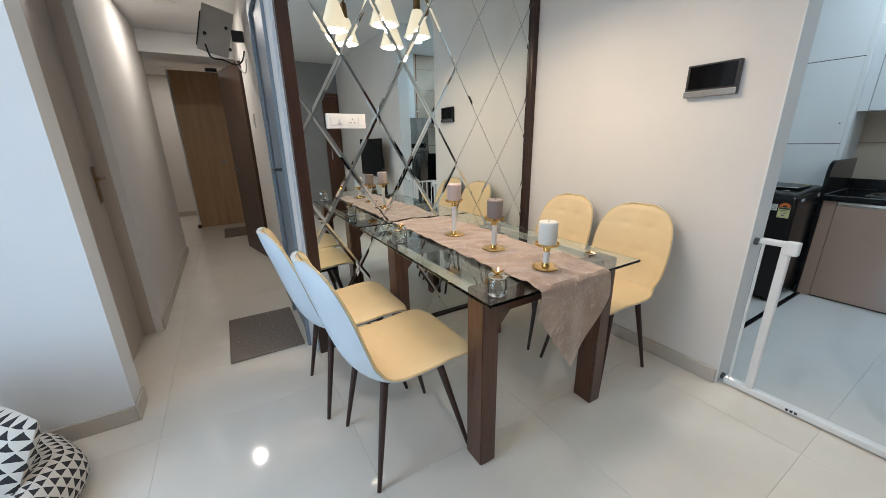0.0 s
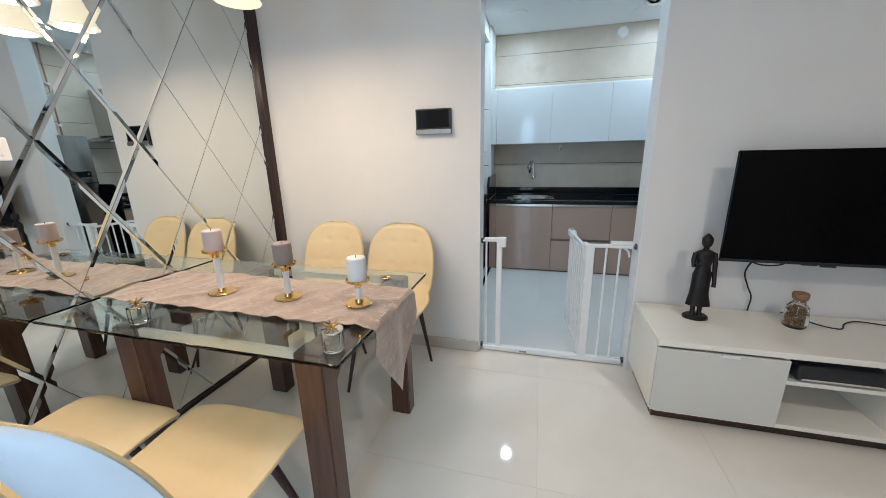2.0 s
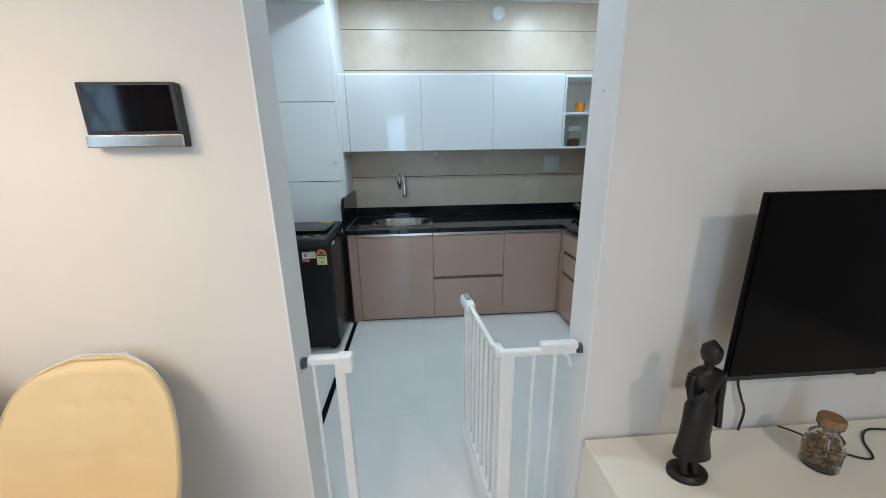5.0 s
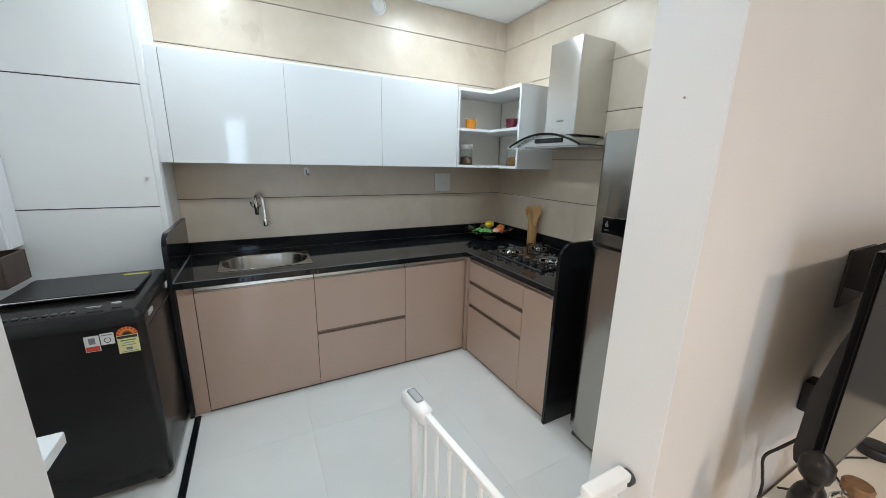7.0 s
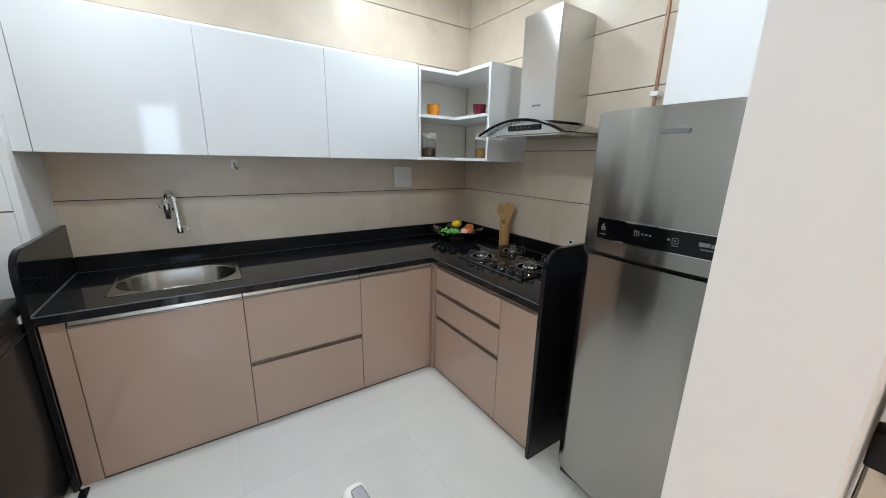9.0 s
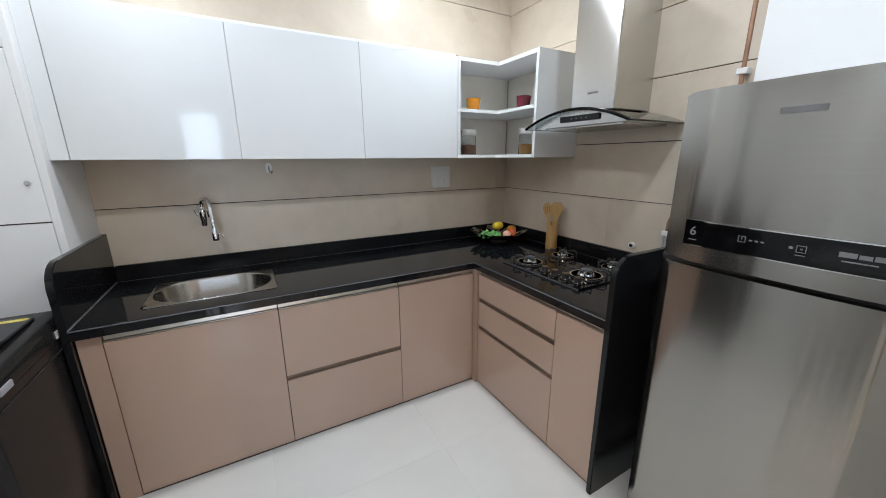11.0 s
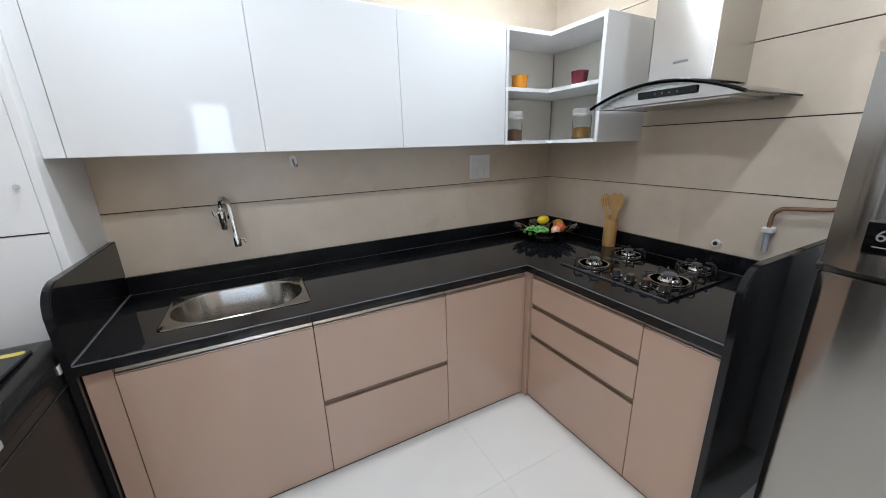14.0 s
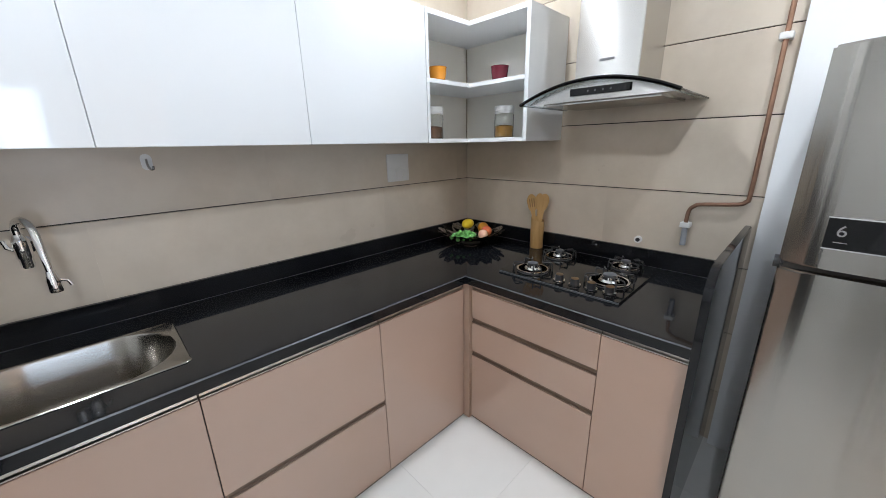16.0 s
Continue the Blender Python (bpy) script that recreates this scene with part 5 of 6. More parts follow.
leaf("hinge_cap", boxed(-0.012, 0.035, -0.016, 0.016, 0.765, 0.80, 0.008, 3), M["gate"], smooth=True)
leaf("hinge_cap", boxed(-0.012, 0.035, -0.016, 0.016, 0.045, 0.075, 0.006, 3), M["gate"], smooth=True)

# ---- TV wall ----
con = empty("tv_console", 0, 0, 0, 0, "low cream laminate TV console with open middle shelves", "tv console")
X0, X1, YF = 2.392, 4.05, -0.470
part("top", boxed(X0, X1, YF - 0.004, -0.010, 0.437, 0.466, 0.003, 2), M["console"], con)
part("side", boxed(X0, X0 + 0.018, YF + 0.018, -0.002, 0.075, 0.4365), M["console"], con)
part("side", boxed(X1 - 0.018, X1, YF + 0.018, -0.002, 0.075, 0.4365), M["console"], con)
part("divider", boxed(2.905, 2.923, YF + 0.018, -0.02, 0.0965, 0.4365), M["console"], con)
part("divider", boxed(3.358, 3.376, YF + 0.018, -0.02, 0.0965, 0.4365), M["console"], con)
part("bottom", boxed(X0 + 0.0185, X1 - 0.0185, YF + 0.001, -0.002, 0.075, 0.096), M["console"], con)
part("back", boxed(X0 + 0.0185, X1 - 0.0185, -0.019, -0.003, 0.0965, 0.4365), M["console"], con)
part("middle_shelf", boxed(2.9235, 3.3575, YF + 0.03, -0.0195, 0.290, 0.310), M["console"], con)
for x0, x1, tx in ((X0 + 0.002, 2.921, 2.69), (3.360, X1 - 0.002, 3.70)):
    dr_ = part("drawer_front", boxed(x0, x1, YF, YF + 0.0175, 0.078, 0.424, 0.002, 1), M["console_front"], con, "pale grey gloss front")
    part("handle", boxed(tx - 0.035, tx + 0.035, YF - 0.012, YF - 0.0002, 0.412, 0.424, 0.002, 1), M["white_plastic"], dr_)
part("plinth", boxed(X0 + 0.03, X1 - 0.03, YF + 0.06, -0.02, 0.0, 0.0745), M["door_dark"], con, "brown wooden plinth")

tv = empty("television", 0, 0, 0, 0, "wide black flat-screen television on the wall", "television")
TL, TR, TLO, THI = 2.716, 3.634, 0.783, 1.331
part("screen", boxed(TL + 0.008, TR - 0.008, -0.1552, -0.1522, TLO + 0.016, THI - 0.008), M["tv_screen"], tv, "dark reflective screen")
part("bezel", boxed(TL, TR, -0.152, -0.138, TLO, THI, 0.004, 2), M["tv_screen"], tv)
part("bottom_edge", boxed(TL + 0.003, TR - 0.003, -0.1548, -0.1523, TLO + 0.0015, TLO + 0.0155), M["black_plastic"], tv)
# the rear case swells towards the bottom
part("rear_housing", prism([(-0.1375, TLO + 0.012), (-0.105, TLO + 0.016), (-0.098, TLO + 0.05), (-0.100, TLO + 0.20), (-0.120, TLO + 0.33), (-0.1375, TLO + 0.42)], "x", TL + 0.05, TR - 0.05, 0.003), M["black_plastic"], tv)
part("sensor", boxed(3.14, 3.20, -0.152, -0.141, TLO - 0.008, TLO - 0.0005), M["black_plastic"], tv)
part("wall_bracket", boxed(3.19, 3.40, -0.010, -0.001, 1.08, 1.26, 0.003, 1), M["dark_grey_side"], tv, "black steel wall plate")
for bx in (3.18, 3.40):
    arm_ = part("bracket_arm", prism([(-0.1378, 1.14), (-0.1378, 1.315), (-0.085, 1.310), (-0.0105, 1.255), (-0.0105, 1.15)], "x", bx, bx + 0.014, 0.002), M["black_plastic"], tv, "black steel mounting arm")
    for zz in (1.19, 1.265):
        part("bolt", tube([(bx - 0.004, -0.085, zz), (bx - 0.0003, -0.085, zz)], 0.005, 10), M["steel"], arm_, smooth=True)
pa = empty("power_adaptor", 3.16, -0.001, 0.80, 0, "black power adaptor plugged in behind the television", "power adaptor")
part("case", boxed(-0.035, 0.035, -0.048, 0.0, -0.05, 0.05, 0.006, 2), M["black_plastic"], pa, smooth=True)

cb = tagged(part("tv_cable", tube(curve_points([(2.92, -0.09, 0.81), (2.90, -0.05, 0.74), (2.905, -0.02, 0.68), (2.93, -0.02, 0.61), (2.955, -0.02, 0.55), (2.95, -0.02, 0.47)], 6), 0.004, 8), M["rubber"], smooth=True), "thin black cable hanging below the television", "cable")
cb2 = tagged(part("tv_cable", tube(curve_points([(2.84, -0.11, 0.805), (2.91, -0.10, 0.762), (3.00, -0.10, 0.762), (3.06, -0.11, 0.805)], 6), 0.004, 8), M["rubber"], smooth=True), "thin black cable looped under the television", "cable")

sb = empty("set_top_box", 3.13, -0.31, 0.310, 0, "black set-top box on the console shelf", "set-top box")
part("case", boxed(-0.16, 0.17, -0.13, 0.10, 0.006, 0.082, 0.014, 3), M["black_plastic"], sb, smooth=True)
part("front_strip", boxed(-0.14, 0.15, -0.1315, -0.1302, 0.010, 0.020), M["chrome"], sb)
for sx in (-0.12, 0.13):
    part("foot", boxed(sx - 0.01, sx + 0.01, -0.10, 0.07, 0.0, 0.0065), M["rubber"], sb)


def statue(x, y, z):
    """A slim standing figure of blackened metal, plain shapes."""
    bm = bmesh.new()

    def ring(cz, rx, ry, ox=0.0, oy=0.0, n=20):
        return [bm.verts.new((ox + rx * math.cos(2 * math.pi * k / n), oy + ry * math.sin(2 * math.pi * k / n), cz)) for k in range(n)]

    def loft(rows):
        rr = [ring(*r) for r in rows]
        for a, c in zip(rr, rr[1:]):
            for k in range(len(a)):
                j = (k + 1) % len(a)
                bm.faces.new((a[k], a[j], c[j], c[k]))
        bm.faces.new(rr[0][::-1])
        bm.faces.new(rr[-1])
    loft([(0.0, 0.060, 0.045), (0.012, 0.060, 0.045), (0.020, 0.050, 0.036)])
    for s in (-1, 1):
        loft([(0.018, 0.013, 0.020, s * 0.017, -0.004), (0.035, 0.011, 0.012, s * 0.016), (0.10, 0.013, 0.013, s * 0.016)])
    loft([(0.075, 0.058, 0.034, 0.004), (0.085, 0.056, 0.033, 0.003), (0.14, 0.044, 0.031), (0.20, 0.042, 0.031), (0.245, 0.043, 0.032), (0.265, 0.036, 0.027), (0.29, 0.031, 0.024), (0.32, 0.037, 0.028), (0.345, 0.044, 0.028), (0.362, 0.047, 0.024), (0.372, 0.030, 0.019), (0.378, 0.014, 0.013), (0.395, 0.012, 0.012)])
    loft([(0.390, 0.012, 0.014), (0.402, 0.021, 0.024), (0.420, 0.025, 0.028), (0.438, 0.024, 0.027), (0.450, 0.015, 0.017), (0.456, 0.010, 0.010), (0.462, 0.004, 0.004)])
    tube([(-0.043, 0, 0.358), (-0.050, -0.004, 0.325), (-0.049, -0.014, 0.290), (-0.034, -0.030, 0.302), (-0.020, -0.033, 0.320)], 0.0125, 8, bm, taper=0.009)
    tube([(0.043, 0, 0.358), (0.051, 0.0, 0.310), (0.053, -0.002, 0.260), (0.058, -0.006, 0.205), (0.057, -0.010, 0.180)], 0.0125, 8, bm, taper=0.010)
    tube([(-0.020, 0, 0.268), (0.020, -0.024, 0.262), (0.045, -0.005, 0.258)], 0.005, 6, bm)
    ob = tagged(part("figurine", bm, M["bronze"], smooth=True), "blackened bronze standing figurine on an oval base", "figurine")
    ob.location = (x, y, z)


statue(2.645, -0.165, 0.466)

jar = empty("glass_jar", 3.080, -0.170, 0.466, 0, "glass jar of brown shells with a cork stopper", "jar")
jar.scale = (0.86, 0.86, 1.08)
part("glass", lathe([(0.0, 0.0), (0.050, 0.0), (0.054, 0.006), (0.056, 0.06), (0.050, 0.098), (0.030, 0.118), (0.028, 0.132), (0.036, 0.138), (0.033, 0.141), (0.025, 0.138), (0.025, 0.118), (0.046, 0.096), (0.052, 0.06), (0.050, 0.008), (0.0, 0.007)], 32), M["glass"], jar, smooth=True)
rng = random.Random(8)
sh = bmesh.new()
for k in range(330):
    a, r, z = rng.uniform(0, 6.28), 0.045 * math.sqrt(rng.random()), rng.uniform(0.014, 0.096)
    if z > 0.085:
        r *= 0.8
    sphere(sh, r * math.cos(a), r * math.sin(a), z, rng.uniform(0.006, 0.010), rng.uniform(0.005, 0.009), rng.uniform(0.004, 0.007), 7, 5)
part("shells", sh, M["pebble"], jar, "packed small brown shells", smooth=True)
part("stopper", lathe([(0.0, 0.125), (0.0245, 0.125), (0.0245, 0.140), (0.037, 0.143), (0.038, 0.160), (0.034, 0.166), (0.0, 0.167)], 24), M["cork"], jar, "cork stopper", smooth=True)
part("label", prism([(0.0575 * math.cos(radians(a)), 0.0575 * math.sin(radians(a))) for a in range(-75, -24, 10)] + [(0.0568 * math.cos(radians(a)), 0.0568 * math.sin(radians(a))) for a in range(-25, -76, -10)], "z", 0.020, 0.065), M["paper_white"], jar)

sp = empty("smart_speaker", 3.622, -0.115, 0.466, 0, "small round black smart speaker", "speaker")
part("fabric_band", lathe([(0.0, 0.001), (0.046, 0.001), (0.050, 0.008), (0.051, 0.028), (0.047, 0.036), (0.0, 0.037)], 32), M["black_plastic"], sp, smooth=True)
part("top_plate", lathe([(0.0, 0.0372), (0.043, 0.0372), (0.041, 0.0385), (0.0, 0.0388)], 32), M["screen"], sp)
tagged(part("speaker_cable", tube(curve_points([(3.56, -0.11, 0.471), (3.48, -0.07, 0.470), (3.40, -0.06, 0.4705), (3.33, -0.10, 0.470), (3.27, -0.17, 0.470), (3.20, -0.14, 0.470), (3.14, -0.05, 0.471), (3.10, -0.02, 0.475)], 6), 0.0033, 8), M["rubber"], smooth=True), "thin black cable lying on the console", "cable")

# ---- intercom ----
ic = empty("video_intercom", 1.166, -0.0005, 1.537, 0, "black video door intercom with a silver lower edge", "intercom")
part("case", boxed(-0.111, 0.111, -0.026, 0, -0.074, 0.074, 0.004, 2), M["black_plastic"], ic)
part("screen", boxed(-0.098, 0.098, -0.0285, -0.0262, -0.036, 0.066), M["screen"], ic)
part("silver_bar", boxed(-0.111, 0.111, -0.034, -0.0264, -0.074, -0.044, 0.003, 2), M["steel"], ic, "silver lower bar")

# ---- mirror panel ----
mir = empty("mirror_panel", MX, 0, 0, 0, "tall wall mirror with diamond grid and dark wooden frame", "mirror")
MY0, MY1, MZ0, MZ1 = -1.690, -0.052, 0.02, 2.62
part("frame_post", boxed(-0.012, 0.045, MY0 - 0.062, MY0, 0.0, CEIL - 0.002, 0.002, 1), M["mirror_frame"], mir, "dark wooden post")
part("frame_post", boxed(-0.012, 0.030, MY1, -0.0015, 0.0, CEIL - 0.002, 0.002, 1), M["mirror_frame"], mir, "dark wooden post")
part("frame_rail", boxed(-0.012, 0.030, MY0 + 0.0005, MY1 - 0.0005, MZ1, CEIL - 0.002, 0.002, 1), M["mirror_frame"], mir)
part("frame_rail", boxed(-0.012, 0.020, MY0 + 0.0005, MY1 - 0.0005, 0.0, MZ0, 0.002, 1), M["mirror_frame"], mir)
part("backing", boxed(-0.0118, -0.004, MY0 + 0.0005, MY1 - 0.0005, MZ0 + 0.0005, MZ1 - 0.0005), M["print_grey"], mir)


def clip_poly(poly, axis, limit, keep_above):
    out = []
    for i in range(len(poly)):
        a, c = poly[i], poly[(i + 1) % len(poly)]
        ia = (a[axis] >= limit) == keep_above
        ib = (c[axis] >= limit) == keep_above
        if ia:
            out.append(a)
        if ia != ib:
            t = (limit - a[axis]) / (c[axis] - a[axis])
            out.append((a[0] + t * (c[0] - a[0]), a[1] + t * (c[1] - a[1])))
    return out


DY, DZ, NY, NZ = 0.185, 0.305, -1.440, 1.735
for i in range(-4, 16):
    for j in range(-8, 6):
        if (i + j) % 2 == 0:
            continue
        cy, cz = NY + i * DY, NZ + j * DZ
        poly = [(cy - DY, cz), (cy, cz - DZ), (cy + DY, cz), (cy, cz + DZ)]
        for ax, lim, up in ((0, MY0 + 0.001, True), (0, MY1 - 0.001, False), (1, MZ0 + 0.001, True), (1, MZ1 - 0.001, False)):
            poly = clip_poly(poly, ax, lim, up)
            if len(poly) < 3:
                break
        if len(poly) < 3:
            continue
        poly = [p for k, p in enumerate(poly) if math.dist(p, poly[k - 1]) > 1e-4]
        area = abs(sum(poly[k - 1][0] * poly[k][1] - poly[k][0] * poly[k - 1][1] for k in range(len(poly)))) / 2
        if len(poly) < 3 or area < 0.0008:
            continue
        bm = bmesh.new()
        my = sum(p[0] for p in poly) / len(poly)
        mz = sum(p[1] for p in poly) / len(poly)
        peri = sum(math.dist(poly[k - 1], poly[k]) for k in range(len(poly)))
        f = min(0.45, 0.014 / (2 * area / peri))
        g = min(0.2, 0.0012 / (2 * area / peri))
        outer = [bm.verts.new((0.0019, y + (my - y) * g, z + (mz - z) * g)) for y, z in poly]
        inner = [bm.verts.new((0.0030, y + (my - y) * f, z + (mz - z) * f)) for y, z in poly]
        bm.faces.new(inner)
        for k in range(len(poly)):
            bm.faces.new((outer[k - 1], outer[k], inner[k], inner[k - 1]))
        bmesh.ops.recalc_face_normals(bm, faces=bm.faces)
        me = bpy.data.meshes.new("mirror_pane")
        bm.to_mesh(me)
        bm.free()
        me.materials.append(M["mirror"])
        ob = new("mirror_pane", me)
        ob.parent = mir

sw = empty("switch_plate", MX + 0.0045, -1.445, 1.395, 0, "white switch plate with dimmer and socket on the mirror", "switch plate")
part("plate", boxed(0.0, 0.012, -0.112, 0.112, -0.040, 0.040, 0.004, 2), M["white_plastic"], sw)
part("switch", boxed(0.0122, 0.017, -0.090, -0.055, -0.024, 0.024, 0.002, 1), M["white_plastic"], sw)
part("dimmer_knob", tube([(0.0122, -0.028, 0), (0.022, -0.028, 0)], 0.015, 18), M["white_plastic"], sw, smooth=True)
part("socket", boxed(0.0122, 0.0145, 0.008, 0.058, -0.024, 0.024, 0.001, 1), M["white_plastic"], sw)
for dy_, dz_ in ((0.033, 0.010), (0.022, -0.008), (0.044, -0.008)):
    part("socket_hole", tube([(0.0146, dy_, dz_), (0.0150, dy_, dz_)], 0.004, 10), M["print_black"], sw)
part("switch", boxed(0.0122, 0.017, 0.068, 0.092, -0.024, 0.024, 0.002, 1), M["white_plastic"], sw)

# ---- chandelier over the table ----
ch = empty("chandelier", 0.62, -0.97, 0.02, 46, "brass chandelier with five lit opal glass shades", "chandelier")
part("canopy", lathe([(0.0, CEIL - 0.05), (0.055, CEIL - 0.05), (0.06, CEIL - 0.022), (0.0, CEIL - 0.022)], 24), M["brass_old"], ch, smooth=True)
part("rod", tube([(0, 0, CEIL - 0.05), (0, 0, 2.33)], 0.008, 10), M["brass_old"], ch, smooth=True)
part("hub", lathe([(0.0, 2.27), (0.02, 2.275), (0.032, 2.30), (0.02, 2.33), (0.0, 2.335)], 20), M["brass_old"], ch, smooth=True)
for k in range(5):
    a = 2 * math.pi * k / 5
    c, s = math.cos(a), math.sin(a)
    R = 0.31
    part("arm", tube(curve_points([(0.02 * c, 0.02 * s, 2.30), (R * 0.5 * c, R * 0.5 * s, 2.315), (R * c, R * s, 2.295)], 5), 0.006, 8), M["brass_old"], ch, smooth=True)
    part("socket", lathe([(0.0, 2.165), (0.024, 2.165), (0.027, 2.185), (0.022, 2.27), (0.0, 2.296)], 18, R * c, R * s), M["brass_old"], ch, smooth=True)
    part("shade", lathe([(0.099, 2.0), (0.095, 2.002), (0.043, 2.152), (0.036, 2.170), (0.025, 2.172), (0.025, 2.166), (0.034, 2.163), (0.039, 2.150), (0.091, 2.004)], 28, R * c, R * s), M["shade"], ch, "glowing opal glass shade", smooth=True)
    part("bulb", lathe([(0.0, 2.035), (0.02, 2.043), (0.028, 2.07), (0.016, 2.13), (0.0, 2.16)], 16, R * c, R * s), M["lens_warm"], ch, smooth=True)
    w = Matrix.Rotation(radians(46), 3, "Z") @ Vector((R * c, R * s, 0))
    area_lamp("bulb_light", pose(0.62 + w.x, -0.97 + w.y, 2.016, 0, 0, 0), 0.16, 0.16, 5.2, WARM, "DISK")

# ---- dining table ----
TX0, TX1, TY0, TY1, TZ = -0.028, 1.275, -1.425, -0.590, 0.768
table = empty("dining_table", 0, 0, 0, 0, "glass-topped dining table on four square walnut legs", "dining table")
part("glass_top", boxed(TX0, TX1, TY0, TY1, TZ - 0.012, TZ, 0.003, 2), M["table_glass"], table, "greenish clear glass top")
for lx in (0.32, 1.092):
    for ly, s in ((-1.385, 1), (-0.705, -1)):
        b = prism([(ly, 0.0), (ly + 0.075, 0.0), (ly + 0.075, TZ - 0.013), (ly, TZ - 0.013)], "x", lx, lx + 0.10, 0.004)
        part("leg", b, M["walnut"], table)
        y_in = ly + 0.0755 if s > 0 else ly - 0.0005
        g_ = prism([(y_in, TZ - 0.10), (y_in, TZ - 0.165), (y_in + s * 0.06, TZ - 0.10)], "x", lx + 0.012, lx + 0.088)
        part("gusset", g_, M["walnut"], table)
    part("apron", boxed(lx + 0.010, lx + 0.090, -1.3095, -0.7055, TZ - 0.0995, TZ - 0.0135, 0.003, 1), M["walnut_h"], table)
for ly in (-1.365, -0.665):
    part("side_rail", boxed(0.4205, 1.0915, ly, ly + 0.02, TZ - 0.052, TZ - 0.020, 0.002, 1), M["console"], table, "thin pale metal rail")

# table runner with a hanging pointed end
RY0, RY1 = -1.205, -0.825
bm = bmesh.new()
uvn, vn = 130, 34
grid = []
rng = random.Random(2)
for i in range(uvn + 1):
    s = 1.70 * i / uvn
    row = []
    for j in range(vn + 1):
        v = j / vn
        y = RY0 + (RY1 - RY0) * v
        x = TX0 + 0.01 + s
        wob = 0.010 * max(0.0, 1 - 5 * abs(noise.noise(Vector((x * 6 - y * 3, y * 4, 3))))) * (0.5 + noise.noise(Vector((x * 3, y * 3, 9)))) + 0.006 * max(0.0, noise.noise(Vector((x * 17 - y * 9, y * 13, 7)))) ** 0.8 + 0.005 * (1 + noise.noise(Vector((x * 8, y * 11, 0)))) + 0.014 * max(0.0, noise.noise(Vector((x * 4.1 + y * 2, y * 6, 4)))) ** 1.3 + 0.009 * max(0.0, 1 - abs(x - 0.98 - (y + 1.0) * 0.4) / 0.05)
        flat = TX1 + 0.006 - (TX0 + 0.01)
        if s <= flat:
            p = (x, y + 0.010 * noise.noise(Vector((x * 4, 1.0, 2.0))) * (1 if v < 0.5 else 0.6), TZ + 0.0015 + wob)
        else:
            d = s - flat
            full = 0.375
            d = d / (1.70 - flat) * full
            half = (RY1 - RY0) / 2
            lim = max(0.0, 1 - max(0.0, d - 0.10) / (full - 0.10)) ** 0.85
            yy = (RY0 + RY1) / 2 + (v - 0.5) * 2 * half * lim
            k = min(1.0, d / 0.02)
            p = (TX1 + 0.006 + 0.012 * math.sin(k * math.pi / 2) + 0.010 * math.sin(yy * 28) * min(1, d / 0.1), yy, TZ + 0.004 + wob * (1 - k) - d)
        row.append(bm.verts.new(p))
    grid.append(row)
for a, c in zip(grid, grid[1:]):
    for j in range(vn):
        bm.faces.new((a[j], a[j + 1], c[j + 1], c[j]))
bmesh.ops.remove_doubles(bm, verts=bm.verts, dist=0.0002)
bmesh.ops.solidify(bm, geom=list(bm.faces), thickness=-0.0025)
tagged(part("table_runner", bm, M["runner"], smooth=True), "taupe crushed velvet runner with a pointed end hanging off the table", "table runner")


def candlestick(x, y, plate, candle_h, wax, label):
    c = empty("candlestick", x, y, TZ + 0.0115, 0, label, "candlestick", "candlesticks on the table")
    part("base", lathe([(0.0, 0.0), (0.054, 0.0), (0.055, 0.003), (0.052, 0.006), (0.018, 0.008), (0.014, 0.020), (0.0, 0.021)], 32), M["gold"], c, smooth=True)
    part("stem", lathe([(0.0, 0.020), (0.0125, 0.020), (0.0125, plate - 0.030), (0.0, plate - 0.029)], 20), M["white_plastic"], c, "white stem", smooth=True)
    part("collar", lathe([(0.0, plate - 0.031), (0.0145, plate - 0.031), (0.0145, plate - 0.010), (0.0, plate - 0.009)], 20), M["gold"], c, smooth=True)
    part("plate", lathe([(0.0, plate - 0.009), (0.040, plate - 0.008), (0.047, plate - 0.004), (0.048, plate + 0.004), (0.045, plate + 0.004), (0.043, plate - 0.002), (0.0, plate - 0.003)], 32), M["gold"], c, smooth=True)
    cd = part("candle", lathe([(0.0, plate - 0.002), (0.036, plate - 0.002), (0.037, plate + 0.004), (0.037, plate + candle_h - 0.004), (0.034, plate + candle_h), (0.006, plate + candle_h - 0.003), (0.0, plate + candle_h - 0.004)], 28), wax, c, "pillar candle", smooth=True)
    part("wick", tube([(0, 0, plate + candle_h - 0.005), (0.001, 0, plate + candle_h + 0.008)], 0.0012, 6), M["wick"], cd)


candlestick(0.478, -1.045, 0.190, 0.088, M["candle_pink"], "tall gold and white candlestick with a mauve candle")
candlestick(0.812, -1.035, 0.148, 0.088, M["candle_grey"], "gold and white candlestick with a grey candle")
candlestick(1.136, -1.028, 0.100, 0.090, M["candle_white"], "short gold and white candlestick with a white candle")


def shaker(x, y, z, label):
    t = empty("glass_pot", x, y, z, 15, label, "glass pot", "small glass pots on the table")
    part("glass", lathe([(0.0, 0.0005), (0.030, 0.0005), (0.033, 0.006), (0.034, 0.030), (0.032, 0.062), (0.028, 0.064), (0.029, 0.032), (0.027, 0.010), (0.0, 0.009)], 12), M["glass"], t)
    part("lid", lathe([(0.0, 0.0645), (0.033, 0.0645), (0.033, 0.070), (0.012, 0.073), (0.0, 0.074)], 16), M["chrome"], t)
    bm = bmesh.new()
    for k in range(6):
        a = k * math.pi / 3
        tube([(0.004 * math.cos(a), 0.004 * math.sin(a), 0.078), (0.024 * math.cos(a), 0.024 * math.sin(a), 0.088)], 0.0045, 6, bm, taper=0.002)
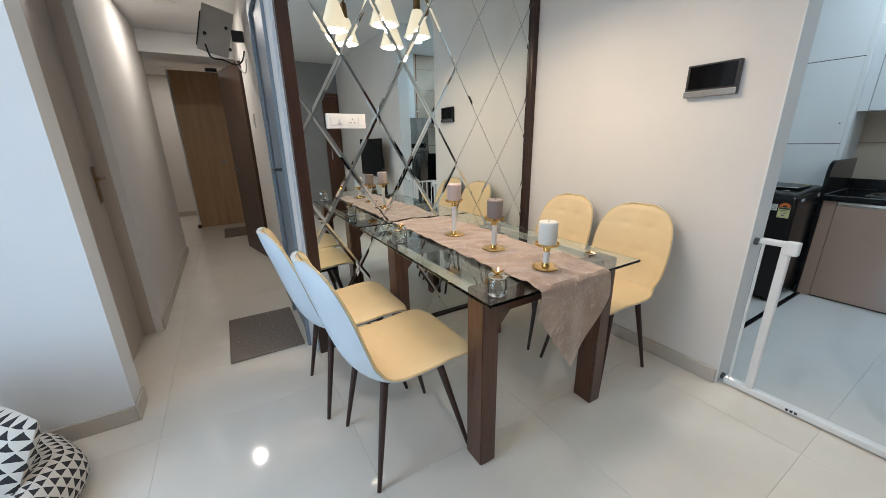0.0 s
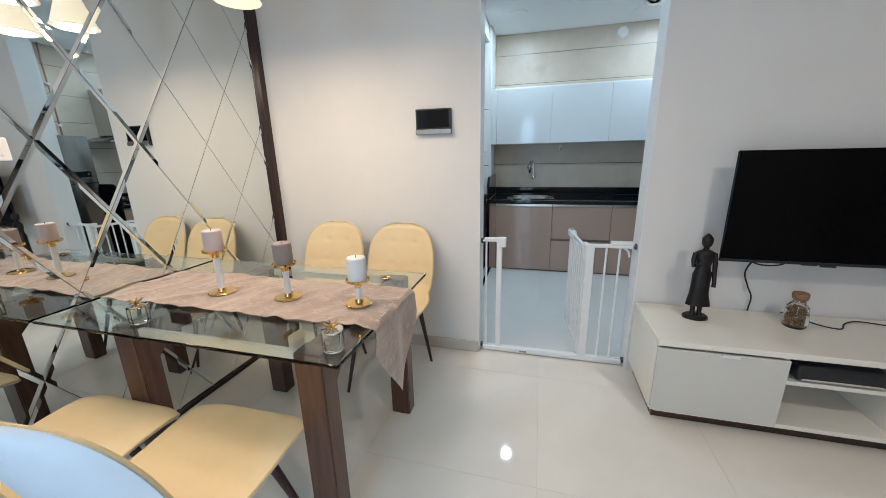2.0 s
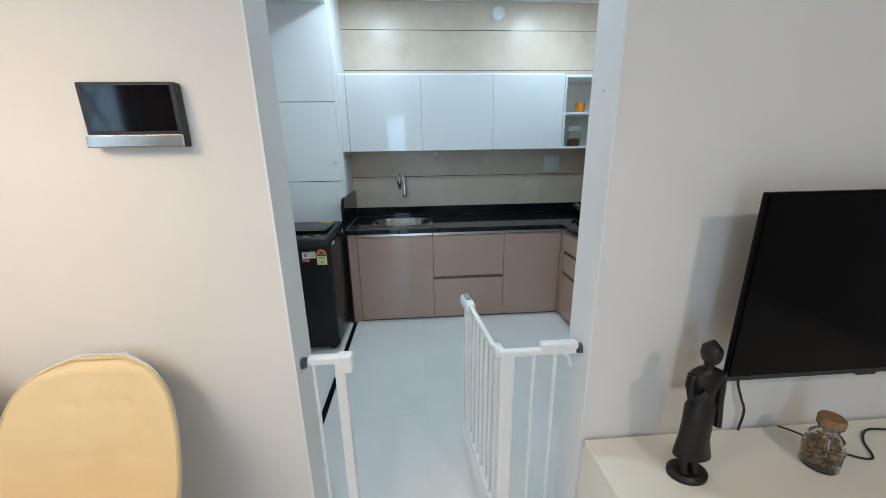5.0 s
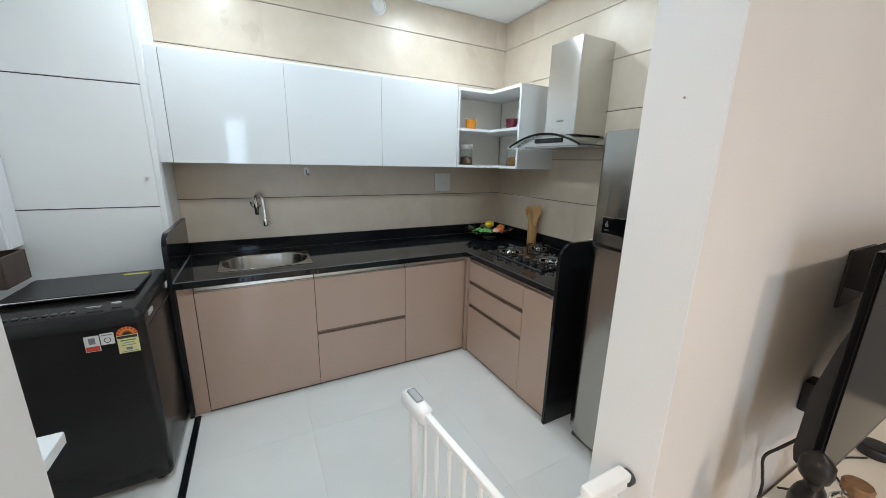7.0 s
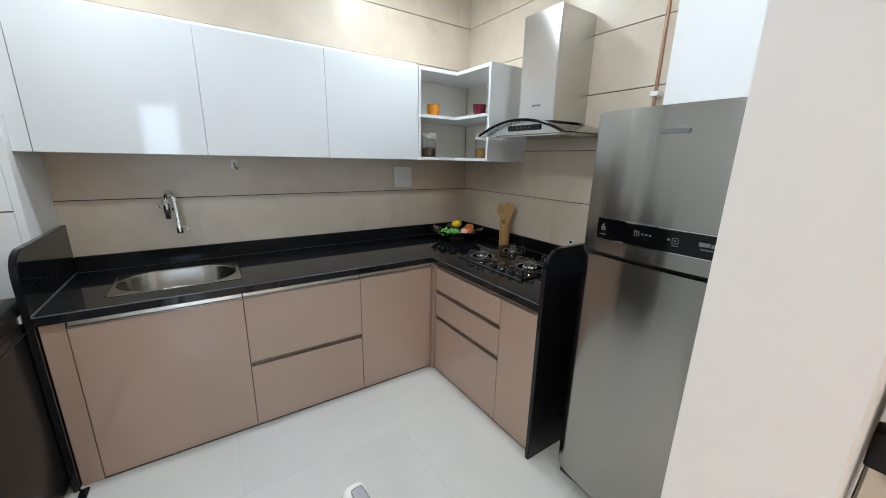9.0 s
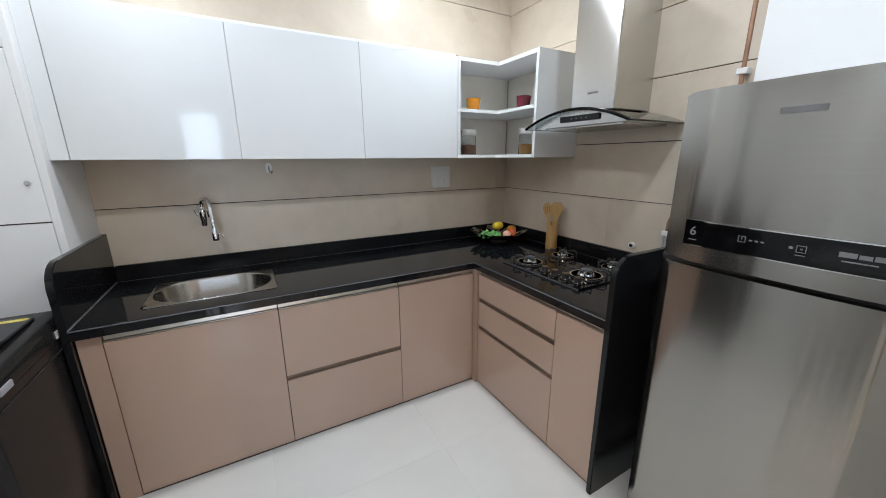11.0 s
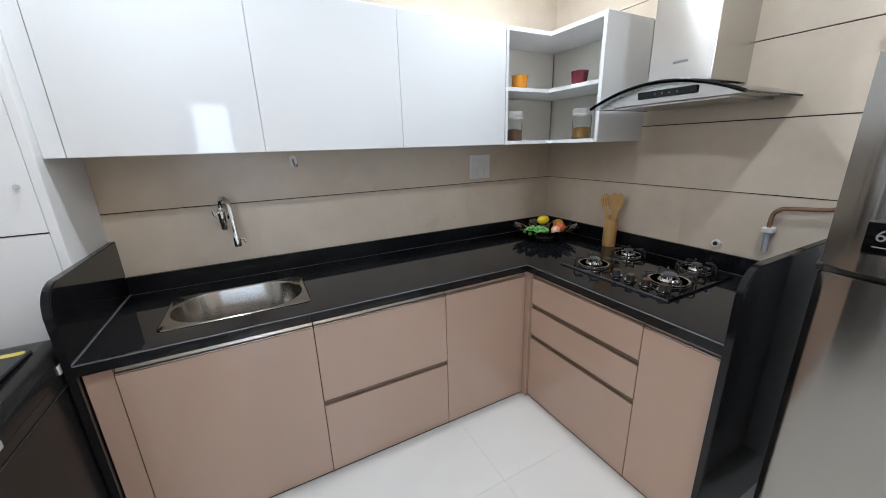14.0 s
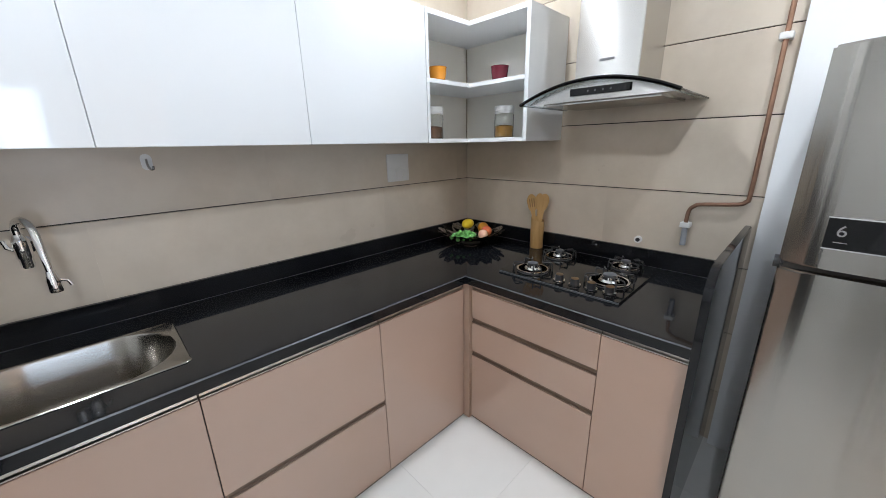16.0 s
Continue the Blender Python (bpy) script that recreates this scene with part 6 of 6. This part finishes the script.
    part("star_knob", bm, M["gold"], t, "pale gold star ornament", smooth=True)


shaker(1.215, -1.345, TZ, "small cut-glass pot with a star-shaped gold lid")
shaker(0.40, -1.335, TZ, "small cut-glass pot with a star-shaped gold lid")
orn = empty("table_ornament", 1.10, -0.70, TZ, 0, "small flat silver and gold star ornament on the glass", "ornament")
part("plate", boxed(-0.022, 0.022, -0.022, 0.022, 0.0005, 0.006, 0.002, 1), M["chrome"], orn)
for k in range(6):
    a = k * math.pi / 3
    part("ray", tube([(0.003 * math.cos(a), 0.003 * math.sin(a), 0.010), (0.026 * math.cos(a), 0.026 * math.sin(a), 0.008)], 0.003, 6, taper=0.0015), M["gold"], orn, smooth=True)


# ---- dining chairs ----
def chair_surface(u, s):
    """The seat shell: s from the seat's front to the top of the back, u across."""
    ctrl = [(0.235, 0.440), (0.215, 0.458), (0.12, 0.462), (0.0, 0.452), (-0.12, 0.452), (-0.190, 0.474), (-0.238, 0.540), (-0.272, 0.635), (-0.305, 0.750), (-0.335, 0.850), (-0.352, 0.914)]
    f = s * (len(ctrl) - 1)
    i = min(int(f), len(ctrl) - 2)
    t = f - i
    g = lambda k: ctrl[max(0, min(len(ctrl) - 1, k))]
    a, b_, c, d = g(i - 1), g(i), g(i + 1), g(i + 2)
    y, z = (0.5 * (2 * b_[m] + (c[m] - a[m]) * t + (2 * a[m] - 5 * b_[m] + 4 * c[m] - d[m]) * t * t + (3 * b_[m] - a[m] - 3 * c[m] + d[m]) * t ** 3) for m in (0, 1))
    w = 0.222
    if s < 0.16:
        k = 1 - s / 0.16
        w *= (1 - 0.50 * k ** 2.6)
    w *= 1 - 0.08 * math.exp(-((s - 0.52) / 0.10) ** 2)
    if s > 0.66:
        k = (s - 0.66) / 0.34
        w *= max(0.30, (1 - k ** 3.0) ** 0.5) if k < 0.999 else 0.30
    rise = max(0.0, min(1.0, (s - 0.36) / 0.24))
    curl = (w / 0.222) * abs(u) ** 2.6 * (0.022 * min(1.0, s / 0.15) + 0.034 * rise * rise * (3 - 2 * rise))
    lean = rise * math.pi / 2
    return Vector((u * w, y + curl * math.sin(lean), z + curl * math.cos(lean)))


def shell_part(s0, s1, n, upper, lower, seg=14):
    """A closed pad between two offsets from the shell's surface."""
    bm = bmesh.new()

    def sheet(off):
        rows = []
        for i in range(n + 1):
            s = s0 + (s1 - s0) * i / n
            row = []
            for j in range(seg + 1):
                u = -1 + 2 * j / seg
                e = 0.012
                du = chair_surface(min(1, u + e), s) - chair_surface(max(-1, u - e), s)
                ds = chair_surface(u * 0.9, min(0.98, s + e)) - chair_surface(u * 0.9, max(0.02, min(0.98, s + e) - 2 * e))
                row.append(bm.verts.new(chair_surface(u, s) + ds.cross(du).normalized() * off(u, s)))
            rows.append(row)
        return rows
    a, b = sheet(upper), sheet(lower)
    for rows in (a, b):
        for p, q in zip(rows, rows[1:]):
            for j in range(seg):
                bm.faces.new((p[j], p[j + 1], q[j + 1], q[j]))
    for i in range(n):
        for j in (0, seg):
            bm.faces.new((a[i][j], a[i + 1][j], b[i + 1][j], b[i][j]))
    for i in (0, n):
        for j in range(seg):
            bm.faces.new((a[i][j], a[i][j + 1], b[i][j + 1], b[i][j]))
    return bm


def pad(u, s):
    edge = (1 - abs(u) ** 6) * (1 - max(0.0, (0.06 - s) / 0.06)) * (1 - max(0.0, (s - 0.94) / 0.06))
    return 0.004 + 0.018 * max(0.0, edge)


def back_pad(u, s):
    v = pad(u, s)
    for cs in (0.72, 0.84):
        v -= 0.0012 * math.exp(-((s - cs) / 0.012) ** 2)
        for cu in (-0.35, 0.35):
            v -= 0.007 * math.exp(-((s - cs) / 0.014) ** 2 - ((u - cu) / 0.07) ** 2)
    return v


chair = empty("dining_chair", 0.875, -1.573, 0, 1, "cream leather dining chair with white back and dark tapered legs", "chair", "chairs round the table")
part("shell", shell_part(0.02, 1.0, 44, lambda u, s: -0.002, lambda u, s: -0.018 + 0.010 * abs(u) ** 6, 18), M["leather_back"], chair, "white leather outer shell", smooth=True)
part("seat", shell_part(0.004, 0.517, 28, pad, lambda u, s: -0.0015, 18), M["leather"], chair, "padded cream seat", smooth=True)
part("backrest", shell_part(0.519, 0.994, 44, back_pad, lambda u, s: -0.0015, 22), M["leather"], chair, "padded cream backrest with stitched dimples", smooth=True)
edge = [chair_surface(-1, i / 40) for i in range(41)] + [chair_surface(1, 1 - i / 40) for i in range(41)]
part("piping", tube(edge, 0.0048, 6, closed=True), M["piping"], chair, smooth=True)
for sx in (-1, 1):
    for sy in (-1, 1):
        part("leg", tube([(sx * 0.145, sy * 0.115 - 0.02, 0.440), (sx * 0.196, sy * 0.208, 0.0)], 0.0165, 12, taper=0.0085), M["chair_leg"], chair, smooth=True)
part("underframe", boxed(-0.16, 0.16, -0.15, 0.12, 0.425, 0.440, 0.004, 1), M["chair_leg"], chair)
copy_thing(chair, pose(0.395, -1.640, 0, 0, 0, 0))
back_chair = copy_thing(chair, pose(0.965, -0.400, 0, 0, 0, 181))
tagged(back_chair, "cream leather dining chair with its back to the wall")
tagged(copy_thing(chair, pose(0.478, -0.408, 0, 0, 0, 179)), "cream leather dining chair with its back to the wall")

# ---- hall ----
tagged(part("bath_mat", boxed(-0.80, -0.17, -2.245, -1.815, 0.001, 0.016, 0.006, 2), M["mat_fabric"]), "grey-brown tufted mat on the hall floor", "mat").rotation_euler = (0, 0, radians(0))
tagged(part("door_mat", boxed(-4.35, -3.75, -2.25, -1.90, 0.001, 0.014, 0.005, 2), M["mat_fabric"]), "small grey-brown mat in front of the hall door", "mat")

d1h = empty("door_1", 0, 0, 0, 0, "blue-grey framed hall door, closed", "door", kind="structure")
dfb = bmesh.new()
box(dfb, -0.80, -0.735, HALL_Y - 0.018, HALL_Y - 0.001, 0, 2.13)
box(dfb, -0.20, -0.135, HALL_Y - 0.018, HALL_Y - 0.001, 0, 2.13)
box(dfb, -0.735, -0.20, HALL_Y - 0.018, HALL_Y - 0.001, 2.065, 2.13)
part("door_frame", dfb, M["door_blue"], d1h)
part("door_leaf", boxed(-0.734, -0.201, HALL_Y + 0.005, HALL_Y + 0.040, 0.005, 2.064), M["door_blue"], d1h)
part("handle_plate", boxed(-0.30, -0.26, HALL_Y + 0.001, HALL_Y + 0.0048, 1.00, 1.19), M["dark_grey_side"], d1h)
part("door_handle", tube([(-0.28, HALL_Y + 0.002, 1.13), (-0.28, HALL_Y - 0.045, 1.13), (-0.40, HALL_Y - 0.045, 1.13)], 0.009, 8), M["dark_grey_side"], d1h, smooth=True)

d5 = empty("door_5", 0, 0, 0, 0, "narrow brown veneer door in the far corner, closed", "door", kind="structure")
part("door_leaf", boxed(5.165, 5.199, -0.27, -0.05, 0.006, 2.12, 0.002, 1), M["door_brown"], d5)
fb5 = bmesh.new()
box(fb5, 5.160, 5.1985, -0.31, -0.272, 0, 2.18)
box(fb5, 5.160, 5.1985, -0.048, -0.012, 0, 2.18)
box(fb5, 5.160, 5.1985, -0.272, -0.048, 2.122, 2.18)
part("door_frame", fb5, M["door_brown"], d5)
part("door_handle", tube([(5.164, -0.23, 0.96), (5.125, -0.23, 0.97), (5.125, -0.23, 1.16), (5.164, -0.23, 1.17)], 0.009, 8), M["chrome"], d5, smooth=True)

d2h = empty("door_2", -2.32, HALL_Y - 0.01, 0, 193, "dark brown hall door standing ajar", "door", kind="structure")
part("door_leaf", boxed(0.0, 0.76, -0.018, 0.018, 0.006, 2.08, 0.002, 1), M["door_dark"], d2h)
part("door_handle", tube([(0.70, 0.02, 1.0), (0.70, 0.06, 1.0), (0.60, 0.06, 1.0)], 0.009, 8), M["chrome"], d2h, smooth=True)

d3h = empty("door_3", 0, 0, 0, 0, "oak veneer door standing open at the hall end", "door", kind="structure")
part("door_leaf", boxed(-4.79, -4.752, -2.565, -1.93, 0.006, 2.33, 0.002, 1), M["door_wood"], d3h)
part("door_edge", boxed(-4.79, -4.752, -2.590, -2.5665, 0.006, 2.33, 0.002, 1), M["white_paint"], d3h)
part("door_handle", tube([(-4.751, -2.03, 1.02), (-4.70, -2.03, 1.02), (-4.70, -2.13, 1.02)], 0.010, 8), M["chrome"], d3h, smooth=True)
part("door_stop", boxed(-4.75, -4.71, -2.61, -2.56, 0.0, 0.05), M["door_dark"], d3h)
part("closer", boxed(-4.751, -4.70, -2.10, -1.95, 2.335, 2.38, 0.003, 1), M["dark_grey_side"], d3h)

d4h = empty("door_4", 0, 0, 0, 0, "flush beige laminate door in the hall recess, closed", "door", kind="structure")
part("door_leaf", boxed(-0.90, -0.12, -2.799, -2.762, 0.006, 2.12, 0.002, 1), M["door_beige"], d4h)
part("door_frame", boxed(-0.118, -0.064, -2.799, -2.66, 0.0, 2.18), M["door_beige"], d4h)
part("door_frame", boxed(-0.928, -0.902, -2.799, -2.70, 0.0, 2.18), M["door_beige"], d4h)
hp = part("handle_plate", boxed(-0.83, -0.79, -2.7615, -2.752, 0.95, 1.16, 0.002, 1), M["chrome"], d4h)
part("door_handle", tube([(-0.81, -2.753, 1.10), (-0.81, -2.715, 1.10), (-0.70, -2.715, 1.10)], 0.010, 8), M["brass_old"], hp, "antique brass lever", smooth=True)
part("handle_plate", boxed(-0.833, -0.787, -2.7545, -2.7475, 0.96, 1.17, 0.003, 1), M["brass_old"], hp, "antique brass plate")

ms = empty("wall_panel", -1.50, HALL_Y - 0.001, 2.125, 0, "pale grey metal panel swung out from the hall wall with loose cables", "wall panel")
swing = Matrix.Rotation(radians(-15), 3, "X")
b = boxed(-0.012, 0.012, -0.295, -0.085, -0.165, 0.165, 0.005, 2)
bmesh.ops.rotate(b, verts=b.verts, cent=(0, -0.19, 0), matrix=swing)
leaf_panel = part("panel", b, M["panel_grey"], ms)
b = boxed(-0.016, 0.016, -0.303, -0.2955, -0.14, 0.10, 0.002, 1)
bmesh.ops.rotate(b, verts=b.verts, cent=(0, -0.19, 0), matrix=swing)
part("edge_bar", b, M["black_plastic"], leaf_panel, "black edge bar")
for cy_, cz_ in ((-0.265, -0.02), (-0.115, 0.03), (-0.11, -0.12)):
    part("latch", tube([(0.0125, cy_, cz_ - 0.004), (0.022, cy_, cz_ - 0.004)], 0.012, 12), M["black_plastic"], leaf_panel, "black latch", smooth=True)
part("bracket", boxed(-0.02, 0.02, -0.0845, 0.0, -0.06, 0.02, 0.004, 1), M["black_plastic"], ms)
part("cable", tube(curve_points([(0.02, -0.275, -0.10), (0.03, -0.25, -0.19), (0.03, -0.17, -0.205), (0.02, -0.09, -0.23), (0.02, -0.04, -0.20), (0.01, -0.01, -0.12)], 6), 0.006, 8), M["rubber"], ms, smooth=True)
part("cable", tube(curve_points([(0.0, -0.10, -0.16), (0.01, -0.06, -0.26), (0.01, -0.025, -0.28), (0.0, -0.008, -0.18)], 6), 0.005, 8), M["white_plastic"], ms, smooth=True)
hs = empty("hall_switch", -1.72, HALL_Y - 0.0005, 1.48, 0, "small white switch plate on the hall wall", "switch plate")
part("plate", boxed(-0.045, 0.045, -0.010, 0, -0.06, 0.06, 0.003, 1), M["white_plastic"], hs)
part("switch", boxed(-0.015, 0.015, -0.015, -0.0102, -0.028, 0.028, 0.002, 1), M["white_plastic"], hs)

# ---- pet bed ----
pb = empty("pet_bed", 0.52, -3.055, 0, 12, "soft pet bed in black and white triangle print with navy lining", "pet bed")


def uv_tube(cx, cy, R, r, z, z_scale, a0, a1, nu, nv, fu, fv):
    bm = bmesh.new()
    lay = bm.loops.layers.uv.new("UVMap")
    g2 = []
    for i in range(nu + 1):
        a = a0 + (a1 - a0) * i / nu
        row = []
        for j in range(nv):
            t = 2 * math.pi * j / nv
            rr = R + r * math.cos(t) + 0.006 * math.sin(9 * a)
            row.append(bm.verts.new((cx + rr * math.cos(a), cy + rr * math.sin(a), z + z_scale * r * math.sin(t))))
        g2.append(row)
    for i in range(nu):
        for j in range(nv):
            k = (j + 1) % nv
            f = bm.faces.new((g2[i][j], g2[i + 1][j], g2[i + 1][k], g2[i][k]))
            for lp, (ui, vj) in zip(f.loops, ((i, j), (i + 1, j), (i + 1, j + 1), (i, j + 1))):
                lp[lay].uv = (ui / nu * fu, vj / nv * fv)
    return bm


part("bolster", uv_tube(0, 0, 0.25, 0.085, 0.105, 1.2, 0, 2 * math.pi, 48, 18, 52, 18), M["triangles"], pb, "triangle-print padded rim", smooth=True)
part("lining", lathe([(0.0, 0.02), (0.22, 0.02), (0.215, 0.09), (0.19, 0.085), (0.0, 0.07)], 40), M["navy"], pb, "navy fleece lining", smooth=True)
bm = bmesh.new()
lay = bm.loops.layers.uv.new("UVMap")
g2 = []
for i in range(15):
    row = []
    for j in range(15):
        u, v = -1 + 2 * i / 14, -1 + 2 * j / 14
        puff = 0.075 * ((1 - u ** 4) * (1 - v ** 4)) ** 0.6
        row.append((u * 0.21 * (1 - 0.08 * v * v), v * 0.21 * (1 - 0.08 * u * u), puff))
    g2.append(row)
for sgn in (1, -1):
    vv = [[bm.verts.new((x, y, sgn * z)) for x, y, z in row] for row in g2]
    for i in range(14):
        for j in range(14):
            f = bm.faces.new((vv[i][j], vv[i + 1][j], vv[i + 1][j + 1], vv[i][j + 1]))
            for lp, (a, c) in zip(f.loops, ((i, j), (i + 1, j), (i + 1, j + 1), (i, j + 1))):
                lp[lay].uv = (a / 14 * 12, c / 14 * 12)
bmesh.ops.remove_doubles(bm, verts=bm.verts, dist=0.002)
cu = tagged(part("cushion", bm, M["triangles"], smooth=True), "square triangle-print cushion leaning in the pet bed", "cushion")
cu.matrix_world = pose(0.46, -2.99, 0.25, 62, 8, 50)

# ---- tiles ----


def tile_mesh(name, sx, sy, sz, mat):
    bm = boxed(0, sx, 0, sy, 0, sz)
    top_e = [e for e in bm.edges if e.verts[0].co.z > sz - 1e-6 and e.verts[1].co.z > sz - 1e-6]
    bmesh.ops.bevel(bm, geom=top_e, offset=0.0003, segments=1, affect="EDGES")
    me = bpy.data.meshes.new(name)
    bm.to_mesh(me)
    bm.free()
    me.materials.append(mat)
    return me


CACHE = {}


def lay_tiles(xs, ys, mat, parent, z=0.0, gap=0.0008):
    """Floor tiles between the joint lines xs and ys."""
    for x0, x1 in zip(xs, xs[1:]):
        for y0, y1 in zip(ys, ys[1:]):
            key = (round(x1 - x0, 4), round(y1 - y0, 4), mat.name)
            if key not in CACHE:
                CACHE[key] = tile_mesh("tile", x1 - x0 - gap, y1 - y0 - gap, 0.0095, mat)
            ob = new("tile", CACHE[key])
            ob.location = (x0 + gap / 2, y0 + gap / 2, z - 0.0095)
            ob.parent = parent


P = 0.775


def lines(first, lo, hi):
    k = math.ceil((lo - first) / P - 1e-6)
    out = [lo]
    while first + k * P < hi - 0.02:
        if first + k * P > lo + 0.02:
            out.append(first + k * P)
        k += 1
    return out + [hi]


lay_tiles(lines(1.852, -0.2, 5.4), lines(-0.985, -3.6, 0.045), M["tile_floor"], floor_ob)
lay_tiles(lines(1.852, -6.6, -0.2), lines(-0.985, -4.15, -1.0), M["tile_floor"], floor_ob)
lay_tiles(lines(1.848, 0.25, 3.94), lines(1.487, 0.045, 2.68), M["tile_kitchen"], floor_ob, 0.0, 0.0005)

# wall tiles: rows 0.31 m high, laid as long planks with dark horizontal joints
ROWS = [0.0, 0.275, 0.585, 0.895, 1.205, 1.520, 1.830, 2.143, 2.465, CEIL]


def wall_rows(parent, horizontal, lo, hi, fixed, rows, mat, length, joint=0.005, facing=-1, thick=0.011):
    for n, (z0, z1) in enumerate(zip(rows, rows[1:])):
        a = lo
        k = 0
        while a < hi - 0.01:
            c = min(hi, a + (length if (k or n % 2 == 0) else length * 0.5))
            w, h = c - a - 0.0001, z1 - z0 - joint
            bm = boxed(0, w, -thick, 0, 0, h) if horizontal else boxed(-thick, 0, 0, w, 0, h)
            me = bpy.data.meshes.new("tile")
            bm.to_mesh(me)
            bm.free()
            me.materials.append(mat)
            ob = new("tile", me)
            ob.location = (a, fixed, z0 + joint / 2) if horizontal else (fixed, a, z0 + joint / 2)
            ob.parent = parent
            a = c
            k += 1


wall_rows(bpy.data.objects["wall_kitchen_back"], True, 1.205, KX + 0.002, KY + 0.0115, ROWS, M["wall_tile"], 1.24)
wall_rows(bpy.data.objects["wall_kitchen_right"], False, 0.927, KY + 0.0004, KX + 0.0115, ROWS, M["wall_tile"], 1.24)
wall_rows(bpy.data.objects["wall_utility"], True, 0.402, 1.20, 2.1645, [0.0, 0.575, 1.205, 1.838, CEIL], M["white_panel"], 2.4, 0.006)
ret = boxed(1.2005, 1.2275, 2.154, KY - 0.001, 0.0, CEIL - 0.001, 0.002, 1)
structure("wall_return", ret, M["white_paint"], "white painted return beside the utility niche")
